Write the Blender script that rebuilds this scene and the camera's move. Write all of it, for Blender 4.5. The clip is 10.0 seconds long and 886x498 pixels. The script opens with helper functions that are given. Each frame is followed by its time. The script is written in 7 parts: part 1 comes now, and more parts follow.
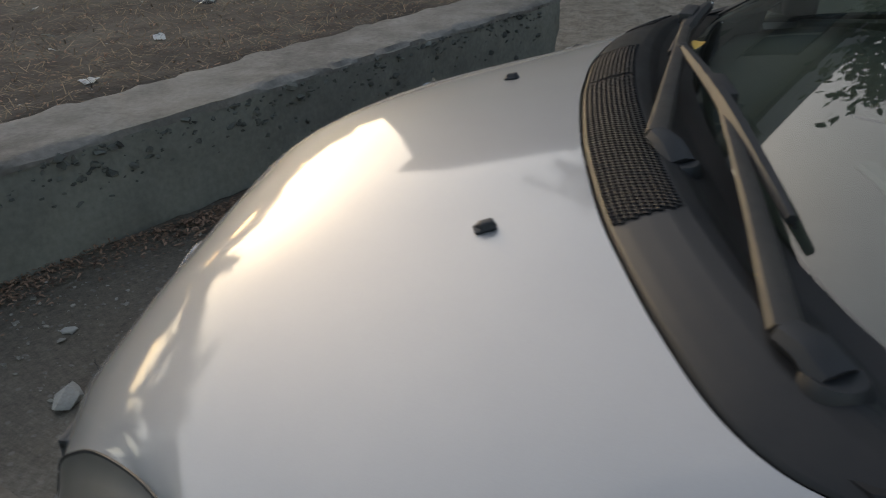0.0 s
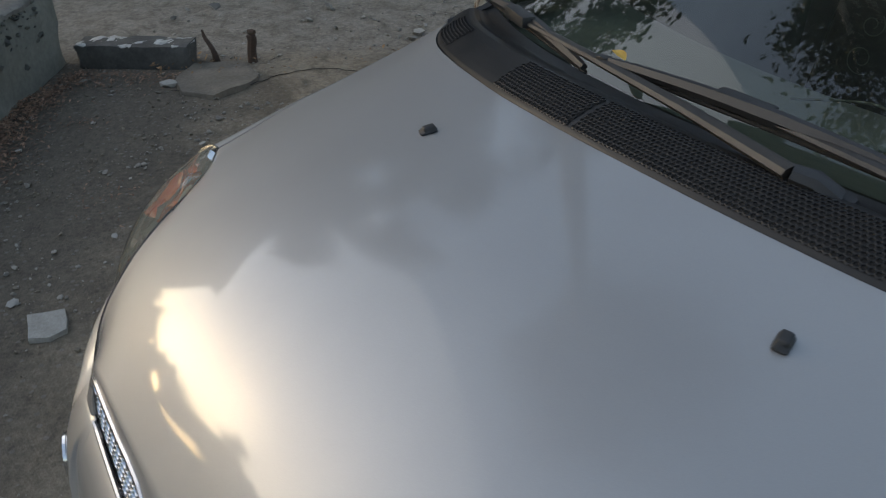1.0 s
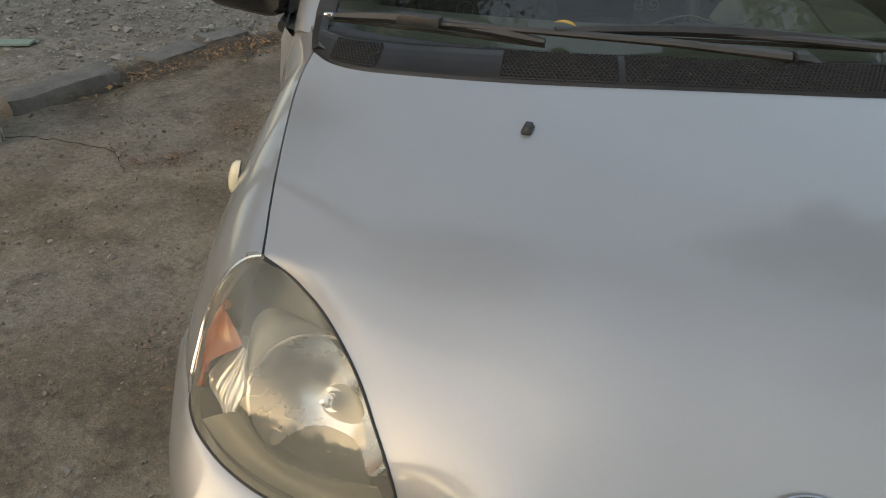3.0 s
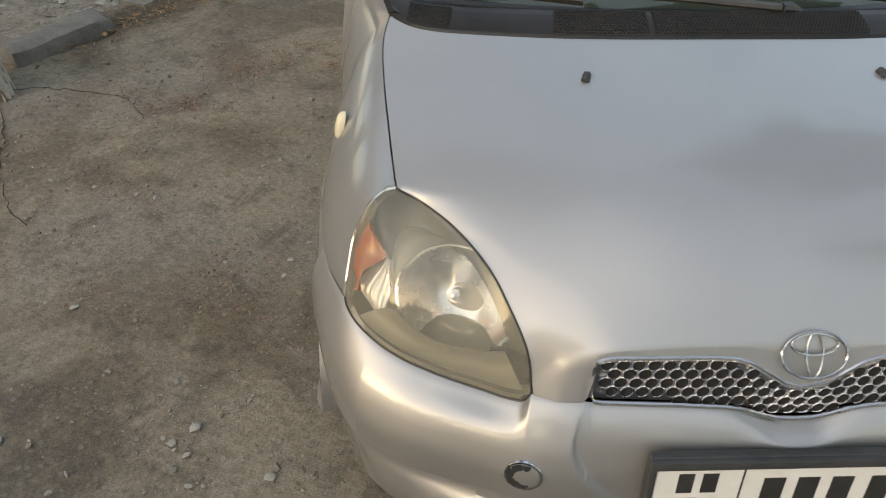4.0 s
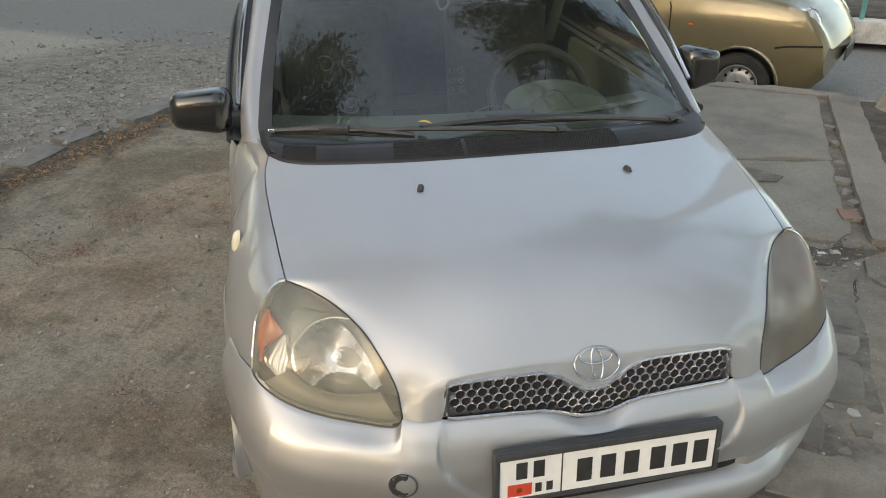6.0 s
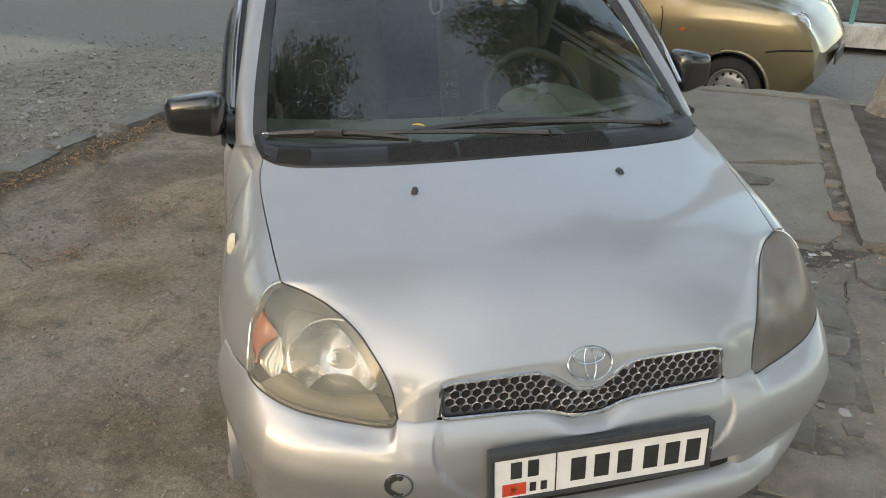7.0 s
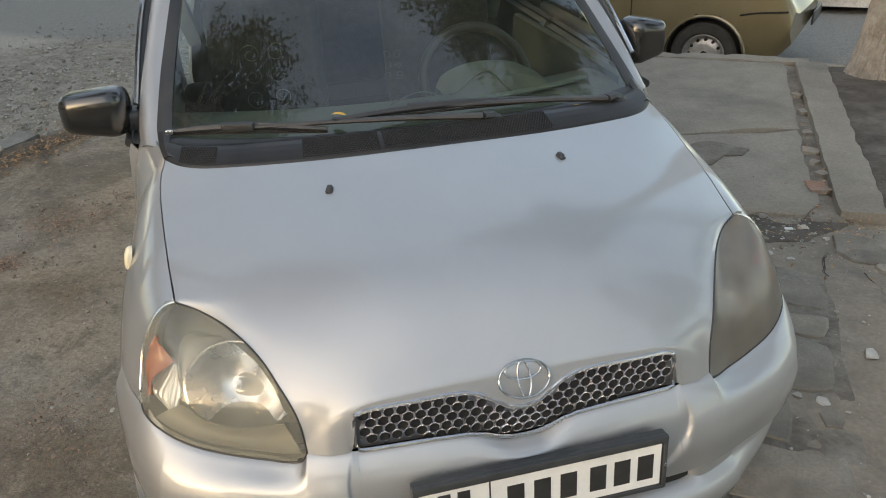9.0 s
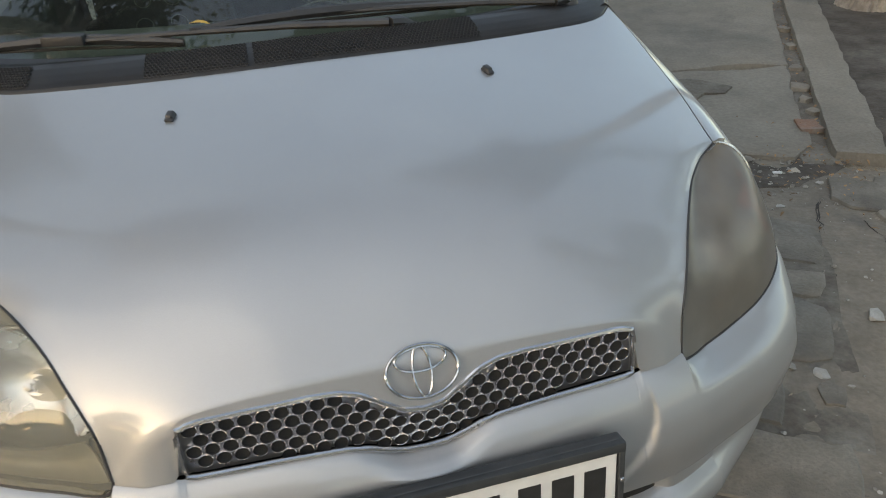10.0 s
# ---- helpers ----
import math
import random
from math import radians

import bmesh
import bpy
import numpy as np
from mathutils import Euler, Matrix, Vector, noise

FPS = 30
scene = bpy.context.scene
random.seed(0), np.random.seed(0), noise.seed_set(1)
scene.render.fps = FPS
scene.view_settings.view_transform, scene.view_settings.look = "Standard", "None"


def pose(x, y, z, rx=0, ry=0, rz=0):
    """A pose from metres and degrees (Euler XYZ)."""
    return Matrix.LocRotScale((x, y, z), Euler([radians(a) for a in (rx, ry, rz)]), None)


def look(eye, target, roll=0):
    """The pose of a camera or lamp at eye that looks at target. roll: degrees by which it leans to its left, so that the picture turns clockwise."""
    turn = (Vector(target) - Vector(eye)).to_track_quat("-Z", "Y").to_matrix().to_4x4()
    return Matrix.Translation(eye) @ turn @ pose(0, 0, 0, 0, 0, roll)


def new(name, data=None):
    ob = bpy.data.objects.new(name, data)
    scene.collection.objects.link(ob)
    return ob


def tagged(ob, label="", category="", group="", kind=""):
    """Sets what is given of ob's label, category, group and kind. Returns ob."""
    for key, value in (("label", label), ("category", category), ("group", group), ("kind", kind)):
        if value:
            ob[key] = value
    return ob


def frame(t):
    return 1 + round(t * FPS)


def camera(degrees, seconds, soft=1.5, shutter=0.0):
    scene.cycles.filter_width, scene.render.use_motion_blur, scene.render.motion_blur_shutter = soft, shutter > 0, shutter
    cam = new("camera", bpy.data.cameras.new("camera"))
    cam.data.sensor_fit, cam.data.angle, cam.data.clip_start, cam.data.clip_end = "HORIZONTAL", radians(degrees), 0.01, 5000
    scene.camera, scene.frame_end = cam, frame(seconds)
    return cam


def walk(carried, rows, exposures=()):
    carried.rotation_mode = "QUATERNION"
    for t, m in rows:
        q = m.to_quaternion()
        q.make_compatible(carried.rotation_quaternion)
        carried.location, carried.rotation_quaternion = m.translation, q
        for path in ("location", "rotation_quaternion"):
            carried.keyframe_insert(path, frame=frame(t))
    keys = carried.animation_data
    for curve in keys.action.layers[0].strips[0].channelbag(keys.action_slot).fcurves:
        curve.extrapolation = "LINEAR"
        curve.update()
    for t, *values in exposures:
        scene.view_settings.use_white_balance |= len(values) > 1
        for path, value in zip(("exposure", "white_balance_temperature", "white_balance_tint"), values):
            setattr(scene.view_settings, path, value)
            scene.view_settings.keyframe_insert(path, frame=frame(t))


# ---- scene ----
cam = camera(59.4, 10.0, soft=1.0, shutter=0.12)
PATH = [
    (0, (1.054, 0.593, 1.362), (-0.677, 0.316, 0.398), -1.6),
    (0.1, (1.014, 0.493, 1.378), (-0.700, 0.212, 0.386), -3.2),
    (0.2, (0.966, 0.418, 1.400), (-0.738, 0.146, 0.388), -4.3),
    (0.3, (0.917, 0.352, 1.408), (-0.793, 0.162, 0.393), -3.7),
    (0.5, (0.795, 0.218, 1.395), (-0.887, 0.451, 0.338), -0.1),
    (0.8, (0.689, 0.066, 1.398), (-0.853, 0.743, 0.320), -0.9),
    (1, (0.570, -0.065, 1.425), (-0.809, 0.892, 0.351), 0.8),
    (1.3, (0.357, -0.239, 1.398), (-0.992, 0.791, 0.341), -0.3),
    (1.5, (0.158, -0.339, 1.410), (-1.161, 0.718, 0.341), -1.2),
    (1.8, (-0.021, -0.401, 1.410), (-1.052, 0.925, 0.325), 3.4),
    (2, (-0.135, -0.454, 1.381), (-0.918, 1.063, 0.338), 4.6),
    (2.2, (-0.222, -0.501, 1.406), (-0.807, 1.092, 0.348), 2.8),
    (3.3, (-0.534, -0.660, 1.420), (-0.547, 1.044, 0.373), 1.4),
    (3.5, (-0.650, -0.733, 1.434), (-0.667, 0.939, 0.337), 0.8),
    (4, (-0.629, -0.872, 1.597), (-0.559, 0.722, 0.391), 0.9),
    (4.5, (-0.522, -1.063, 1.688), (-0.282, 0.577, 0.569), -0.0),
    (5, (-0.594, -1.202, 1.726), (-0.302, 0.454, 0.643), -0.7),
    (5.5, (-0.636, -1.302, 1.752), (-0.282, 0.426, 0.809), -0.2),
    (7, (-0.654, -1.350, 1.754), (-0.249, 0.386, 0.847), 0.3),
    (7.5, (-0.655, -1.355, 1.754), (-0.250, 0.378, 0.841), 0.2),
    (8, (-0.658, -1.356, 1.752), (-0.252, 0.375, 0.837), 0.1),
    (8.5, (-0.593, -1.294, 1.736), (-0.172, 0.427, 0.809), -0.9),
    (9, (-0.440, -1.181, 1.704), (-0.024, 0.526, 0.748), -2.1),
    (9.5, (-0.337, -1.098, 1.656), (0.072, 0.576, 0.641), -2.3),
    (10, (-0.180, -0.849, 1.452), (0.258, 0.800, 0.409), -2.7),
]

walk(cam, [(t, look(eye, target, roll)) for t, eye, target, roll in PATH],
     [(0, 0.34, 6950, 12), (0.5, 0.46, 7000, 11.5), (1.0, 0.52, 6600, 10), (1.5, 0.76, 7200, 10.5), (2.2, 0.90, 7300, 10), (3.3, 1.0, 7900, 11), (4.0, 1.26, 7850, 11), (4.5, 1.32, 7800, 10.5), (5.5, 1.43, 7600, 10.5), (8.0, 1.43, 7600, 11), (9.0, 1.32, 7450, 11), (10.0, 1.11, 7350, 10)])

# ---- world and light: a late, hazy evening with the sun low beyond the houses ----
SUN_DIR = Vector((-0.775, -0.595, 0.27)).normalized()
world = bpy.data.worlds.new("evening_sky")
scene.world = world
world.use_nodes = True
wn, wl = world.node_tree.nodes, world.node_tree.links
wn.clear()
w_out = wn.new("ShaderNodeOutputWorld")
w_bg = wn.new("ShaderNodeBackground")
sky = wn.new("ShaderNodeTexSky")
sky.sky_type = "NISHITA"
sky.sun_disc = False
sky.sun_elevation = radians(15.4)
sky.sun_rotation = math.atan2(SUN_DIR.x, SUN_DIR.y)
sky.dust_density = 1.5
sky.air_density = 1.1
w_coord = wn.new("ShaderNodeTexCoord")
w_map = wn.new("ShaderNodeMapping")
w_map.inputs["Scale"].default_value = (1.0, 1.0, 2.6)
clouds = wn.new("ShaderNodeTexNoise")
clouds.inputs["Scale"].default_value = 2.1
clouds.inputs["Detail"].default_value = 7
clouds.inputs["Roughness"].default_value = 0.56
cloud_ramp = wn.new("ShaderNodeValToRGB")
cloud_ramp.color_ramp.elements[0].position = 0.36
cloud_ramp.color_ramp.elements[1].position = 0.66
cloud_mix = wn.new("ShaderNodeMix")
cloud_mix.data_type = "RGBA"
cloud_mix.inputs["B"].default_value = (6.1, 7.1, 8.5, 1)
wl.new(w_coord.outputs["Generated"], w_map.inputs["Vector"])
wl.new(w_map.outputs["Vector"], clouds.inputs["Vector"])
wl.new(clouds.outputs["Fac"], cloud_ramp.inputs["Fac"])
cloud_amt = wn.new("ShaderNodeMath")
cloud_amt.operation = "MULTIPLY_ADD"
cloud_amt.inputs[1].default_value = 0.14
cloud_amt.inputs[2].default_value = 0.08
wl.new(cloud_ramp.outputs["Color"], cloud_amt.inputs[0])
wl.new(cloud_amt.outputs[0], cloud_mix.inputs["Factor"])
wl.new(sky.outputs["Color"], cloud_mix.inputs["A"])
wl.new(cloud_mix.outputs["Result"], w_bg.inputs["Color"])
w_bg.inputs["Strength"].default_value = 0.15
wl.new(w_bg.outputs["Background"], w_out.inputs["Surface"])

sun_lamp = bpy.data.lights.new("sun", "SUN")
sun_lamp.energy = 0.64
sun_lamp.angle = radians(100)
sun_lamp.color = (1.0, 0.93, 0.83)
sun_ob = new("sun", sun_lamp)
sun_ob.matrix_world = look(SUN_DIR * 30, (0, 0, 0))


# ---- materials ----
def material(name, base, second=None, scale=8.0, rough=0.7, metal=0.0, bump=0.0, fine=60.0, coat=0.0,
             coat_rough=0.03, third=None, third_at=0.62, rough_var=0.1, spec=0.5, contrast=(0.35, 0.68), bump_dist=0.01):
    """Two scales of variation, grain bump, and an optional third tone in large stains."""
    m = bpy.data.materials.new(name)
    m.use_nodes = True
    n, l = m.node_tree.nodes, m.node_tree.links
    p = n["Principled BSDF"]
    p.inputs["Metallic"].default_value = metal
    p.inputs["Coat Weight"].default_value = coat
    p.inputs["Coat Roughness"].default_value = coat_rough
    p.inputs["Specular IOR Level"].default_value = spec
    tc = n.new("ShaderNodeTexCoord")
    big = n.new("ShaderNodeTexNoise")
    big.inputs["Scale"].default_value = scale
    big.inputs["Detail"].default_value = 6
    big.inputs["Roughness"].default_value = 0.62
    l.new(tc.outputs["Object"], big.inputs["Vector"])
    small = n.new("ShaderNodeTexNoise")
    small.inputs["Scale"].default_value = fine
    small.inputs["Detail"].default_value = 4
    l.new(tc.outputs["Object"], small.inputs["Vector"])
    ramp = n.new("ShaderNodeMapRange")
    ramp.inputs["From Min"].default_value, ramp.inputs["From Max"].default_value = contrast
    l.new(big.outputs["Fac"], ramp.inputs["Value"])
    mix = n.new("ShaderNodeMix")
    mix.data_type = "RGBA"
    second = second or tuple(c * 0.8 for c in base)
    mix.inputs["A"].default_value = (*base, 1)
    mix.inputs["B"].default_value = (*second, 1)
    l.new(ramp.outputs["Result"], mix.inputs["Factor"])
    col = mix.outputs["Result"]
    if third:
        stain = n.new("ShaderNodeTexNoise")
        stain.inputs["Scale"].default_value = scale * 0.31
        stain.inputs["Detail"].default_value = 8
        stain.inputs["Roughness"].default_value = 0.7
        l.new(tc.outputs["Object"], stain.inputs["Vector"])
        sr = n.new("ShaderNodeMapRange")
        sr.inputs["From Min"].default_value, sr.inputs["From Max"].default_value = third_at - 0.1, third_at + 0.06
        l.new(stain.outputs["Fac"], sr.inputs["Value"])
        mix2 = n.new("ShaderNodeMix")
        mix2.data_type = "RGBA"
        mix2.inputs["B"].default_value = (*third, 1)
        l.new(sr.outputs["Result"], mix2.inputs["Factor"])
        l.new(col, mix2.inputs["A"])
        col = mix2.outputs["Result"]
    grain = n.new("ShaderNodeMix")
    grain.data_type = "RGBA"
    grain.blend_type = "MULTIPLY"
    gr = n.new("ShaderNodeMapRange")
    gr.inputs["To Min"].default_value, gr.inputs["To Max"].default_value = 0.72, 1.25
    l.new(small.outputs["Fac"], gr.inputs["Value"])
    grain.inputs["Factor"].default_value = 1.0 if bump > 0.02 else 0.25
    l.new(col, grain.inputs["A"])
    l.new(gr.outputs["Result"], grain.inputs["B"])
    l.new(grain.outputs["Result"], p.inputs["Base Color"])
    rr = n.new("ShaderNodeMapRange")
    rr.inputs["To Min"].default_value, rr.inputs["To Max"].default_value = max(0.0, rough - rough_var), min(1.0, rough + rough_var)
    l.new(big.outputs["Fac"], rr.inputs["Value"])
    l.new(rr.outputs["Result"], p.inputs["Roughness"])
    if bump:
        add = n.new("ShaderNodeMath")
        add.operation = "ADD"
        l.new(big.outputs["Fac"], add.inputs[0])
        l.new(small.outputs["Fac"], add.inputs[1])
        b = n.new("ShaderNodeBump")
        b.inputs["Strength"].default_value = bump
        b.inputs["Distance"].default_value = bump_dist
        l.new(add.outputs[0], b.inputs["Height"])
        l.new(b.outputs["Normal"], p.inputs["Normal"])
    return m


def per_island(m, low, high, obj=False):
    """Multiply a material's colour by a random value for each loose piece or object."""
    n, l = m.node_tree.nodes, m.node_tree.links
    p = n["Principled BSDF"]
    old = p.inputs["Base Color"].links[0].from_socket
    src = n.new("ShaderNodeObjectInfo" if obj else "ShaderNodeNewGeometry")
    out = src.outputs["Random"] if obj else src.outputs["Random Per Island"]
    r = n.new("ShaderNodeMix")
    r.data_type = "RGBA"
    r.inputs["A"].default_value, r.inputs["B"].default_value = (*low, 1), (*high, 1)
    l.new(out, r.inputs["Factor"])
    mul = n.new("ShaderNodeMix")
    mul.data_type = "RGBA"
    mul.blend_type = "MULTIPLY"
    mul.inputs["Factor"].default_value = 1
    l.new(old, mul.inputs["A"])
    l.new(r.outputs["Result"], mul.inputs["B"])
    l.new(mul.outputs["Result"], p.inputs["Base Color"])
    return m


def glass_material(name, tint, haze=0.0, haze_color=(0.5, 0.5, 0.45), rough=0.0, ior=1.5):
    """A thin pane: tinted see-through, with mirror gloss by Fresnel and a little dusty haze."""
    m = bpy.data.materials.new(name)
    m.use_nodes = True
    n, l = m.node_tree.nodes, m.node_tree.links
    n.clear()
    out = n.new("ShaderNodeOutputMaterial")
    tr = n.new("ShaderNodeBsdfTransparent")
    tr.inputs["Color"].default_value = (*tint, 1)
    gl = n.new("ShaderNodeBsdfGlossy")
    gl.inputs["Roughness"].default_value = rough
    df = n.new("ShaderNodeBsdfDiffuse")
    tc = n.new("ShaderNodeTexCoord")
    ns = n.new("ShaderNodeTexNoise")
    ns.inputs["Scale"].default_value = 9
    ns.inputs["Detail"].default_value = 6
    l.new(tc.outputs["Object"], ns.inputs["Vector"])
    hz = n.new("ShaderNodeMapRange")
    hz.inputs["To Min"].default_value, hz.inputs["To Max"].default_value = haze * 0.5, haze * 1.5
    l.new(ns.outputs["Fac"], hz.inputs["Value"])
    df.inputs["Color"].default_value = (*haze_color, 1)
    mx = n.new("ShaderNodeMixShader")
    l.new(hz.outputs["Result"], mx.inputs["Fac"])
    l.new(tr.outputs[0], mx.inputs[1])
    l.new(df.outputs[0], mx.inputs[2])
    fr = n.new("ShaderNodeFresnel")
    fr.inputs["IOR"].default_value = ior
    mg = n.new("ShaderNodeMixShader")
    l.new(fr.outputs[0], mg.inputs["Fac"])
    l.new(mx.outputs[0], mg.inputs[1])
    l.new(gl.outputs[0], mg.inputs[2])
    l.new(mg.outputs[0], out.inputs["Surface"])
    return m


SILVER = material("silver_paint", (0.44, 0.445, 0.45), (0.42, 0.425, 0.432), 3.0, 0.58, 0.86, coat=1.0, coat_rough=0.065, fine=900, rough_var=0.03)
SILVER.node_tree.nodes["Principled BSDF"].inputs["Coat IOR"].default_value = 1.58
BLACK_PLASTIC = material("black_plastic", (0.022, 0.023, 0.025), (0.035, 0.035, 0.036), 12, 0.5, bump=0.08, fine=900, rough_var=0.14, bump_dist=0.001)
COWL_PLASTIC = material("weathered_black_plastic", (0.016, 0.017, 0.019), (0.030, 0.029, 0.029), 7, 0.38, spec=0.3, bump=0.1, fine=1100, rough_var=0.16, bump_dist=0.001)
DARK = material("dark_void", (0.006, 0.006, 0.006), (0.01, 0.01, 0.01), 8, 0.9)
RUBBER = material("tyre_rubber", (0.018, 0.018, 0.018), (0.04, 0.038, 0.035), 9, 0.85, bump=0.15, fine=200)
CHROME = material("chrome", (0.78, 0.78, 0.8), (0.68, 0.68, 0.7), 20, 0.14, 1.0, rough_var=0.06)
BADGE_METAL = material("badge_metal", (0.55, 0.55, 0.56), (0.46, 0.46, 0.47), 20, 0.22, 1.0, rough_var=0.06)
GRILLE_PLATE = material("grille_plate", (0.27, 0.27, 0.28), (0.21, 0.21, 0.22), 30, 0.3, 0.9)
GRILLE_METAL = material("grille_metal", (0.58, 0.58, 0.60), (0.48, 0.48, 0.50), 30, 0.24, 0.95)
REFLECTOR = material("reflector", (0.92, 0.915, 0.89), (0.88, 0.87, 0.84), 14, 0.26, 0.97, rough_var=0.08)
LAMP_HOUSING = material("lamp_housing", (0.22, 0.215, 0.175), (0.27, 0.26, 0.215), 9, 0.45, 0.25)
LAMP_BEZEL = material("lamp_bezel", (0.72, 0.71, 0.66), (0.6, 0.59, 0.53), 9, 0.25, 0.8)
AMBER = material("amber_plastic", (0.40, 0.05, 0.006), (0.50, 0.13, 0.015), 40, 0.22, coat=0.6)
CLEAR_RIB = material("clear_ribbed_plastic", (0.86, 0.86, 0.83), (0.76, 0.76, 0.73), 30, 0.2, 0.4)
LENS = glass_material("yellowed_lens", (0.95, 0.94, 0.90), 0.28, (0.49, 0.48, 0.41), 0.03)
# left lens: grey-brown colour stands in for ground mirrored at a grazing angle
GROUND_TINT_LENS = glass_material("ground_tint_lens", (0.60, 0.575, 0.52), 0.62, (0.215, 0.203, 0.180), 0.28)
WINDSHIELD = glass_material("windshield_glass", (0.66, 0.76, 0.71), 0.015, (0.45, 0.5, 0.48), 0.02, 1.92)
SIDE_GLASS = glass_material("side_glass", (0.55, 0.64, 0.60), 0.02, (0.45, 0.5, 0.48))
PLATE_FRAME = material("plate_frame_plastic", (0.032, 0.036, 0.04), (0.055, 0.058, 0.06), 14, 0.42, bump=0.06, fine=700, bump_dist=0.001)
PLATE_WHITE = material("plate_white", (0.74, 0.74, 0.72), (0.66, 0.66, 0.64), 12, 0.4)
PLATE_BLACK = material("plate_black", (0.02, 0.02, 0.02), (0.035, 0.035, 0.035), 30, 0.5)
PLATE_RED = material("plate_red", (0.55, 0.05, 0.03), (0.5, 0.07, 0.03), 30, 0.5)
PLATE_YELLOW = material("plate_yellow", (0.8, 0.5, 0.05), (0.7, 0.4, 0.05), 30, 0.5)
INTERIOR = material("interior_grey", (0.145, 0.168, 0.155), (0.18, 0.205, 0.19), 7, 0.75, bump=0.05, fine=500, bump_dist=0.001)
INTERIOR_DARK = material("interior_dark", (0.025, 0.027, 0.028), (0.04, 0.04, 0.042), 7, 0.6)
WHEEL_GRIP = material("wheel_grip", (0.045, 0.045, 0.044), (0.065, 0.064, 0.06), 14, 0.42, rough_var=0.08)
SEAT_CLOTH = material("seat_cloth", (0.035, 0.038, 0.042), (0.06, 0.063, 0.066), 40, 0.95, bump=0.2, fine=700, bump_dist=0.002)
PALE_CLOTH = material("pale_lace", (0.16, 0.175, 0.16), (0.10, 0.115, 0.105), 60, 0.9)
RIM = material("steel_rim", (0.42, 0.42, 0.42), (0.3, 0.29, 0.28), 18, 0.42, 0.6)
GOLD = material("gold_paint", (0.215, 0.182, 0.108), (0.185, 0.156, 0.09), 3, 0.36, 0.6, coat=0.9, coat_rough=0.05, fine=900, rough_var=0.05)
LEAF_YELLOW = material("yellow_leaf", (0.62, 0.42, 0.08), (0.5, 0.3, 0.06), 60, 0.7)


# ---- mesh helpers ----
def mesh_of(name, verts, faces, smooth=True):
    me = bpy.data.meshes.new(name)
    me.from_pydata([tuple(map(float, v)) for v in verts], [], faces)
    me.polygons.foreach_set("use_smooth", [smooth] * len(faces))
    me.set_sharp_from_angle(angle=radians(38))
    me.update()
    return me


def mesh_from_bm(name, bm, smooth=True):
    me = bpy.data.meshes.new(name)
    for f in bm.faces:
        f.smooth = smooth
    bm.to_mesh(me)
    bm.free()
    me.set_sharp_from_angle(angle=radians(38))
    return me


def part(name, me, mat, parent, label=""):
    """One mesh, made in world places, as a child of a thing or of a part."""
    if isinstance(me, bmesh.types.BMesh):
        me = mesh_from_bm(name, me)
    ob = new(name, me)
    if not me.materials:
        me.materials.append(mat)
    if parent is not None:
        up = Matrix.Identity(4)
        chain = parent
        while chain is not None:
            up = chain.matrix_basis @ up if chain.parent is None else up
            chain = chain.parent
        ob.parent = parent
        if parent.parent is None:
            ob.matrix_parent_inverse = up.inverted()
    if label:
        ob["label"] = label
    return ob


def thing(name, place, label, category, group="", kind=""):
    ob = new(name)
    ob.empty_display_size = 0.2
    ob.matrix_basis = Matrix.Translation(place)
    return tagged(ob, label, category, group, kind)


def solid(name, me, mat, label, category, group="", kind="", at=None):
    if isinstance(me, bmesh.types.BMesh):
        me = mesh_from_bm(name, me)
    ob = new(name, me)
    me.materials.append(mat)
    if at is not None:
        ob.matrix_basis = at
    return tagged(ob, label, category, group, kind)


def curve(pts, n):
    """A smooth curve through a few points, at n even steps."""
    p = np.array(pts, float)
    p = np.vstack([2 * p[0] - p[1], p, 2 * p[-1] - p[-2]])
    out = []
    t = np.linspace(0, 1, 24, endpoint=False)[:, None]
    for i in range(1, len(p) - 2):
        a, b, c, d = p[i - 1:i + 3]
        out.append(0.5 * (2 * b + (c - a) * t + (2 * a - 5 * b + 4 * c - d) * t**2 + (3 * b - a - 3 * c + d) * t**3))
    out = np.vstack([*out, p[-2]])
    s = np.r_[0, np.cumsum(np.linalg.norm(np.diff(out, axis=0), axis=1))]
    u = np.linspace(0, s[-1], n)
    return np.stack([np.interp(u, s, out[:, k]) for k in range(out.shape[1])], 1)


def coons(bottom, top, left, right):
    """Patch [v][u] from four curves: bottom and top run along u, left and right along v."""
    nu, nv = len(bottom), len(left)
    u, v = np.linspace(0, 1, nu)[None, :, None], np.linspace(0, 1, nv)[:, None, None]
    ruled = (1 - v) * bottom[None] + v * top[None] + (1 - u) * left[:, None] + u * right[:, None]
    flat = (1 - u) * (1 - v) * bottom[0] + u * (1 - v) * bottom[-1] + (1 - u) * v * top[0] + u * v * top[-1]
    return ruled - flat


def step(a, b, v):
    t = np.clip((v - a) / (b - a), 0, 1)
    return t * t * (3 - 2 * t)


def normals_of(P):
    du, dv = np.gradient(P, axis=1), np.gradient(P, axis=0)
    n = np.cross(du, dv)
    return n / (np.linalg.norm(n, axis=-1, keepdims=True) + 1e-9)


HEART = np.array((0.0, 0.9, 0.35))


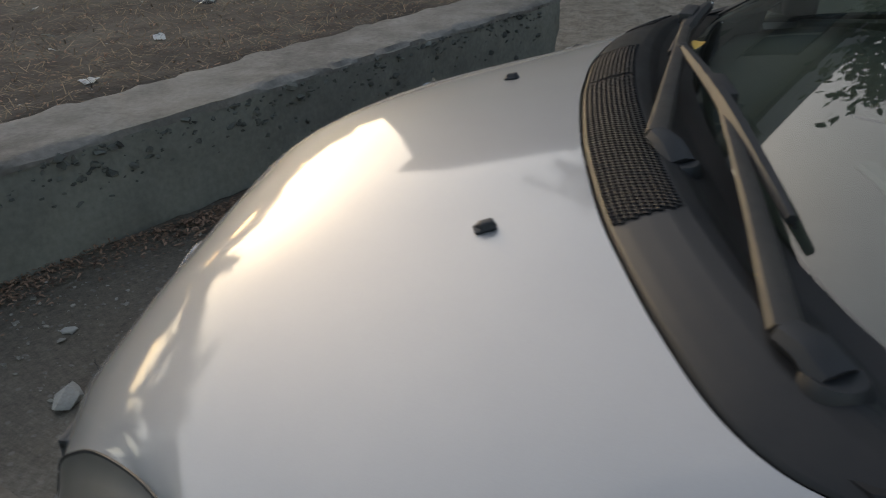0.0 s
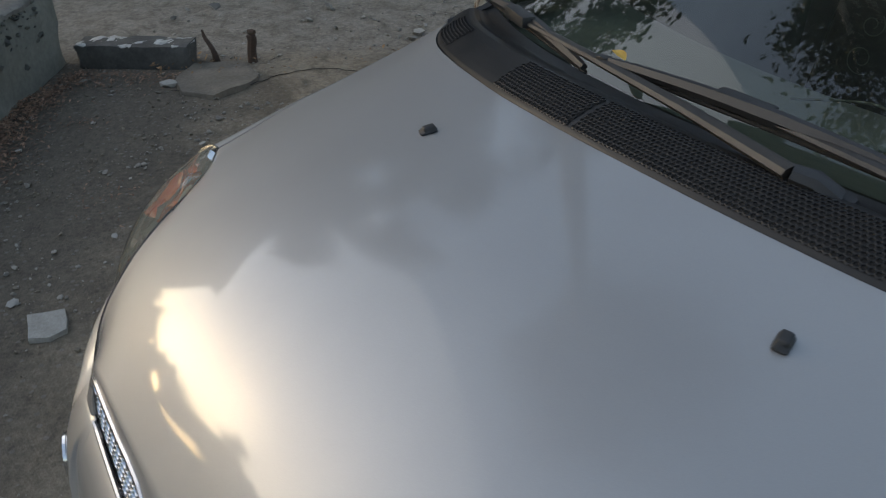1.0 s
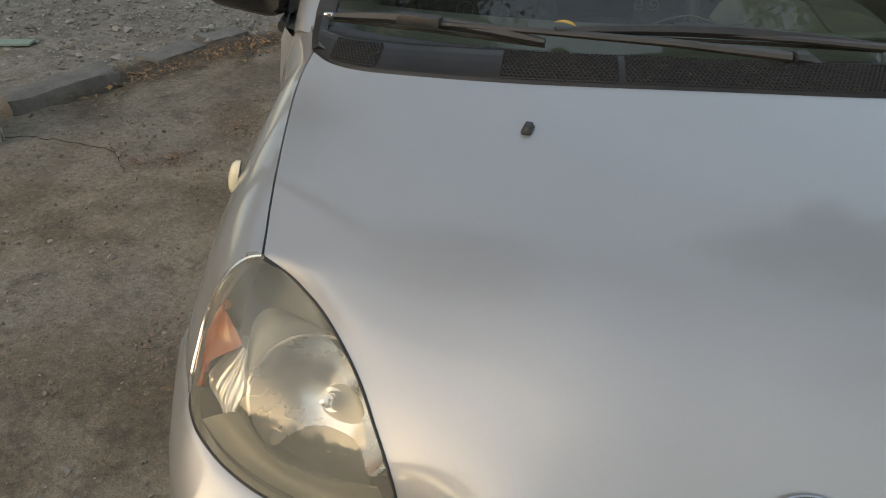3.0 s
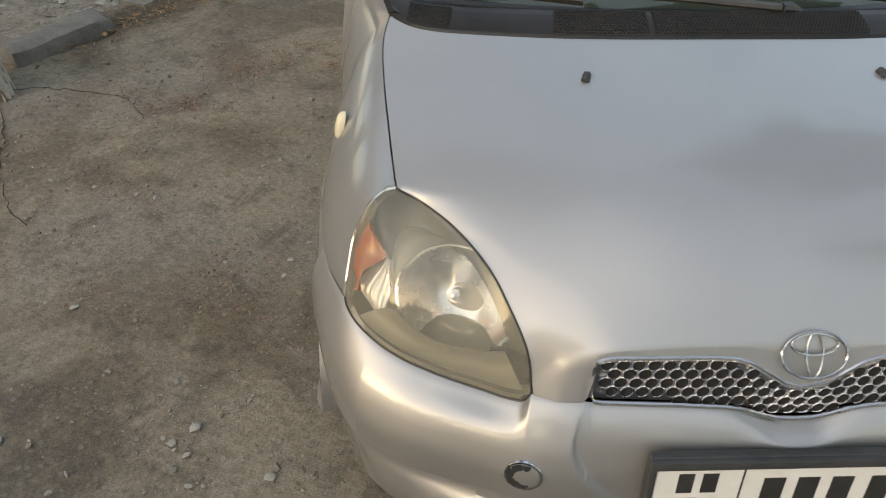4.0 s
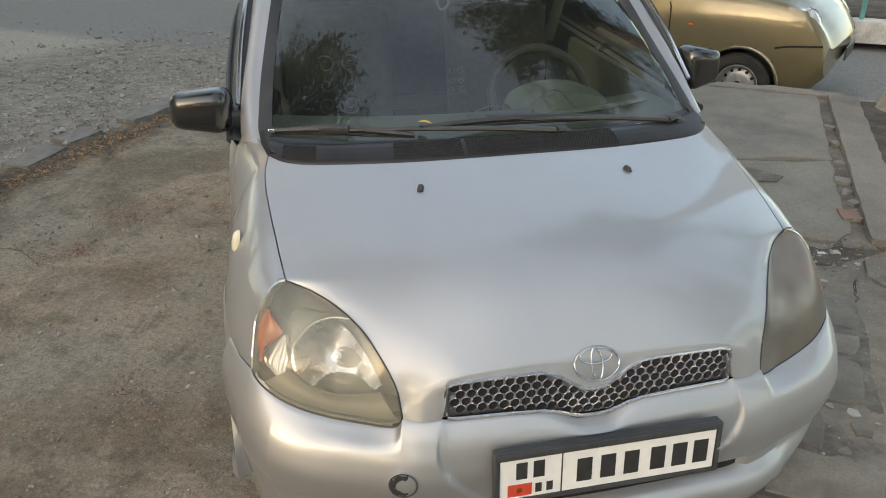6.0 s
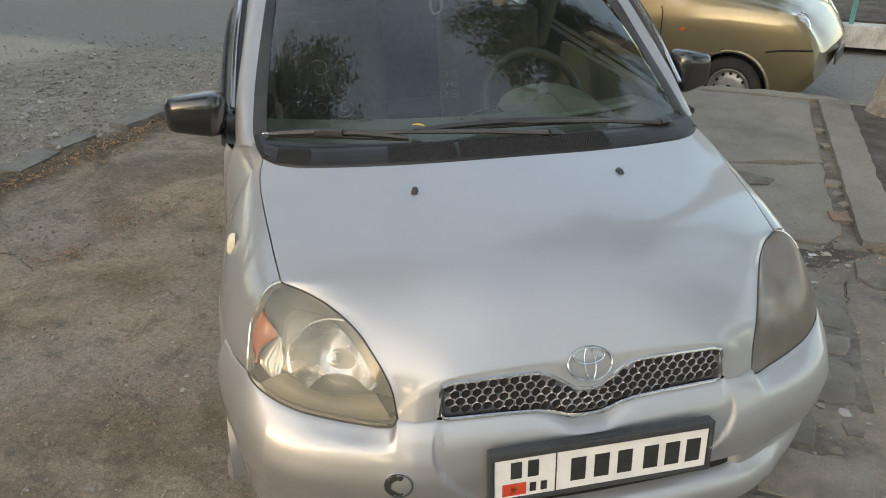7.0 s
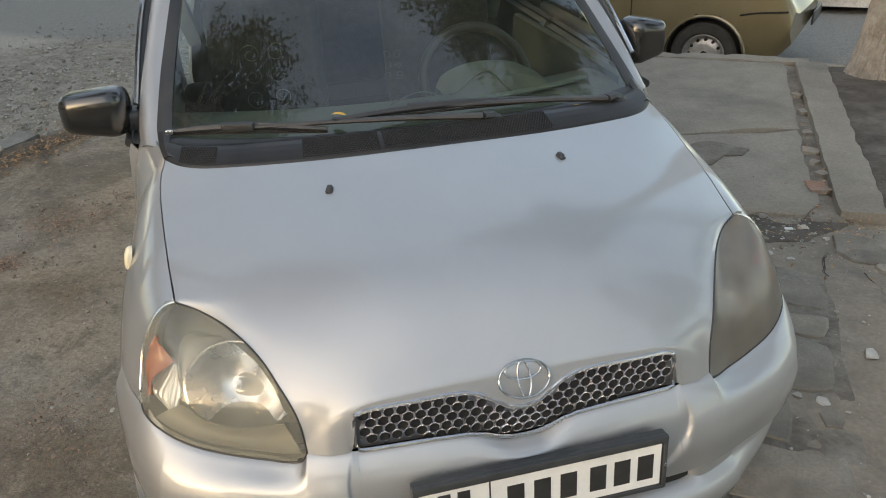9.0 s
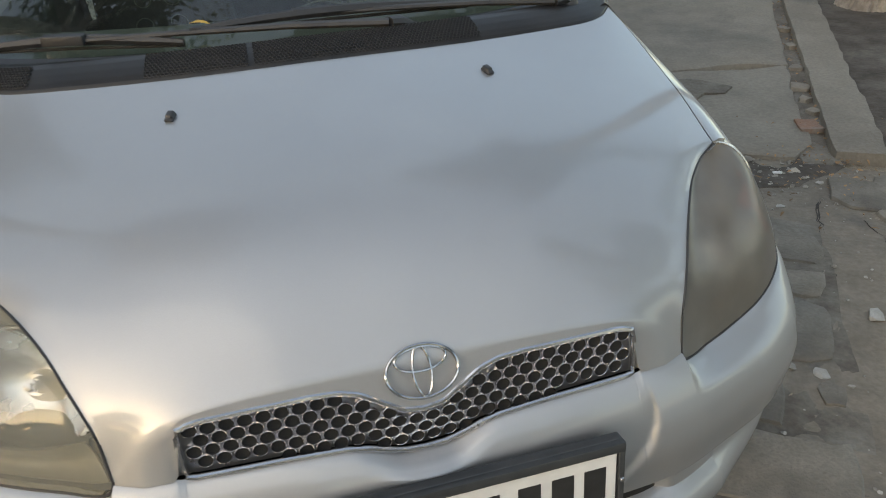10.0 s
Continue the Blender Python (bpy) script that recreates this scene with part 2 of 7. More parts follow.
def panel(P, gap=(0, 0, 0, 0), flange=0.014, heart=HEART, closed=False):
    """A sheet-metal panel from a grid of points, its edges drawn back by gap (bottom, top, left, right) and turned inwards."""
    P = np.array(P, float)
    for g, (e, i) in zip(gap, ((0, 1), (-1, -2))):
        if g:
            d = P[i] - P[e]
            P[e] += d / (np.linalg.norm(d, axis=-1, keepdims=True) + 1e-9) * g
    for g, (e, i) in zip(gap[2:], ((0, 1), (-1, -2))):
        if g:
            d = P[:, i] - P[:, e]
            P[:, e] += d / (np.linalg.norm(d, axis=-1, keepdims=True) + 1e-9) * g
    n = normals_of(P)
    flip = ((P - heart) * n).sum() < 0
    if flip:
        n = -n
    nv, nu = P.shape[:2]
    verts = list(P.reshape(-1, 3))
    faces = []
    for j in range(nv - 1):
        for i in range(nu - 1):
            q = (j * nu + i, j * nu + i + 1, (j + 1) * nu + i + 1, (j + 1) * nu + i)
            faces.append(q[::-1] if flip else q)
    if flange and not closed:
        loop = [(0, i) for i in range(nu)] + [(j, nu - 1) for j in range(1, nv)] + [(nv - 1, i) for i in range(nu - 2, -1, -1)] + [(j, 0) for j in range(nv - 2, 0, -1)]
        base = len(verts)
        for j, i in loop:
            verts.append(P[j, i])
            verts.append(P[j, i] - n[j, i] * flange)
        m = len(loop)
        for k in range(m):
            a, b = base + 2 * k, base + 2 * ((k + 1) % m)
            q = (a, a + 1, b + 1, b)
            faces.append(q[::-1] if flip else q)
    return mesh_of("panel", verts, faces)


def mirrored(P):
    Q = np.array(P, float)
    Q[..., 0] *= -1
    return Q


def bevel_box(size, at=(0, 0, 0), r=0.004, seg=2, turn=None):
    bm = bmesh.new()
    bmesh.ops.create_cube(bm, size=1.0)
    bmesh.ops.scale(bm, vec=size, verts=bm.verts)
    if r:
        bmesh.ops.bevel(bm, geom=bm.edges[:] + bm.verts[:], offset=r, segments=seg, affect="EDGES", profile=0.6)
    m = Matrix.Translation(at) @ (turn if turn is not None else Matrix.Identity(4))
    bmesh.ops.transform(bm, matrix=m, verts=bm.verts)
    return bm


def sweep(pts, radius, seg=8, flat=1.0, ring=False):
    """A tube along points; radius may be a list; flat squeezes it upwards."""
    p = np.array(pts, float)
    m = len(p)
    rad = np.full(m, radius) if np.isscalar(radius) else np.array(radius, float)
    verts, faces = [], []
    for k in range(m):
        d = p[(k + 1) % m] - p[k - 1] if ring else p[min(k + 1, m - 1)] - p[max(k - 1, 0)]
        d = d / (np.linalg.norm(d) + 1e-9)
        ref = np.array((0, 0, 1.0)) if abs(d[2]) < 0.9 else np.array((0, 1.0, 0))
        s = np.cross(d, ref)
        s /= np.linalg.norm(s)
        t = np.cross(s, d)
        for a in range(seg):
            w = 2 * math.pi * a / seg
            verts.append(p[k] + rad[k] * (math.cos(w) * s + flat * math.sin(w) * t))
    for k in range(m if ring else m - 1):
        for a in range(seg):
            b, c, d2 = (a + 1) % seg, ((k + 1) % m) * seg, k * seg
            faces.append((d2 + a, d2 + b, c + b, c + a))
    if not ring:
        faces.append(tuple(range(seg))[::-1])
        faces.append(tuple((m - 1) * seg + a for a in range(seg)))
    return mesh_of("tube", verts, faces)


def lathe(profile, seg=32, m=None, close=False):
    """Turn (radius, height) pairs about z."""
    verts, faces = [], []
    k = len(profile)
    for a in range(seg):
        w = 2 * math.pi * a / seg
        for r, h in profile:
            v = Vector((r * math.cos(w), r * math.sin(w), h))
            verts.append(m @ v if m is not None else v)
    for a in range(seg):
        b = (a + 1) % seg
        for i in range(k - 1):
            faces.append((a * k + i, b * k + i, b * k + i + 1, a * k + i + 1))
    return mesh_of("lathe", verts, faces)


def join(meshes):
    verts, faces, smooth = [], [], []
    for me in meshes:
        base = len(verts)
        verts += [v.co[:] for v in me.vertices]
        for f in me.polygons:
            faces.append(tuple(base + i for i in f.vertices))
            smooth.append(f.use_smooth)
    out = bpy.data.meshes.new("joined")
    out.from_pydata(verts, [], faces)
    out.polygons.foreach_set("use_smooth", smooth)
    out.update()
    return out


# ---- the silver hatchback: nose towards -y, its right side at -x ----
car = thing("hatchback_car", (0, 1.6, 0), "small silver hatchback parked on the worn yard, dusty hood", "car")

# feature lines of one half
LAMP_IN = [(.44, .004, .634), (.446, .024, .690), (.459, .045, .727), (.478, .078, .759), (.5, .119, .788), (.53, .168, .808), (.568, .224, .821), (.615, .277, .830), (.648, .302, .836), (.663, .312, .840)]
HOOD_SIDE = [(.663, .312, .840), (.668, .36, .853), (.674, .414, .868), (.679, .47, .884), (.685, .536, .898), (.69, .605, .914), (.694, .68, .932), (.692, .748, .953), (.680, .802, .977)]
LAMP_OUT = [(.663, .312, .840), (.683, .309, .837), (.704, .298, .824), (.724, .286, .797), (.738, .278, .765), (.746, .265, .738), (.751, .248, .715), (.756, .232, .69), (.76, .222, .663)]
LAMP_LOW = [(.44, .004, .634), (.452, .008, .612), (.48, .022, .604), (.516, .042, .602), (.562, .060, .606), (.608, .08, .611), (.653, .10, .62), (.696, .128, .631), (.734, .164, .645), (.755, .2, .655), (.76, .222, .663)]
HOOD_BACK = [(0, .624, .993), (.1, .626, .992), (.2, .634, .989), (.3, .645, .986), (.39, .663, .982), (.485, .686, .978), (.58, .718, .973), (.64, .755, .972), (.68, .802, .977)]
HOOD_MID = [(0, .004, .738), (0, .043, .797), (0, .093, .846), (0, .154, .883), (0, .222, .911), (0, .296, .933), (0, .375, .95), (0, .456, .964), (0, .54, .979), (0, .624, .993)]
# three lines along the hood from its lip to the cowl, out towards the shoulder
HOOD_INNER = [(.176, .001, .737), (.187, .042, .787), (.206, .089, .832), (.231, .145, .87), (.256, .213, .898), (.272, .291, .919), (.28, .375, .936), (.286, .463, .952), (.288, .553, .969), (.289, .644, .986)]
HOOD_OUTER = [(.314, .001, .729), (.335, .044, .768), (.369, .092, .804), (.415, .152, .834), (.46, .225, .862), (.486, .312, .887), (.499, .406, .91), (.507, .503, .931), (.512, .598, .953), (.51, .693, .977)]
HOOD_SHOULDER = [(.39, .004, .692), (.416, .047, .746), (.461, .105, .790), (.524, .174, .820), (.58, .254, .844), (.604, .352, .870), (.613, .455, .897), (.622, .555, .92), (.626, .652, .944), (.623, .743, .972)]

NOSE_Z = ([0, .03, .06, .09, .12, .16, .25, .31, .332, .343, .348, .355, .44], [.668, .672, .690, .708, .717, .720, .720, .719, .715, .700, .645, .6305, .6305])
NOSE_TOP_Z = ([0, .1, .2, .3, .345, .4, .44], [.738, .738, .737, .732, .722, .69, .636])


def nose_y(h):
    return -0.012 + 0.085 * h * h


# hood
nh = 71
hs = np.linspace(0, .44, nh)
lip_low = np.stack([hs, nose_y(hs), np.interp(hs, *NOSE_Z)], 1)
top_z = np.interp(hs, *NOSE_TOP_Z)
kern = np.ones(7) / 7
top_z = np.convolve(np.pad(top_z, 3, mode="edge"), kern, "valid")
lip_y = np.convolve(np.pad(np.interp(hs, [0, .2, .33, .36, .40, .44], [.004, .001, .001, .002, .006, .005]), 4, mode="edge"), np.ones(9) / 9, "valid")
lip_y[-1] = .005
lip_top = np.stack([hs, lip_y, np.maximum(top_z, lip_low[:, 2] + 0.002)], 1)
side = np.vstack([curve(LAMP_IN, 34), curve(HOOD_SIDE, 40)[1:]])
side[0] = lip_top[-1]
nv = len(side)
back = curve(HOOD_BACK, nh)


def spline_basis(x, n):
    """Clamped cubic B-spline basis of n functions over 0..1."""
    kn = np.r_[[0.0] * 3, np.linspace(0, 1, n - 2), [1.0] * 3]
    x = np.clip(np.asarray(x, float), 0, 1 - 1e-9)
    B = [((kn[i] <= x) & (x < kn[i + 1])).astype(float) for i in range(len(kn) - 1)]
    for d in range(1, 4):
        nxt = []
        for i in range(len(kn) - 1 - d):
            a, b = kn[i + d] - kn[i], kn[i + d + 1] - kn[i + 1]
            nxt.append((0 if a == 0 else (x - kn[i]) / a * B[i]) + (0 if b == 0 else (kn[i + d + 1] - x) / b * B[i + 1]))
        B = nxt
    return np.stack(B, -1)


def fair_sheet(edges, lines, nu, nv_, stiff, ku=10, kv=12):
    """A fair surface [v][u] over one half of the car: it holds the edges, follows the lines and bends as little as it can."""
    def at(u, v):
        u, v = np.broadcast_arrays(np.asarray(u, float), np.asarray(v, float))
        return np.einsum("...i,...j->...ij", spline_basis(v, kv), spline_basis(u, ku)).reshape(*u.shape, ku * kv)
    A, y = [], []
    for u, v, P, w in edges + lines:
        A.append(at(u, v) * w)
        y.append(np.asarray(P) * w)
    h = .02
    gu, gv_ = np.meshgrid(np.linspace(h, 1 - h, 18), np.linspace(h, 1 - h, 22))
    c = at(gu, gv_)
    bend = [(at(gu + h, gv_) - 2 * c + at(gu - h, gv_)) / h**2, (at(gu, gv_ + h) - 2 * c + at(gu, gv_ - h)) / h**2,
            1.4 * (at(gu + h, gv_ + h) - at(gu + h, gv_ - h) - at(gu - h, gv_ + h) + at(gu - h, gv_ - h)) / (4 * h * h)]
    for b in bend:
        A.append(b.reshape(-1, ku * kv) * stiff)
        y.append(np.zeros((b.shape[0] * b.shape[1], 3)))
    v = np.linspace(0, 1, 60)
    flat, axis = (at(.01 + 0 * v, v) - at(0 * v, v)) / .01, at(0 * v, v)
    M, Y = np.concatenate(A), np.concatenate(y)
    out = []
    for k in range(3):
        extra = axis * 10 if k == 0 else flat * 5.5
        out.append(np.linalg.lstsq(np.vstack([M, extra]), np.r_[Y[:, k], np.zeros(len(extra))], rcond=None)[0])
    g = at(*np.meshgrid(np.linspace(0, 1, nu), np.linspace(0, 1, nv_)))
    return g @ np.array(out).T


u1, v1, ten = np.linspace(0, 1, nh), np.linspace(0, 1, nv), np.linspace(0, 1, 10)
H = fair_sheet([(u1, 0 * u1, lip_top, 8), (1 + 0 * v1, v1, side, 8), (u1, 1 + 0 * u1, back, 8)],
               [(0 * ten, ten, HOOD_MID, 1), (.4 + 0 * ten, ten, HOOD_INNER, 2), (.714 + 0 * ten, ten, HOOD_OUTER, 2), (.886 + 0 * ten, ten, HOOD_SHOULDER, 2)], nh, nv, .005)
uu, vv = u1[None, :, None], v1[:, None, None]
H = H + (side - H[:, -1])[:, None] * uu**10
H = H + (lip_top - H[0])[None] * (1 - vv) ** 12
H = H + (back - H[-1])[None] * vv**12
H[:, 0, 0] = 0
slant = np.interp(hs, [0, .25, .33, .36, .40, .44], [.36, .36, .3, .22, .2, .1])
lip_low[:, 1] = lip_top[:, 1] - slant * (lip_top[:, 2] - lip_low[:, 2])
corner = hs > .340
lip_low[corner, 1] = np.interp(hs[corner], [.340, .36, .40, .44], [-.009, -.019, -.016, .002])
front_rows = np.stack([lip_low * (1 - t) + lip_top * t for t in (0, .25, .5, .75)])
H = np.vstack([front_rows, H])
full = np.concatenate([mirrored(H[:, :0:-1]), H], 1)
hood = part("hood", panel(full, (0.0015, 0.002, 0.002, 0.002), 0.02), SILVER, car, "silver metallic hood with soft sky reflections")


def hood_z(x, y):
    i = np.argmin((full[..., 0] - x)**2 + (full[..., 1] - y)**2 + 0.2 * (full[..., 2] < 0.74))
    return full.reshape(-1, 3)[i], normals_of(full).reshape(-1, 3)[i]


# fenders, headlights
for s in (-1, 1):
    side_of = mirrored if s < 0 else np.array
    top = np.vstack([curve(HOOD_SIDE, 40), curve([(.680, .802, .977), (.696, .88, .985), (.714, .96, .998), (.724, 1.02, 1.008)], 14)[1:]])
    low = curve([(.76, .222, .663), (.79, .29, .664), (.812, .37, .666), (.828, .5, .668), (.832, .62, .668), (.83, .8, .668), (.822, 1.02, .668)], len(top))
    front = curve(LAMP_OUT, 30)
    rear = curve([(.724, 1.02, 1.008), (.752, 1.02, .975), (.778, 1.02, .92), (.797, 1.02, .85), (.812, 1.02, .77), (.822, 1.02, .668)], 30)
    F = coons(top, low, front, rear)
    uv = np.linspace(0, 1, len(top))[None, :]
    tv = np.linspace(0, 1, 30)[:, None]
    F[..., 0] += 0.003 * np.sin(math.pi * tv) * np.sin(math.pi * np.minimum(uv * 1.4, 1))
    F[..., 2] -= 0.007 * np.sin(math.pi * np.minimum(tv * 1.6, 1)) * np.sin(math.pi * np.clip(uv, 0, 1)) ** .7
    part("fender", panel(side_of(F), (0.002, 0, 0.0015, 0.002), 0.018), SILVER, car)

    # wheel-arch panel below the fender
    yc, zc, ra = 0.60, 0.285, 0.325
    W = []
    for k in range(41):
        w = math.pi * (1 - k / 40)
        ci, si = math.cos(w), math.sin(w)
        inner = np.array((0.835, yc + ra * ci, zc + ra * si))
        f = min(0.42 / max(abs(ci), 1e-6), (0.666 - zc) / max(si, 1e-6))
        oy, oz = yc + f * ci, zc + f * si
        ox = np.interp(oy, [.2, .37, .62, 1.02], [.765, .812, .832, .822])
        outer = np.array((ox, min(max(oy, .3), 1.02), oz))
        W.append([outer * (1 - t) + inner * t + np.array((0.008 * math.sin(math.pi * t), 0, 0)) for t in np.linspace(0, 1, 8)])
    part("wheel_arch", panel(side_of(np.array(W)), flange=0.03), SILVER, car)

    # headlight
    lamp = part("headlight", panel(side_of(coons(curve(LAMP_IN[::-1], 24), curve(LAMP_OUT, 24), curve([LAMP_IN[-1], (.6635, .3125, .8405)], 12), curve(LAMP_LOW, 12)) * 1.0
                                    - np.array((0.03, -0.092, 0.03))), flange=0.0), LAMP_HOUSING, car, "large swept headlight with a hazy yellowed lens")
    L = coons(curve(LAMP_IN[::-1], 40), curve(LAMP_OUT, 40), curve([LAMP_IN[-1], (.6635, .3125, .8405)], 30), curve(LAMP_LOW, 30))
    lu, lv = np.linspace(0, 1, 40)[None, :, None], np.linspace(0, 1, 30)[:, None, None]
    bulge = 0.030 * np.sin(math.pi * lv) * (np.sin(math.pi * lu ** 1.25) ** 1.2 + 0.25 * lu * (1 - lu))
    L = L + bulge * np.array((0.45, -0.62, 0.42))
    lens = part("lens", panel(side_of(L), (0.002, 0.002, 0, 0.002), 0.012), LENS if s < 0 else GROUND_TINT_LENS, lamp, "yellowed clear plastic lens" if s < 0 else "hazy lens with the mirrored ground put in as grey-brown tint")
    lens.visible_shadow = False
    # wall round the lamp, behind the lens edge
    back_off = np.array((-0.03, 0.092, -0.03))
    rim_line = np.vstack([curve(LAMP_IN[::-1], 30), curve(LAMP_LOW, 30)[1:], curve(LAMP_OUT[::-1], 30)[1:]])
    wallP = np.stack([rim_line * (1 - t) + (rim_line + back_off * 1.05) * t for t in (0.02, 0.5, 1.0)])
    part("bezel", panel(side_of(wallP), flange=0), LAMP_HOUSING, lamp)
    part("edge_trim", sweep(side_of(curve(LAMP_OUT, 40) + np.array((.001, -.001, .001))), 0.0030, 6), LAMP_BEZEL, lamp, "pale bright edge")
    seal = np.vstack([curve(LAMP_IN[::-1], 40), curve(LAMP_LOW, 40)[1:]])
    part("seal", sweep(side_of(seal), 0.0022, 6), BLACK_PLASTIC, lamp)
    # reflector bowl, facing forwards and a little out, cut off by the trim below it
    c = Vector((s * 0.566, 0.166, 0.706))
    aim = Matrix.Translation(c) @ Vector((s * 0.20, -0.76, 0.54)).to_track_quat("Z", "Y").to_matrix().to_4x4()
    bowl = lathe([(0.004, -0.058), (0.02, -0.056), (0.036, -0.050), (0.052, -0.041), (0.066, -0.030), (0.079, -0.017), (0.090, -0.004), (0.097, 0.002), (0.102, 0.001), (0.104, -0.006)], 44, aim @ Matrix.Diagonal((1.0, .90, 1.0, 1.0)))
    back_to = aim.inverted()
    for v in bowl.vertices:
        q = back_to @ v.co
        w = math.atan2(q.y, q.x) - radians(-38 if s < 0 else 218)
        k = 1 + .24 * max(0, math.cos(w)) ** 3
        v.co = aim @ Vector((q.x * k, q.y * k, q.z)) + noise.noise_vector(v.co * 30) * 0.0022
    bm = bmesh.new()
    bm.from_mesh(bowl)
    bmesh.ops.bisect_plane(bm, geom=bm.verts[:] + bm.edges[:] + bm.faces[:], plane_co=(0, 0, .648), plane_no=(0, 0, -1), clear_outer=True)
    bmesh.ops.bisect_plane(bm, geom=bm.verts[:] + bm.edges[:] + bm.faces[:], plane_co=(s * .4715, 0, .66), plane_no=(-s * .82, 0, .57), clear_outer=True)
    part("reflector", mesh_from_bm("reflector", bm), REFLECTOR, lamp, "uneven bright reflector bowl")
    part("bulb_shield", lathe([(0.0001, -0.022), (0.006, -0.0235), (0.0095, -0.028), (0.0105, -0.036), (0.010, -0.058)], 20, aim), CHROME, lamp, "small bright cap before the bulb")
    part("bulb_base", lathe([(0.012, -0.054), (0.017, -0.052), (0.019, -0.057)], 24, aim), REFLECTOR, lamp)
    arc = np.array([tuple(aim @ Vector((0.101 * math.cos(w), 0.091 * math.sin(w), 0.004))) for w in np.linspace(radians(75), radians(178) if s < 0 else radians(2), 24)])
    part("trim_ring", sweep(arc, 0.0026, 6), LAMP_BEZEL, lamp)
    peak = np.array((s, 1, 1)) * curve([(.562, .221, .782), (.600, .238, .794), (.640, .250, .797), (.664, .240, .776), (.670, .208, .728)], 24)
    facet = np.stack([arc * (1 - t) + peak * t + np.array((0, .006, -.003)) * math.sin(math.pi * t) for t in np.linspace(0, 1, 6)])
    part("brow", panel(facet, flange=0.004, heart=np.array((s * .55, .5, .4))), LAMP_HOUSING, lamp, "olive facet over the reflector")
    upper = curve([(.478, .075, .656), (.53, .088, .648), (.58, .102, .647), (.63, .128, .658), (.672, .163, .684)], 20)
    lower = curve(LAMP_LOW[1:9], 20) + np.array((0, .020, .004))
    trim = np.stack([upper * (1 - t) + lower * t + np.array((0, .010, -.004)) * math.sin(math.pi * t) for t in np.linspace(0, 1, 7)])
    part("lower_trim", panel(side_of(trim), flange=0.004, heart=np.array((0, .4, .5))), LAMP_HOUSING, lamp, "olive trim below the reflector")
    # turn signal pod at the outer side
    # an amber cap above a clear ribbed window, both leaning with the lens
    for nm, zs_, mt, lab in (("turn_signal", (.694, .782), AMBER, "amber turn signal"), ("ribbed_lens", (.652, .738), CLEAR_RIB, "clear ribbed lens")):
        rows = []
        for z in np.linspace(*zs_, 22):
            inner = np.interp(z, [.652, .69, .74, .782], [.688, .676, .676, .706])
            outer = np.interp(z, [.652, .68, .71, .74, .765, .782], [.712, .735, .742, .738, .726, .712])
            if nm == "turn_signal":
                inner, outer = np.interp(z, [.694, .725, .745], [outer - .004, outer - .018, inner]), outer + .001
            else:
                outer = np.interp(z, [.69, .738], [outer - .003, inner + .010])
            y0 = np.interp(z, [.652, .70, .75, .782], [.172, .208, .240, .262])
            row = []
            for t in np.linspace(0, 1, 25):
                ridge = .0013 * math.cos(t * 34 + z * 160) if nm == "ribbed_lens" else .0004 * math.cos(t * 60)
                row.append((inner * (1 - t) + outer * t, y0 + .030 * t - .008 * math.sin(math.pi * t) + ridge - (.003 if nm == "turn_signal" else 0), z))
            rows.append(row)
        part(nm, panel(side_of(np.array(rows)), flange=0.008, heart=np.array((s * .66, .5, .6))), mt, lamp, lab)

# front bumper
top_pts = np.vstack([
    curve([(0, -.026, .590), (.04, -.026, .592), (.085, -.024, .611), (.12, -.023, .620), (.2, -.021, .625), (.33, -.013, .628), (.344, -.013, .629), (.351, -.013, .630), (.360, -.012, .632), (.40, -.007, .632), (.44, .004, .632)], 260),
    curve([(.44, .004, .632), (.452, .008, .610), (.48, .022, .602), (.516, .042, .600), (.562, .060, .604), (.608, .08, .609), (.653, .10, .618), (.696, .128, .629), (.734, .164, .643), (.755, .2, .653), (.762, .224, .661)], 220)[1:],
    curve([(.762, .224, .661), (.79, .29, .662), (.812, .37, .664)], 80)[1:]])
BZ = [0, .004, .012, .03, .05, .075, .10, .13, .16, .185, .198, .205, .215, .235, .243, .252, .268, .29, .33, .38, .42]
BO = [0, .006, .013, .024, .038, .052, .060, .064, .064, .060, .056, .052, .052, .053, .060, .069, .079, .083, .072, .045, .02]
fine_dz = np.unique(np.r_[BZ, np.linspace(.004, .2, 50)])
upper = curve([(0, 0, 0), (.006, .0095, 0), (.03, .031, 0), (.055, .047, 0), (.085, .0575, 0), (.13, .064, 0), (.198, .057, 0)], 240)
BO = np.where(fine_dz < .198, np.interp(fine_dz, upper[:, 0], upper[:, 1]), np.interp(fine_dz, BZ, BO))
BZ = fine_dz
kern = np.hanning(115)
kern /= kern.sum()
smooth_top = np.stack([np.convolve(np.r_[(-1 if k == 0 else 1) * top_pts[57:0:-1, k], top_pts[:, k], 2 * top_pts[-1, k] - top_pts[-2:-59:-1, k]], kern, "valid") for k in range(3)], 1)
tang = np.gradient(smooth_top[:, :2], axis=0)
norm2 = np.stack([tang[:, 1], -tang[:, 0]], 1)
norm2 /= np.linalg.norm(norm2, axis=1, keepdims=True)
rows = []
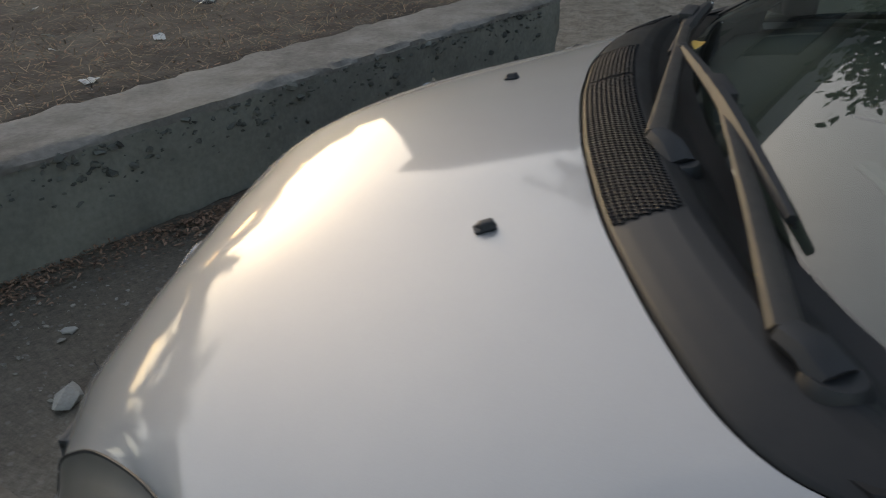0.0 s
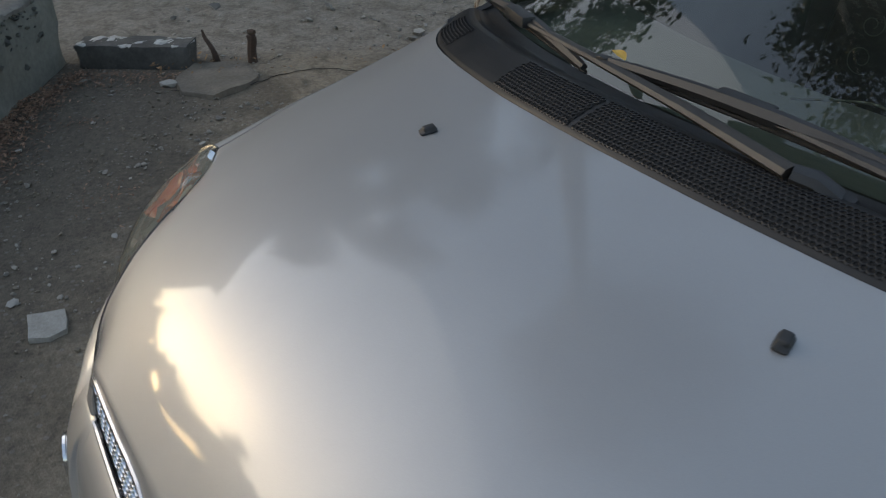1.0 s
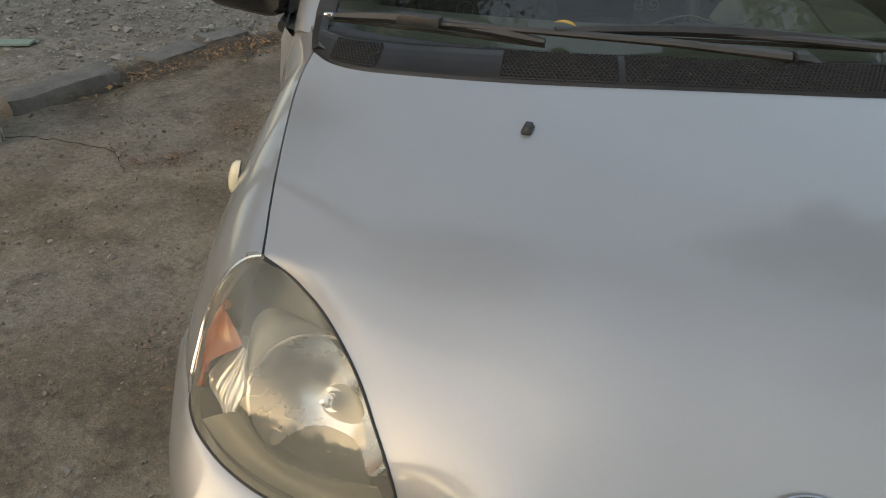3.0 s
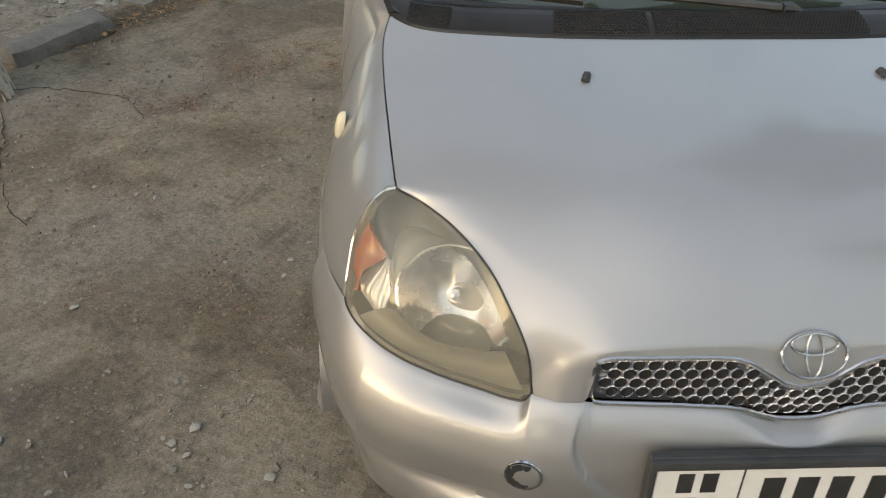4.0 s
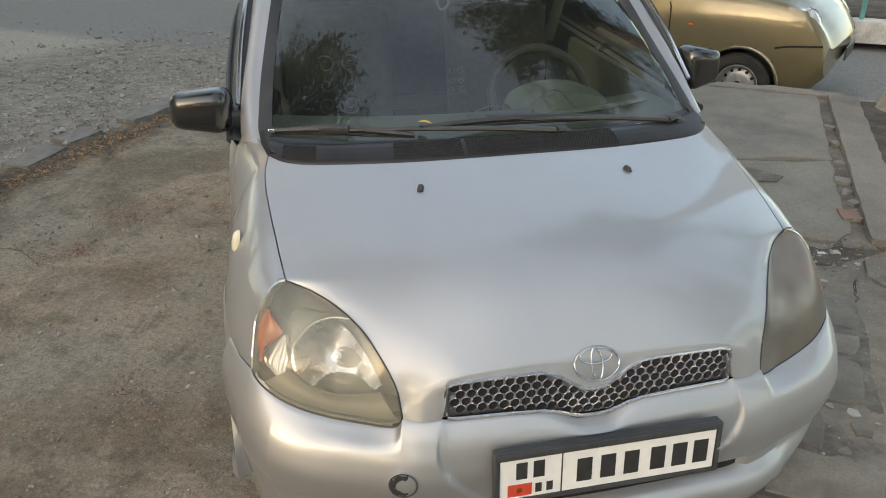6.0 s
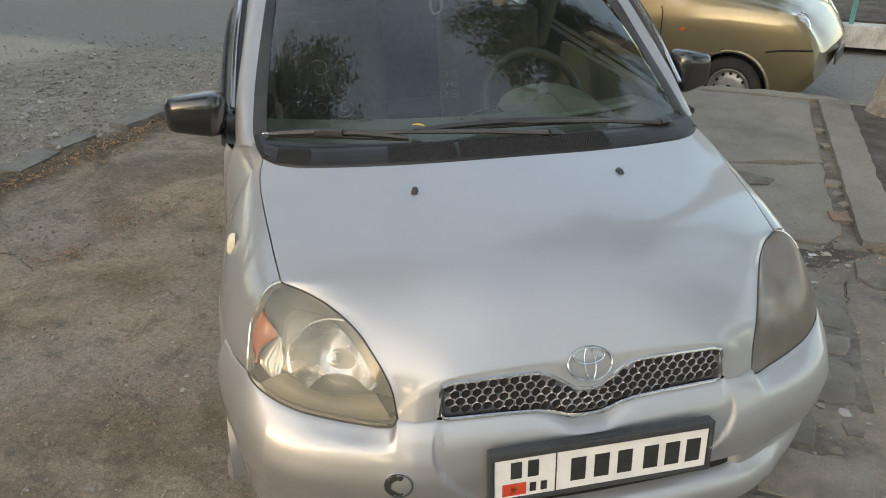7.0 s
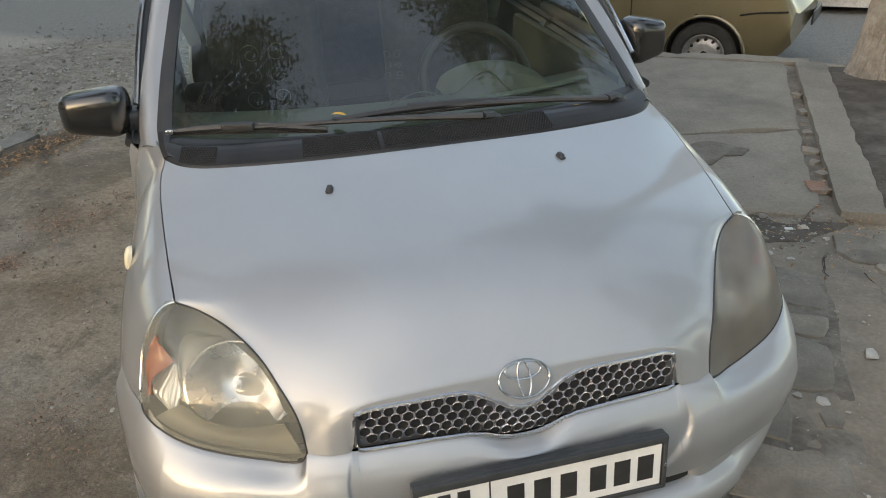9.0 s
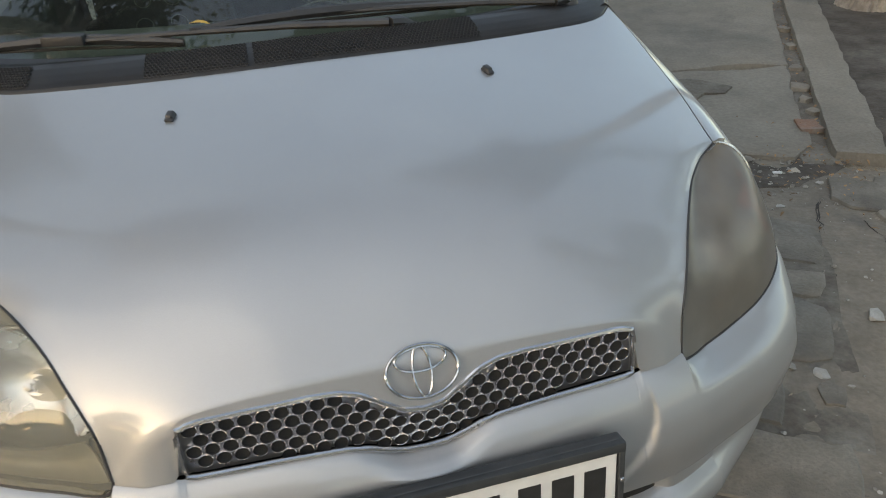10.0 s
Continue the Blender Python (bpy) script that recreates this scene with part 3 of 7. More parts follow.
for dz, o in zip(BZ, BO):
    row = []
    t = min(dz / .06, 1)
    t = t * t * (3 - 2 * t)
    for p, q, n in zip(top_pts, smooth_top, norm2):
        h = p[0]
        z0 = p[2] * (1 - t) + (0.622 + 0.045 * max(0, (h - .6) / .2) ** 2) * t
        base = np.array((p[0] * (1 - t) + q[0] * t, p[1] * (1 - t) + q[1] * t))
        k = o * (1 + 0.2 * math.exp(-((h - .60) / .14) ** 2) * (1 if dz < .2 else 0.4))
        if dz > .2:
            k = o + (0.056 - 0.25 * (dz - .2) - o) * np.interp(h, [.5, .72], [0, 1])
        k *= 1 - 0.45 * max(0, (h - .70) / .11)
        bend = np.interp(dz, [0, .02, .045, .07, .10, .13, .16, .2], [.354, .361, .366, .364, .353, .334, .306, .26])
        centre = 1 / (1 + math.exp(np.clip((h - bend) / np.interp(dz, [.05, .13], [.0013, .004]), -60, 60)))
        k -= 0.010 * centre * step(0, .085, dz) * (1 if dz < .2 else 0)
        k += 0.016 * math.exp(-(h / (.10 * max(1 - dz / .11, .05))) ** 2) * max(0, 1 - dz / .11) * min(dz / .012, 1)
        if .1965 < dz < .24:
            k -= 0.05 * step(.415, .345, h)
        row.append((base[0] + n[0] * k, base[1] + n[1] * k, z0 - dz * (z0 - .20) / .42))
    rows.append(row)
Bp = np.array(rows)
bumper = part("front_bumper", panel(np.concatenate([mirrored(Bp[:, :0:-1]), Bp], 1), (0.001, 0, 0, 0), 0.012), SILVER, car, "silver painted bumper, scuffed along the lower lip")
ci = np.arange(0, 248)
gridP = np.stack([Bp[np.searchsorted(BZ, .1965) - 1, ci] + (0, .024, -.002), Bp[np.searchsorted(BZ, .243 - 1e-9), ci] + (0, .024, .002)])
part("lower_intake", panel(np.concatenate([mirrored(gridP[:, :0:-1]), gridP], 1), flange=0.004), DARK, bumper, "black lower air intake")


def bumper_at(x, z):
    flat_pts = Bp.reshape(-1, 3)
    nn = normals_of(Bp).reshape(-1, 3)
    i = np.argmin((flat_pts[:, 0] - abs(x)) ** 2 + (flat_pts[:, 2] - z) ** 2)
    p, n = flat_pts[i].copy(), nn[i].copy()
    if n[1] > 0:
        n = -n
    if x < 0:
        p[0] *= -1
        n[0] *= -1
    return Vector(p), Vector(n)


# tow-hook cap in the bumper, its paint flaked
p, n = bumper_at(-0.452, 0.503)
m = Matrix.Translation(p + n * 0.001) @ n.to_track_quat("Z", "Y").to_matrix().to_4x4()
cap = part("tow_cap", lathe([(0.0001, 0.0035), (0.024, 0.003), (0.028, 0.0015), (0.029, -0.004)], 28, m), SILVER, bumper, "round cap with flaked paint")
part("cap_ring", lathe([(0.0292, 0.0012), (0.033, 0.0016), (0.034, -0.003)], 28, m), CHROME, cap)
random.seed(5)
flakes = []
for k in range(230):
    w = random.uniform(0, 2 * math.pi)
    r = random.uniform(0.0175, 0.0278)
    cx, cy, q = r * math.cos(w), r * math.sin(w), random.uniform(0.002, 0.0048)
    way = m.to_3x3() @ Vector((math.cos(w), math.sin(w), 0))
    if way.x > .35 or (way.x > -.1 and random.random() < .45):
        continue
    vs = [m @ Vector((cx + q * random.uniform(.6, 1.2) * math.cos(a), cy + q * random.uniform(.6, 1.2) * math.sin(a), 0.0044 - (r / .029) ** 2 * .0012)) for a in np.linspace(0, 2 * math.pi, 7)[:-1]]
    flakes.append(mesh_of("flake", vs, [tuple(range(6))], False))
part("paint_flake", join(flakes), BLACK_PLASTIC, cap, "dark patches where the paint has flaked")
# scuff on the lip
p, n = bumper_at(0.05, 0.352)
vs = []
for k in range(9):
    q, _ = bumper_at(0.018 + 0.0085 * k, 0.346 + 0.016 * step(2, 5, k))
    vs.append(q + n * 0.0022)
part("scuff", sweep(vs, [0.003, .007, .009, .007, .008, .013, .017, .015, .006], 8, 0.3), BLACK_PLASTIC, bumper, "dark scuff where paint is gone")

# grille: dark plate, bright rim, round cells
def grille_low(h):
    return np.interp(h, [0, .03, .055, .085, .12, .2, .33, .342], [.593, .595, .602, .614, .622, .627, .629, .633])


def grille_top(h):
    return np.interp(h, *NOSE_Z) - 0.006


def grille_y(h, t):
    """The plate leans back: t runs from 0 at its lower edge to 1 under the hood lip."""
    return (1 - t) * (nose_y(h) - .006) + t * (np.interp(np.minimum(h, .33), hs, lip_low[:, 1]) + .001)


hh = np.linspace(0, .340, 60)
gp = np.stack([np.stack([hh, grille_y(hh, t) + .003, grille_low(hh) * (1 - t) + (grille_top(np.minimum(hh, .334)) + .004) * t], 1) for t in np.linspace(0, 1, 8)])
grille = part("grille", panel(np.concatenate([mirrored(gp[:, :0:-1]), gp], 1), flange=0.01), GRILLE_PLATE, car, "metallic plate grille with round holes, dipping under the badge")
edge = np.vstack([np.stack([hh, grille_y(hh, 1.0) - .001, grille_top(np.minimum(hh, .334)) + .0035], 1),
                  [(.3435, grille_y(.33, .82), .696), (.3455, grille_y(.33, .5), .674), (.3452, grille_y(.33, .10), .640)],
                  np.stack([hh, grille_y(hh, 0) - .009, grille_low(hh) + .0015], 1)[::-1]])
rim = np.vstack([edge, mirrored(edge)[::-1][1:-1]])
part("grille_rim", sweep(rim, 0.0046, 8, ring=True), GRILLE_METAL, grille, "thin bright rim")
cell_me = lathe([(0.0098, 0.003), (0.0099, -0.0040), (0.0105, -0.0052), (0.0112, -0.0040), (0.0120, 0.003)], 16)
cell_me.materials.append(CHROME)
# a black disc in each ring stands in for the shade of an open hole
shade_disc_me = lathe([(0.0001, 0), (0.0099, 0)], 16)
shade_disc_me.materials.append(DARK)
for j in range(7):
    for i in range(-14, 15):
        x = (i + 0.5 * (j % 2)) * 0.0250
        h = abs(x)
        lo, hi = float(grille_low(h)), float(grille_top(h)) + .004
        zc2 = .7050 - j * .0183
        if h > .334 or zc2 < lo + .0045 or zc2 > hi - .0065:
            continue
        t = (zc2 - lo) / (hi - lo)
        slope = math.atan2(float(grille_y(h, 1) - grille_y(h, 0)), hi - lo)
        mm = Matrix.Translation((x, float(grille_y(h, t)) + .001, zc2)) @ Matrix.Rotation(radians(-90) - slope, 4, "X")
        for nm, me2, dy in (("grille_cell", cell_me, -0.0), ("cell_shade_disc", shade_disc_me, 0.0006)):
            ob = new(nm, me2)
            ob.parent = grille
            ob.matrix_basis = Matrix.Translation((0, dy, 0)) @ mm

for s in (-1, 1):
    part("grille_end", bevel_box((.034, .006, .044), (s * .352, .001, .646), .002, 1), SILVER, grille)

# badge on the nose: plain oval rings
bc, bn = Vector((0.004, -0.006, 0.722)), Vector((0, -0.86, 0.5)).normalized()
bm_ = Matrix.Translation(bc) @ bn.to_track_quat("Z", "Y").to_matrix().to_4x4()
badge = part("badge", sweep([bm_ @ Vector((.0535 * math.cos(w), .0385 * math.sin(w), .003)) for w in np.linspace(0, 2 * math.pi, 49)[:-1]], .0026, 8, ring=True), BADGE_METAL, hood, "chrome oval badge")
part("badge_bar", sweep([bm_ @ Vector((.0135 * math.cos(w), .0365 * math.sin(w), .003)) for w in np.linspace(0, 2 * math.pi, 33)[:-1]], .0021, 6, ring=True), BADGE_METAL, badge)
part("badge_bar", sweep([bm_ @ Vector((.038 * math.cos(w), .018 + .0175 * math.sin(w), .003)) for w in np.linspace(0, 2 * math.pi, 41)[:-1]], .0021, 6, ring=True), BADGE_METAL, badge)

# washer nozzles
for x, y in ((-.2935, .505), (.2875, .520)):
    p, n = hood_z(x, y)
    if n[2] < 0:
        n = -n
    m = Matrix.Translation(p) @ Vector(n).to_track_quat("Z", "Y").to_matrix().to_4x4()
    bm = bevel_box((0.017, 0.026, 0.013), (0, 0, 0.004), 0.0055, 4)
    for v in bm.verts:
        if v.co.z > 0.005:
            v.co.x *= 0.8
            v.co.y = v.co.y * 0.72 + 0.002
    bmesh.ops.transform(bm, matrix=m @ Matrix.Rotation(radians(8 if x < 0 else -8), 4, "Z"), verts=bm.verts)
    part("washer_nozzle", bm, BLACK_PLASTIC, hood, "small black washer nozzle")

# number plate in its holder: the number itself stands as plain bars
px, py, pz = 0.016, -0.094, 0.516
tilt = Matrix.Translation((px, py, pz)) @ Matrix.Rotation(radians(-5), 4, "X")
holder = part("plate_holder", bevel_box((0.545, 0.022, 0.136), r=0.006, turn=tilt, seg=3), PLATE_FRAME, bumper, "dark plastic plate holder")
for nm, size, at in (("holder_edge", (0.545, 0.014, 0.018), (0, -0.013, 0.059)), ("holder_edge", (0.545, 0.012, 0.010), (0, -0.013, -0.063)),
                     ("holder_edge", (0.010, 0.012, 0.13), (-0.2675, -0.013, 0)), ("holder_edge", (0.010, 0.012, 0.13), (0.2675, -0.013, 0))):
    part(nm, bevel_box(size, r=0.004, turn=tilt @ Matrix.Translation(at)), PLATE_FRAME, holder)
plate = part("number_plate", bevel_box((0.520, 0.003, 0.110), r=0.0012, seg=1, turn=tilt @ Matrix.Translation((0, -0.0125, -0.004))), PLATE_WHITE, bumper, "white plate with plain dark bars and a small red mark")


def plate_bar(x, z, w, h, mat=PLATE_BLACK, name="bar"):
    part(name, bevel_box((w, 0.0012, h), r=0.0, turn=tilt @ Matrix.Translation((x, -0.0144, z - 0.004))), mat, plate)


plate_bar(-0.116, 0, 0.003, 0.108)
plate_bar(0, 0.0535, 0.518, 0.0016)
plate_bar(0, -0.0535, 0.518, 0.0016)
for x in (-0.210, -0.170):
    plate_bar(x, 0.020, 0.026, 0.044)
plate_bar(-0.214, -0.031, 0.056, 0.032, PLATE_RED, "red_mark")
plate_bar(-0.214, -0.0310, 0.014, 0.013, PLATE_YELLOW, "yellow_mark")
for x in (-0.170, -0.144):
    plate_bar(x, -0.031, 0.015, 0.024)
for x in (-0.062, -0.005, 0.052, 0.117, 0.171, 0.224):
    plate_bar(x, -0.002, 0.036, 0.062)
part("plate_screw", lathe([(0.0001, 0.003), (0.003, 0.0028), (0.004, 0)], 12, tilt @ Matrix.Translation((0.2675, -0.0195, -0.004)) @ Matrix.Rotation(radians(90), 4, "X")), CHROME, holder)

# windshield, pillars, roof
GLASS_SIDE = [(.664, .912, .994), (.656, 1.021, 1.058), (.641, 1.132, 1.128), (.623, 1.258, 1.198), (.601, 1.385, 1.270), (.578, 1.53, 1.345), (.556, 1.66, 1.405)]
EDGE_SIDE = [(.690, .890, .978), (.703, .945, 1.0), (.700, 1.0, 1.03), (.684, 1.13, 1.108), (.662, 1.246, 1.186), (.636, 1.365, 1.272), (.606, 1.53, 1.36), (.586, 1.68, 1.425)]
PILLAR_OUT = [(.752, .96, .965), (.757, 1.02, .99), (.748, 1.128, 1.071), (.727, 1.262, 1.165), (.703, 1.409, 1.261), (.672, 1.56, 1.35), (.645, 1.74, 1.425)]
glass_low = curve([(0, .792, .990), (.2, .800, .990), (.4, .824, .990), (.55, .862, .990), (.664, .912, .994)], 30)
glass_top = curve([(0, 1.54, 1.425), (.2, 1.55, 1.424), (.4, 1.59, 1.418), (.556, 1.66, 1.405)], 30)
glass_mid = curve([(0, .792, .990), (0, 1.0, 1.13), (0, 1.27, 1.290), (0, 1.54, 1.425)], 30)
Gs = coons(glass_low, glass_top, glass_mid, curve(GLASS_SIDE, 30))
gu, gv_ = np.meshgrid(np.linspace(0, 1, 40), np.linspace(0, 1, 40))
au, av = np.meshgrid(np.linspace(0, 1, 30), np.linspace(0, 1, 30))
fair = []
for k in range(3):
    powers = [(i, j) for i in ((1, 3, 5) if k == 0 else (0, 2, 4)) for j in range(4)]
    coef = np.linalg.lstsq(np.stack([(au**i * av**j).ravel() for i, j in powers], 1), Gs[..., k].ravel(), rcond=None)[0]
    fair.append(sum(c * gu**i * gv_**j for c, (i, j) in zip(coef, powers)))
Gs = np.stack(fair, -1)
glass = part("windshield", panel(np.concatenate([mirrored(Gs[:, :0:-1]), Gs], 1), flange=0.005), WINDSHIELD, car, "raked windshield mirroring trees and sky")
glass.visible_shadow = False
for s in (-1, 1):
    side_of = mirrored if s < 0 else np.array
    g, e, o = curve(GLASS_SIDE, 40), curve(EDGE_SIDE, 40), curve(PILLAR_OUT, 40)
    part("windshield_seal", panel(side_of(np.stack([g + (0, 0, .002), (g + e) / 2 + (.002 * 1, -.002, .006), e + (0, 0, .001)])), flange=0.008), BLACK_PLASTIC, car)
    pil = np.stack([e * (1 - t) + o * t + np.array((0.5, -0.5, 0.7)) * 0.012 * math.sin(math.pi * t) for t in np.linspace(0, 1, 9)])
    part("windshield_pillar", panel(side_of(pil), (0, 0, 0, 0), 0.012), SILVER, car)
    # door window, frame and skin
    sill = curve([(.788, 1.03, .955), (.800, 1.4, .965), (.806, 1.9, .975), (.80, 2.6, .99), (.78, 3.1, 1.0)], 40)
    belt_top = curve([(.748, 1.09, 1.03), (.727, 1.262, 1.165), (.700, 1.43, 1.275), (.66, 1.7, 1.40), (.635, 2.1, 1.43), (.63, 2.6, 1.42), (.65, 3.1, 1.36)], 40)
    win = np.stack([sill * (1 - t) + belt_top * t + (0.008 * math.sin(math.pi * t), 0, 0) for t in np.linspace(0, 1, 8)])
    w_ob = part("side_window", panel(side_of(win), flange=0.004), SIDE_GLASS, car)
    w_ob.visible_shadow = False
    part("window_frame", sweep(side_of(belt_top), 0.014, 8), BLACK_PLASTIC, car)
    part("window_trim", sweep(side_of(sill + (0.006, 0, 0)), [0.010] * 40, 8, 1.3), BLACK_PLASTIC, car)
    part("drip_rail", sweep(side_of(belt_top + np.array((.012, -.01, .018))), 0.007, 6), CHROME, car)
    shoulder = curve([(.797, 1.025, .93), (.812, 1.4, .93), (.82, 2.0, .935), (.81, 2.7, .95), (.79, 3.2, .96)], 50)
    rows = []
    for t in np.linspace(0, 1, 14):
        z = .93 * (1 - t) + .24 * t
        rows.append(np.stack([shoulder[:, 0] + .022 * math.sin(math.pi * min(t * 1.3, 1)) - .05 * max(0, t - .75), shoulder[:, 1], shoulder[:, 2] * (1 - t) + .24 * t], 1))
    rows.insert(0, sill[np.linspace(0, 39, 50).astype(int)])
    D = np.array(rows)
    part("door", panel(side_of(D[:, :22]), (0, 0, .003, .003), 0.03), SILVER, car, "silver front door")
    part("rear_side", panel(side_of(D[:, 22:]), (0, 0, .003, 0), 0.03), SILVER, car)
    part("door_handle", bevel_box((0.02, 0.16, 0.035), (s * .848, 1.86, .80), 0.009), BLACK_PLASTIC, car)
    part("sill", bevel_box((0.05, 1.9, 0.10), (s * .785, 1.95, .255), 0.02), SILVER, car)
    # door mirror
    shell = bevel_box((0.185, 0.10, 0.135) if s < 0 else (0.150, 0.10, 0.150), (0, 0, 0), 0.046, 5)
    my = 1.10 if s < 0 else 1.19
    for v in shell.verts:
        v.co.z *= 1.0 - 0.18 * (v.co.x * s > 0)
        v.co.y -= 0.02 * (1 - (v.co.x / .1) ** 2) * (v.co.y < 0)
    bmesh.ops.transform(shell, matrix=Matrix.Translation((s * (.868 if s < 0 else .842), my, 1.035 if s < 0 else 1.062)) @ Matrix.Rotation(radians(s * 12), 4, "Z"), verts=shell.verts)
    mir = part("door_mirror", shell, material("mirror_shell", (0.011, 0.011, 0.011), (0.016, 0.016, 0.015), 9, 0.24, spec=0.8, coat=0.35, coat_rough=0.08), car, "glossy black door mirror")
    part("mirror_foot", bevel_box((0.075, 0.07, 0.06), (s * .782, my, 1.0), 0.02, 3), BLACK_PLASTIC, mir)
    part("mirror_glass", bevel_box((0.15, 0.004, 0.09), (s * .868, my + .052, 1.035), 0.001, 1, Matrix.Rotation(radians(s * 12), 4, "Z")), CHROME, mir)
    # side repeater
    m = Matrix.Translation((s * (.786 if s < 0 else .770), .592, .818 if s < 0 else .800)) @ Vector((s * 1.0, -.12, .22)).to_track_quat("Z", "Y").to_matrix().to_4x4() @ Matrix.Diagonal((.55, 1.0, 1, 1))
    part("side_repeater", lathe([(0.0001, .010), (.014, .009), (.026, .006), (.032, 0), (.033, -.008)], 24, m), material("repeater_lens", (.72, .68, .52), (.6, .56, .42), 20, .25, coat=.5), car, "cream side repeater lens")

# roof and tail
roof_side = curve([(.58, 1.69, 1.43), (.62, 1.9, 1.455), (.625, 2.3, 1.465), (.61, 2.8, 1.44), (.59, 3.15, 1.37)], 30)
roof_mid = curve([(0, 1.545, 1.432), (0, 1.75, 1.475), (0, 2.2, 1.50), (0, 2.7, 1.48), (0, 3.2, 1.40)], 30)
Rf = np.stack([roof_mid * (1 - t * t) + roof_side * t * t + np.array(((t - t * t) * .6, 0, 0)) for t in np.linspace(0, 1, 12)], 1)
part("roof", panel(np.concatenate([mirrored(Rf[:, :0:-1]), Rf], 1), flange=0.03), SILVER, car)
tail = []
for yy, hw, z in ((3.15, .60, 1.37), (3.38, .66, 1.0), (3.46, .72, .8), (3.48, .76, .55), (3.42, .76, .24)):
    xs = np.linspace(0, 1, 12)
    tail.append(np.stack([hw * xs + .03 * np.sin(math.pi * xs), yy - .14 * xs**3, np.full(12, z)], 1))
Tl = np.array(tail)
part("tailgate", panel(np.concatenate([mirrored(Tl[:, :0:-1]), Tl], 1), flange=0.03), SILVER, car)

# cowl panel below the windshield
nC = 61
front_c = curve(HOOD_BACK, nC)
back_c = curve([(0, .800, 1.0), (.2, .808, 1.0), (.4, .832, 1.0), (.55, .868, 1.0), (.668, .915, 1.0)], nC)
CW = [0, .03, .10, .22, .34, .46, .56, .66, .8, 1.0]
CZ = [-.006, .004, .010, .017, .022, .023, .018, .004, -.006, -.010]


def cowl_point(u, w):
    """u: -1..1 across the car, w: 0 at the hood, 1 at the glass."""
    a = abs(u) * (nC - 1)
    i = min(int(a), nC - 2)
    f = front_c[i] + (front_c[i + 1] - front_c[i]) * (a - i)
    b = back_c[i] + (back_c[i + 1] - back_c[i]) * (a - i)
    p = f * (1 - w) + b * w + np.array((0, 0, np.interp(w, CW, CZ) * (1 - .45 * abs(u) ** 3)))
    if u < 0:
        p = p * np.array((-1, 1, 1))
    return p


Cg = np.array([[cowl_point(u, w) for u in np.linspace(-1, 1, 2 * nC - 1)] for w in sorted(set(CW + list(np.linspace(0, 1, 25))))])
cowl = part("cowl", panel(Cg, (.003, 0, 0, 0), 0.02), COWL_PLASTIC, car, "weathered black plastic cowl with perforated vents")
for s in (-1, 1):
    c_end = np.array([(.684, .806, .979), (.694, .86, .985), (.700, .91, .992), (.703, .945, 1.002)])
    c_in = np.array([(.655, .79, .985), (.664, .84, .990), (.668, .88, .994), (.672, .925, 1.004)])
    side_of = mirrored if s < 0 else np.array
    part("cowl_corner", panel(side_of(np.stack([curve(c_end, 12), curve((c_end + c_in) / 2 + (0, 0, .006), 12), curve(c_in, 12)])), flange=0.01), COWL_PLASTIC, cowl)


def vent(u0, u1, w0, w1, nx, ny, name):
    """A field of six-sided holes in the cowl, with raised walls over a black sheet that stands in for the shade inside.
    """
    verts, faces = [], []
    du, dw = (u1 - u0) / nx, (w1 - w0) / ny
    for j in range(ny):
        for i in range(nx):
            uc, wc = u0 + (i + .5 + .5 * (j % 2)) * du, w0 + (j + .5) * dw
            if uc > u1:
                continue
            base = len(verts)
            for r, lift in ((.62, .0022), (.47, .0028), (.45, -.004)):
                for k in range(6):
                    w = math.pi / 6 + k * math.pi / 3
                    p = cowl_point(uc + math.cos(w) * r * du, wc + math.sin(w) * r * dw)
                    verts.append(p + np.array((0, 0, lift)))
            for ring in (0, 6):
                for k in range(6):
                    q = (k + 1) % 6
                    faces.append((base + ring + k, base + ring + q, base + ring + 6 + q, base + ring + 6 + k))
    part(name, mesh_of(name, verts, faces, False), COWL_PLASTIC, cowl, "perforated vent")
    # black sheet just above the closed cowl, giving the holes their shade by colour
    shade_sheet = np.array([[cowl_point(u, w) + np.array((0, 0, .0012)) for u in np.linspace(u0, u1, 40)] for w in np.linspace(w0, w1, 6)])
    part("vent_shade_sheet", panel(shade_sheet, flange=0), DARK, cowl)


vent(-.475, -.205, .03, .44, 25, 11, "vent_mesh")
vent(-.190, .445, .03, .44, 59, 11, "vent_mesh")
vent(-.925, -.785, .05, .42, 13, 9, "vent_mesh")

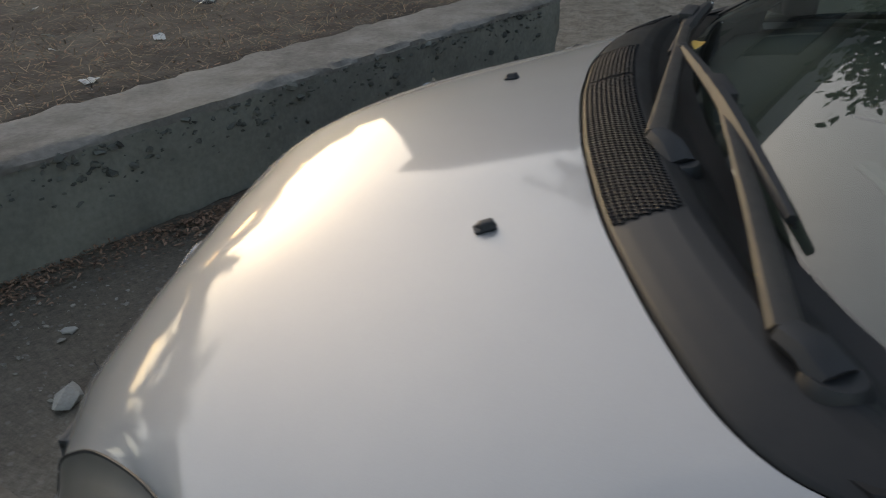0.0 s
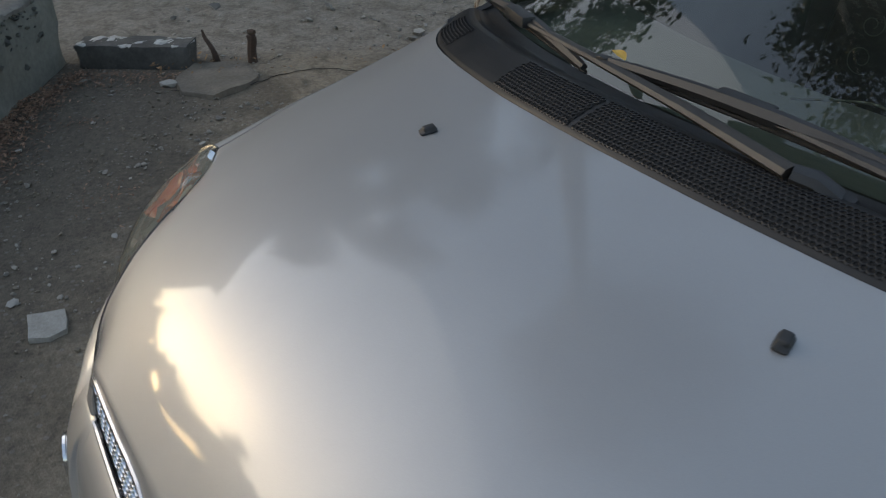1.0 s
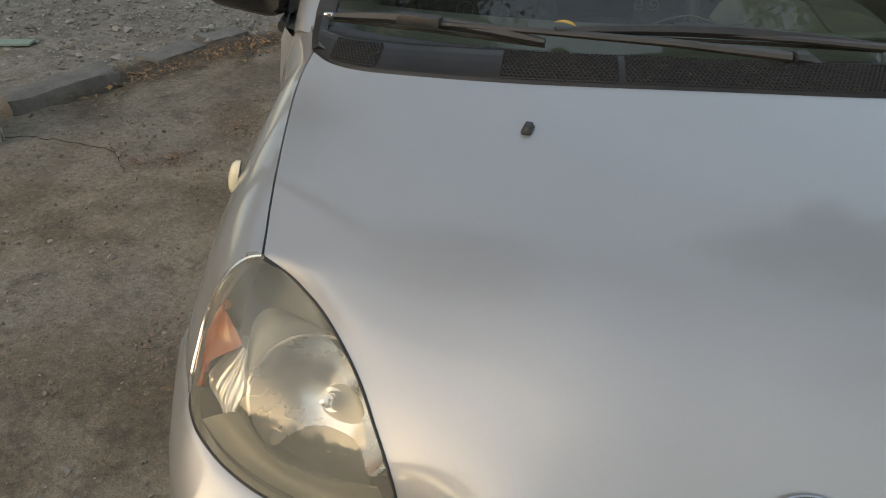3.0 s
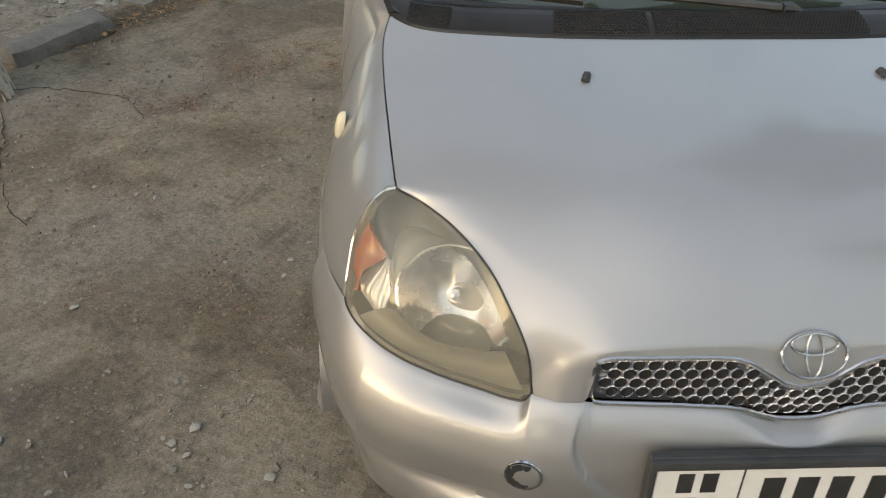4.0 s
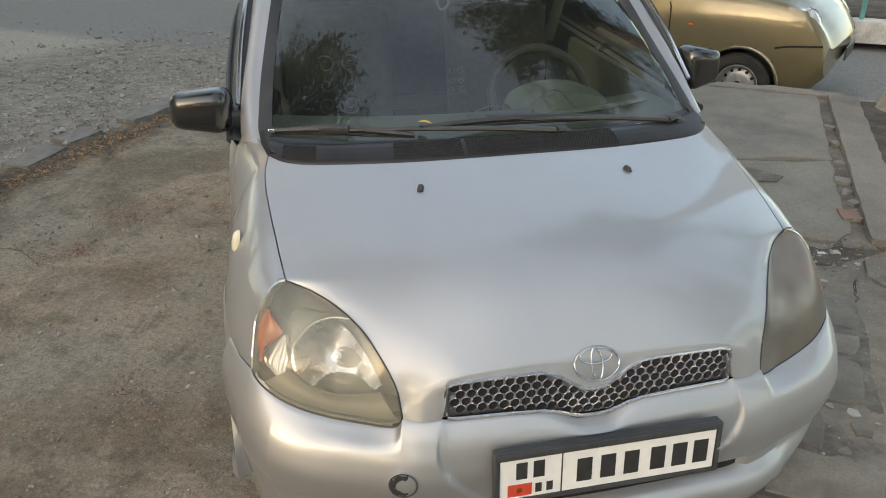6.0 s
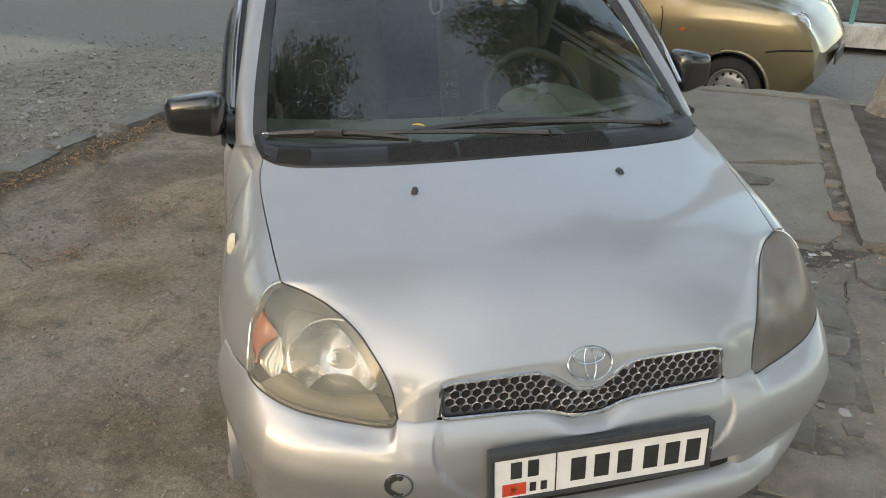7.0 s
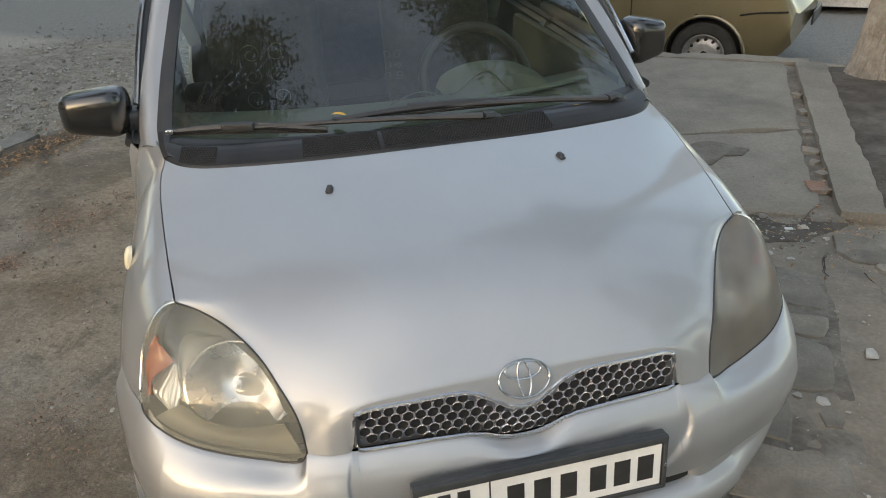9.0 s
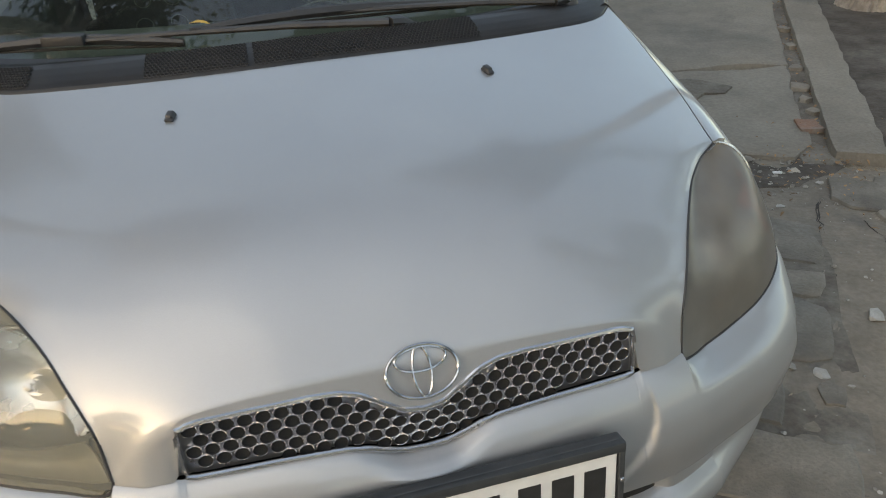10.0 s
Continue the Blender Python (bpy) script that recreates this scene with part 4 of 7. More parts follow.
# wipers
def wiper(pivot, elbow, clip, blade_a, blade_b, label):
    w = part("wiper", sweep([pivot, np.array(pivot) + (0, 0, .012), np.array(pivot) + (0, 0, .022)], [.027, .027, .021], 16), BLACK_PLASTIC, car, label)
    pe, el, cl = np.array(pivot) + (0, 0, .016), np.array(elbow), np.array(clip)
    part("wiper_bracket", sweep([pe, (pe + el) / 2 + (0, 0, .006), el], [.021, .019, .016], 8, .7), BLACK_PLASTIC, w)
    part("wiper_arm", sweep([el, el * .7 + cl * .3 + (0, 0, .005), el * .35 + cl * .65 + (0, 0, .004), cl], [.0150, .0125, .0105, .009], 8, .6), material("faded_arm", (.046, .041, .034), (.027, .025, .024), 20, .47, rough_var=.1), w, "faded dark metal arm")
    ba, bb = np.array(blade_a), np.array(blade_b)
    part("wiper_blade", sweep([ba * (1 - t) + bb * t + (0, 0, .012 * math.sin(math.pi * t)) for t in np.linspace(0, 1, 9)], [.006, .009, .010, .011, .012, .011, .010, .009, .006], 6, 1.0), BLACK_PLASTIC, w)
    part("rubber_strip", sweep([ba + (0, .004, -.008), (ba + bb) / 2 + (0, .004, -.006), bb + (0, .004, -.008)], .0035, 6), RUBBER, w)
    mid = (ba + bb) / 2
    d = Vector(bb - ba).normalized()
    part("blade_clip", bevel_box((0.085, 0.026, 0.020), Vector(cl) + Vector((0, 0, .004)), 0.004, 2, d.to_track_quat("X", "Z").to_matrix().to_4x4()), BLACK_PLASTIC, w)
    part("blade_end", bevel_box((0.022, 0.016, 0.012), Vector(blade_a), 0.003, 2, d.to_track_quat("X", "Z").to_matrix().to_4x4()), CHROME if label.startswith("pass") else BLACK_PLASTIC, w)


wiper((.19, .735, .990), (.143, .712, 1.026), (-.488, .827, 1.030), (-.664, .893, 1.018), (-.262, .772, 1.018), "passenger wiper with a faded arm, parked on the cowl")
wiper((.575, .80, .986), (.53, .775, 1.012), (.003, .806, 1.036), (-.235, .785, 1.036), (.345, .820, 1.018), "driver wiper with a faded arm, parked on the cowl")

# wheels
def wheel(parent, centre, radius, width, side, rim_r, mat_rim, name="wheel", holes=10):
    m = Matrix.Translation(centre) @ Matrix.Rotation(radians(90 * side), 4, "Y")
    hw = width / 2
    tyre = part(name, lathe([(rim_r, -hw * .8), (rim_r + .02, -hw), (radius - .03, -hw), (radius - .008, -hw * .8), (radius, -hw * .4), (radius, hw * .4), (radius - .008, hw * .8), (radius - .03, hw), (rim_r + .02, hw), (rim_r, hw * .8)], 40, m), RUBBER, parent, "dusty black tyre")
    part("rim", lathe([(rim_r, hw * .8), (rim_r - .006, hw * .86), (rim_r - .018, hw * .6), (rim_r * .72, hw * .30), (rim_r * .60, hw * .42), (rim_r * .42, hw * .52), (rim_r * .30, hw * .46), (.03, hw * .5), (.0001, hw * .5)], 40, m), mat_rim, tyre, "pressed steel rim")
    for k in range(holes):
        w = 2 * math.pi * k / holes
        hm = m @ Matrix.Translation((rim_r * .66 * math.cos(w), rim_r * .66 * math.sin(w), hw * .39)) @ Matrix.Rotation(w, 4, "Z") @ Matrix.Diagonal((1.0, 1.0, 1, 1))
        part("rim_hole", lathe([(.0001, .004), (rim_r * .085, .004), (rim_r * .095, -.01)], 12, hm), DARK, tyre)
    part("hub_cap", lathe([(.0001, hw * .62), (rim_r * .22, hw * .60), (rim_r * .26, hw * .45)], 20, m), DARK, tyre)
    return tyre


for s in (-1, 1):
    for y in (.60, 2.97):
        wheel(car, (s * .695, y, .285), .285, .165, s, .185, RIM)
    for y in (.60,):
        part("wheel_liner", lathe([(.33, -.16), (.33, .06), (.05, .08)], 32, Matrix.Translation((s * .60, y, .285)) @ Matrix.Rotation(radians(-90 * s), 4, "Y")), DARK, car)

# inner body, so that no light shows through the seams
part("inner_body", bevel_box((1.20, .42, .40), (0, .42, .43), .04, 2), DARK, car)
part("inner_body", bevel_box((1.00, .16, .22), (0, .14, .50), .03, 2), DARK, car)
part("floor_pan", bevel_box((1.30, 2.6, .12), (0, 2.05, .24), .03, 2), DARK, car)

# cabin
dash = curve([(0, .80, .955), (0, .95, .975), (0, 1.10, .965), (0, 1.20, .93), (0, 1.26, .86), (0, 1.22, .70)], 24)
dp = np.stack([dash * np.array((1, 1, 1)) + np.array((x, .16 * (x / .7) ** 2 * 1.0, -.01 * (x / .7) ** 2)) for x in np.linspace(-.70, .70, 31)], 1)
part("dashboard", panel(dp, flange=.02, heart=np.array((0, 1.1, .6))), INTERIOR, car, "grey-green dashboard")
bin_ = []
for x in np.linspace(-1, 1, 21):
    hgt = .075 * max(0, 1 - x * x) ** .5
    bin_.append([(.31 + .17 * x, 1.02, .965), (.31 + .17 * x, 1.06, .965 + hgt * .8), (.31 + .17 * x, 1.14, .962 + hgt), (.31 + .165 * x, 1.24, .955 + hgt * .95), (.31 + .165 * x, 1.27, .90)])
part("instrument_hood", panel(np.array(bin_), flange=.01, heart=np.array((.36, 1.15, .8))), INTERIOR, car)
wm = Matrix.Translation((.315, 1.345, .930)) @ Matrix.Rotation(radians(62), 4, "X")
ring = [wm @ Vector((.185 * math.cos(w), .185 * math.sin(w), 0)) for w in np.linspace(0, 2 * math.pi, 49)[:-1]]
steer = part("steering_wheel", sweep(ring, .0175, 10, ring=True), WHEEL_GRIP, car, "dark steering wheel")
for w in (radians(200), radians(340), radians(270)):
    part("spoke", sweep([wm @ Vector((0, 0, -.02)), wm @ Vector((.175 * math.cos(w), .175 * math.sin(w), 0))], .016, 8, .6), INTERIOR_DARK, steer)
part("horn_pad", lathe([(.0001, .012), (.05, .008), (.07, -.01), (.07, -.03)], 24, wm), INTERIOR_DARK, steer)
part("steering_column", sweep([wm @ Vector((0, 0, -.02)), wm @ Vector((0, -.02, -.2))], .045, 12), INTERIOR_DARK, car)
for x in (-.36, .36):
    seat = part("front_seat", bevel_box((.48, .50, .16), (x, 1.78, .52), .06, 4), SEAT_CLOTH, car, "dark patterned cloth seat")
    part("backrest", bevel_box((.46, .14, .58), (x, 2.08, .86), .055, 4, Matrix.Rotation(radians(-14), 4, "X")), SEAT_CLOTH, seat)
    part("headrest", bevel_box((.26, .09, .16), (x, 2.18, 1.24), .04, 4, Matrix.Rotation(radians(-10), 4, "X")), SEAT_CLOTH, seat)
part("rear_seat", bevel_box((1.2, .16, .60), (0, 2.85, .84), .06, 3, Matrix.Rotation(radians(-14), 4, "X")), SEAT_CLOTH, car)
part("headliner", bevel_box((1.14, 1.35, .02), (0, 2.40, 1.425), .008, 1), INTERIOR, car)
part("rear_view_mirror", bevel_box((.22, .03, .065), (0.0, 1.52, 1.33), .014, 3), INTERIOR_DARK, car)
for s in (-1, 1):
    part("door_card", bevel_box((.04, 1.05, .62), (s * .745, 1.62, .66), .015, 2), INTERIOR, car)
    part("door_pillar", bevel_box((.06, .09, .50), (s * .69, 2.2, 1.19), .02, 2, Matrix.Rotation(radians(s * 14), 4, "Y")), INTERIOR, car)
# lace mats hung on the seats, and cables and a note on the dashboard
def scroll(at, r, turns, flip, tip):
    """A flat curl of braid, in the upright plane of the seat back."""
    out = []
    for w in np.linspace(0, turns * 2 * math.pi, 40):
        q = r * (1 - .75 * w / (turns * 2 * math.pi))
        out.append((at[0] + flip * q * math.cos(w + tip), at[1], at[2] + q * math.sin(w + tip)))
    return sweep(out, .0019, 5, .6)


for x, y, k in ((-.375, 1.93, 1.0), (.13, 1.90, .45)):
    curls = [scroll((x + sx * .05 * k, y + dz * .12, .86 + dz * k), r * k, 1.3, sx, tip) for sx in (-1, 1) for dz, r, tip in ((.085, .040, .6), (.0, .034, 2.2), (-.085, .042, 4.0))]
    part("lace_trim", join(curls), PALE_CLOTH, car, "faint lace scrollwork on the seat cover")
part("dash_strip", sweep(curve([(.12, .965, .985), (.30, .985, .987), (.46, 1.02, .987), (.60, 1.08, .985)], 20), .014, 8, .5), material("pale_teal", (.22, .27, .25), (.17, .21, .19), 20, .6), car, "pale teal defroster strip")
part("cable", sweep(curve([(-.05, 1.0, .99), (.05, 1.06, 1.0), (.14, 1.02, .995), (.26, 1.05, 1.045), (.33, .99, .99), (.45, .93, .985)], 40), .0022, 5), PALE_CLOTH, car, "thin pale cable")
part("hanging_ornament", sweep(curve([(-.03, 1.50, 1.30), (-.045, 1.49, 1.265), (-.03, 1.485, 1.235), (-.005, 1.49, 1.25), (.0, 1.50, 1.285)], 24), .006, 6, .6), PALE_CLOTH, car, "pale ribbon under the mirror")

# dry leaves caught on the wipers
def leaf_mesh(l, w, curl):
    vs, fs = [], []
    for i in range(6):
        t = i / 5
        hw = w * math.sin(math.pi * min(t * .95 + .03, 1)) ** .8
        z = curl * math.sin(t * 2.6)
        vs += [(-hw, t * l, z + hw * .3), (0, t * l, z), (hw, t * l, z + hw * .25)]
    for i in range(5):
        a = i * 3
        fs += [(a, a + 1, a + 4, a + 3), (a + 1, a + 2, a + 5, a + 4)]
    return mesh_of("leaf", vs, fs)


for p, rz in (((-.207, .800, 1.040), 70), ((.462, .765, .998), 80)):
    solid("dry_leaf", leaf_mesh(.042, .010, .004), LEAF_YELLOW, "small yellow leaf caught by the wiper", "leaf", at=pose(*p, 0, 0, rz))

# ---- the yard: laid out square to the low wall, turned 32 degrees from the car ----
SITE = Matrix.Rotation(radians(-32), 4, "Z")


def site(b, a, z=0.0):
    return SITE @ Vector((b, a, z))


def local(x, y):
    v = SITE.inverted() @ Vector((x, y, 0))
    return v.x, v.y


CONCRETE = material("pale_concrete", (0.285, 0.268, 0.235), (0.235, 0.22, 0.195), 2.6, 0.9, bump=0.35, fine=70, third=(0.17, 0.16, 0.14), third_at=0.62)
WALL_TOP = material("wall_cement", (0.285, 0.272, 0.248), (0.185, 0.175, 0.158), 4.5, 0.93, bump=0.6, fine=50, third=(0.12, 0.112, 0.098), third_at=0.57)
SOIL = material("dark_soil", (0.085, 0.072, 0.058), (0.05, 0.042, 0.034), 6.0, 0.97, bump=0.9, fine=40, third=(0.13, 0.115, 0.095), third_at=0.58)
STONE = per_island(material("loose_stone", (0.32, 0.31, 0.285), (0.24, 0.23, 0.21), 25, 0.9, bump=0.3, fine=150), (.6, .58, .55), (1.5, 1.46, 1.4))
PALE_STONE = material("pale_stone", (0.42, 0.41, 0.38), (0.33, 0.32, 0.29), 18, 0.9, bump=0.35, fine=120)
LEAVES_DRY = per_island(material("dry_leaves", (0.31, 0.215, 0.155), (0.225, 0.15, 0.108), 40, 0.85), (.36, .34, .33), (1.45, 1.36, 1.28))
LEAVES_ORANGE = per_island(material("orange_leaves", (0.34, 0.235, 0.135), (0.25, 0.165, 0.09), 40, 0.85), (.32, .30, .27), (1.4, 1.25, 1.1))
STRAW = per_island(material("dry_grass", (0.29, 0.23, 0.165), (0.20, 0.155, 0.11), 40, 0.9), (.35, .33, .3), (1.4, 1.35, 1.25))
LITTER = material("white_litter", (0.68, 0.68, 0.66), (0.55, 0.55, 0.52), 60, 0.7)
BARK = material("pale_bark", (0.36, 0.33, 0.29), (0.20, 0.175, 0.15), 9, 0.95, bump=0.8, fine=60)
LIME_BARK = material("limewashed_bark", (0.56, 0.53, 0.47), (0.42, 0.39, 0.34), 9, 0.95, bump=0.8, fine=60)


def fissures(m):
    """Dark brown upright fissures through a bark colour."""
    n, l = m.node_tree.nodes, m.node_tree.links
    p = n["Principled BSDF"]
    old = p.inputs["Base Color"].links[0].from_socket
    tc, mp, t, r, x = n.new("ShaderNodeTexCoord"), n.new("ShaderNodeMapping"), n.new("ShaderNodeTexNoise"), n.new("ShaderNodeMapRange"), n.new("ShaderNodeMix")
    mp.inputs["Scale"].default_value = (1, 1, .16)
    t.inputs["Scale"].default_value = 34
    t.inputs["Detail"].default_value = 5
    t.inputs["Distortion"].default_value = .5
    r.inputs["From Min"].default_value, r.inputs["From Max"].default_value = .50, .60
    x.data_type = "RGBA"
    x.inputs["B"].default_value = (.15, .105, .07, 1)
    l.new(tc.outputs["Object"], mp.inputs["Vector"])
    l.new(mp.outputs["Vector"], t.inputs["Vector"])
    l.new(t.outputs["Fac"], r.inputs["Value"])
    l.new(r.outputs["Result"], x.inputs["Factor"])
    l.new(old, x.inputs["A"])
    l.new(x.outputs["Result"], p.inputs["Base Color"])


fissures(LIME_BARK)
FOLIAGE = per_island(material("foliage", (0.055, 0.085, 0.03), (0.04, 0.065, 0.022), 3, 0.6), (.6, .65, .6), (1.4, 1.35, 1.2))
CRACK = material("crack_dirt", (0.035, 0.031, 0.027), (0.06, 0.052, 0.045), 30, 1.0, bump=0.3)
PLASTER = material("grey_plaster", (0.36, 0.34, 0.31), (0.29, 0.275, 0.25), 0.8, 0.9, bump=0.2, fine=20)
ROOFING = material("roof_sheet", (0.16, 0.15, 0.145), (0.12, 0.112, 0.108), 2, 0.7, bump=0.2)
RUST = material("rusty_metal", (0.06, 0.045, 0.035), (0.10, 0.065, 0.045), 25, 0.85, bump=0.4, fine=120)
TEAL = material("teal_paint", (0.10, 0.30, 0.29), (0.08, 0.24, 0.23), 12, 0.55)
LIME = material("limewash", (0.62, 0.61, 0.58), (0.42, 0.40, 0.37), 5, 0.9, bump=0.3, fine=50, third=(0.22, 0.20, 0.18), third_at=0.60)


def ground_material():
    """Worn yard: trodden dust and brown dirt over asphalt, gritty by the wall, gravel past the kerb line, a smoother road further on."""
    m = bpy.data.materials.new("yard_surface")
    m.use_nodes = True
    n, l = m.node_tree.nodes, m.node_tree.links
    p = n["Principled BSDF"]
    p.inputs["Roughness"].default_value = 0.94
    p.inputs["Specular IOR Level"].default_value = 0.3
    tc = n.new("ShaderNodeTexCoord")

    def tex(scale, detail=8, rough=.65, warp=0.0):
        t = n.new("ShaderNodeTexNoise")
        t.inputs["Scale"].default_value = scale
        t.inputs["Detail"].default_value = detail
        t.inputs["Roughness"].default_value = rough
        t.inputs["Distortion"].default_value = warp
        l.new(tc.outputs["Object"], t.inputs["Vector"])
        return t.outputs["Fac"]

    def ramp(src, lo, hi, to_lo=0.0, to_hi=1.0):
        r = n.new("ShaderNodeMapRange")
        r.inputs["From Min"].default_value, r.inputs["From Max"].default_value = lo, hi
        r.inputs["To Min"].default_value, r.inputs["To Max"].default_value = to_lo, to_hi
        l.new(src, r.inputs["Value"])
        return r.outputs["Result"]

    def blend(a, b, fac, kind="MIX"):
        x = n.new("ShaderNodeMix")
        x.data_type = "RGBA"
        x.blend_type = kind
        for key, v in (("A", a), ("B", b)):
            if isinstance(v, tuple):
                x.inputs[key].default_value = (*v, 1)
            else:
                l.new(v, x.inputs[key])
        if isinstance(fac, float):
            x.inputs["Factor"].default_value = fac
        else:
            l.new(fac, x.inputs["Factor"])
        return x.outputs["Result"]

    def sums(*terms):
        out = None
        for src, k in terms:
            q = n.new("ShaderNodeMath")
            q.operation = "MULTIPLY_ADD"
            l.new(src, q.inputs[0])
            q.inputs[1].default_value = k
            if out is None:
                q.inputs[2].default_value = 0.0
            else:
                l.new(out, q.inputs[2])
            out = q.outputs[0]
        return out

    def cells(scale):
        v = n.new("ShaderNodeTexVoronoi")
        v.inputs["Scale"].default_value = scale
        l.new(tc.outputs["Object"], v.inputs["Vector"])
        sp = n.new("ShaderNodeSeparateColor")
        l.new(v.outputs["Color"], sp.inputs[0])
        return v.outputs["Distance"], sp.outputs[0], sp.outputs[1]

    one = n.new("ShaderNodeValue")
    one.outputs[0].default_value = 1.0
    wide, patch, mid_, fine, dust = tex(.55, 6, .6), tex(1.5, 9, .7, .6), tex(6.5, 9, .72, .4), tex(38, 7, .75), tex(150, 3, .7)
    sep = n.new("ShaderNodeSeparateXYZ")
    l.new(tc.outputs["Object"], sep.inputs[0])
    col = blend((0.306, 0.259, 0.195), (0.188, 0.154, 0.111), ramp(patch, .44, .57))
    col = blend(col, (0.273, 0.249, 0.208), ramp(wide, .50, .64))
    col = blend(col, (0.118, 0.101, 0.081), ramp(mid_, .51, .68, 0, .75))
    # darker grey grit beside the wall
    edge = sums((sep.outputs["Y"], -1.0), (patch, 1.1))
    col = blend(col, (0.138, 0.121, 0.098), ramp(edge, .85, 1.40, 0, .85))
    # gravel past the kerb line, then a paler, finer road
    past = sums((sep.outputs["X"], -1.0), (patch, .7))
    gravel = blend((0.322, 0.290, 0.243), (0.205, 0.181, 0.147), ramp(mid_, .42, .60))
    col = blend(col, gravel, ramp(past, 3.95, 4.25))
    col = blend(col, (0.410, 0.366, 0.305), ramp(past, 6.9, 7.3, 0, .9))
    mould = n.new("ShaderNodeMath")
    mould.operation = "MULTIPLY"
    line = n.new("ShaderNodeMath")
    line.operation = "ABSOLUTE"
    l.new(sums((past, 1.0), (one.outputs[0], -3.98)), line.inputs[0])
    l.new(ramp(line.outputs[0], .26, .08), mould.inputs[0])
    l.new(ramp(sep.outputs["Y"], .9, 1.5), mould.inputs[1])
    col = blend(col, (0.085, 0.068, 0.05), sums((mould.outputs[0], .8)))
    street = sums((sep.outputs["Y"], 1.0), (patch, .5))
    col = blend(col, (0.235, 0.228, 0.212), ramp(street, 6.3, 6.7, 0, .9))
    col = blend(col, ramp(fine, .30, .72, .66, 1.30), 1.0, "MULTIPLY")
    col = blend(col, ramp(dust, .3, .7, .78, 1.22), 1.0, "MULTIPLY")
    d1, r1, g1 = cells(48)
    lim = n.new("ShaderNodeMath")
    lim.operation = "MULTIPLY"
    l.new(ramp(r1, .80, .82), lim.inputs[0])
    l.new(ramp(d1, .42, .30), lim.inputs[1])
    col = blend(col, (0.33, 0.32, 0.30), sums((lim.outputs[0], .30)))
    lim2 = n.new("ShaderNodeMath")
    lim2.operation = "MULTIPLY"
    l.new(ramp(g1, .84, .86), lim2.inputs[0])
    l.new(ramp(d1, .40, .28), lim2.inputs[1])
    col = blend(col, (0.05, 0.045, 0.04), sums((lim2.outputs[0], .28)))
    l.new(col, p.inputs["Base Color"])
    b = n.new("ShaderNodeBump")
    b.inputs["Strength"].default_value = 0.75
    b.inputs["Distance"].default_value = 0.016
    l.new(sums((mid_, .8), (fine, .7), (dust, .22), (lim.outputs[0], .12)), b.inputs["Height"])
    l.new(b.outputs["Normal"], p.inputs["Normal"])
    return m


ASPHALT = ground_material()


def ground_z(b, a):
    """Height of the open ground: a street lower than the yard lies beyond the slab."""
    b, a = np.asarray(b, float), np.asarray(a, float)
    drop = -0.49 * step(5.30, 5.36, a)
    slope = -0.30 * step(2.0, 6.0, a) - .08 * step(5.3, 7.0, a)
    w = step(-3.4, -1.6, b)
    return slope * (1 - w) + drop * w


def waver(b, a, k, amp, seed=0.0):
    return amp * noise.noise(Vector((b * k + seed, a * k - seed, seed * .7)))


# ground sheet to the horizon, finest round the car
def axis_steps(dense_lo, dense_hi, st, far):
    mid_ = list(np.arange(dense_lo, dense_hi + st / 2, st))
    out, d = [], st
    v = dense_hi
    while v < far:
        d *= 1.22
        v += d
        out.append(v)
    lo, d, v = [], st, dense_lo
    while v > -far:
        d *= 1.22
        v -= d
        lo.append(v)
    return lo[::-1] + mid_ + out


bs, as_ = axis_steps(-5.0, 3.4, .045, 420), axis_steps(-2.4, 6.4, .045, 420)
gv, gf = [], []
for a in as_:
    for b in bs:
        z = float(ground_z(b, a))
        if abs(b) < 12 and abs(a) < 14:
            z += waver(b, a, 1.1, .012) + waver(b, a, 5.0, .005, 3.1) + waver(b, a, 17, .0028, 7.7)
            rough = float(step(-3.6, -3.9, b))
            z += rough * (waver(b, a, 9, .012, 1.3) + waver(b, a, 24, .008, 2.9))
            edge = math.exp(-((b + 3.72 + waver(0, a, 1.4, .25, 5)) / .22) ** 2) * (a > .9) * (a < 6)
            z += .02 * edge * (1 + waver(b, a, 12, 1.0, 9))
        gv.append((b, a, z - .004))
nb = len(bs)
for j in range(len(as_) - 1):
    for i in range(nb - 1):
        gf.append((j * nb + i, j * nb + i + 1, (j + 1) * nb + i + 1, (j + 1) * nb + i))
g_me = mesh_of("ground", gv, gf)
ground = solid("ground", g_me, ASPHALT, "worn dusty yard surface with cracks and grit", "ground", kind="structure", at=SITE)


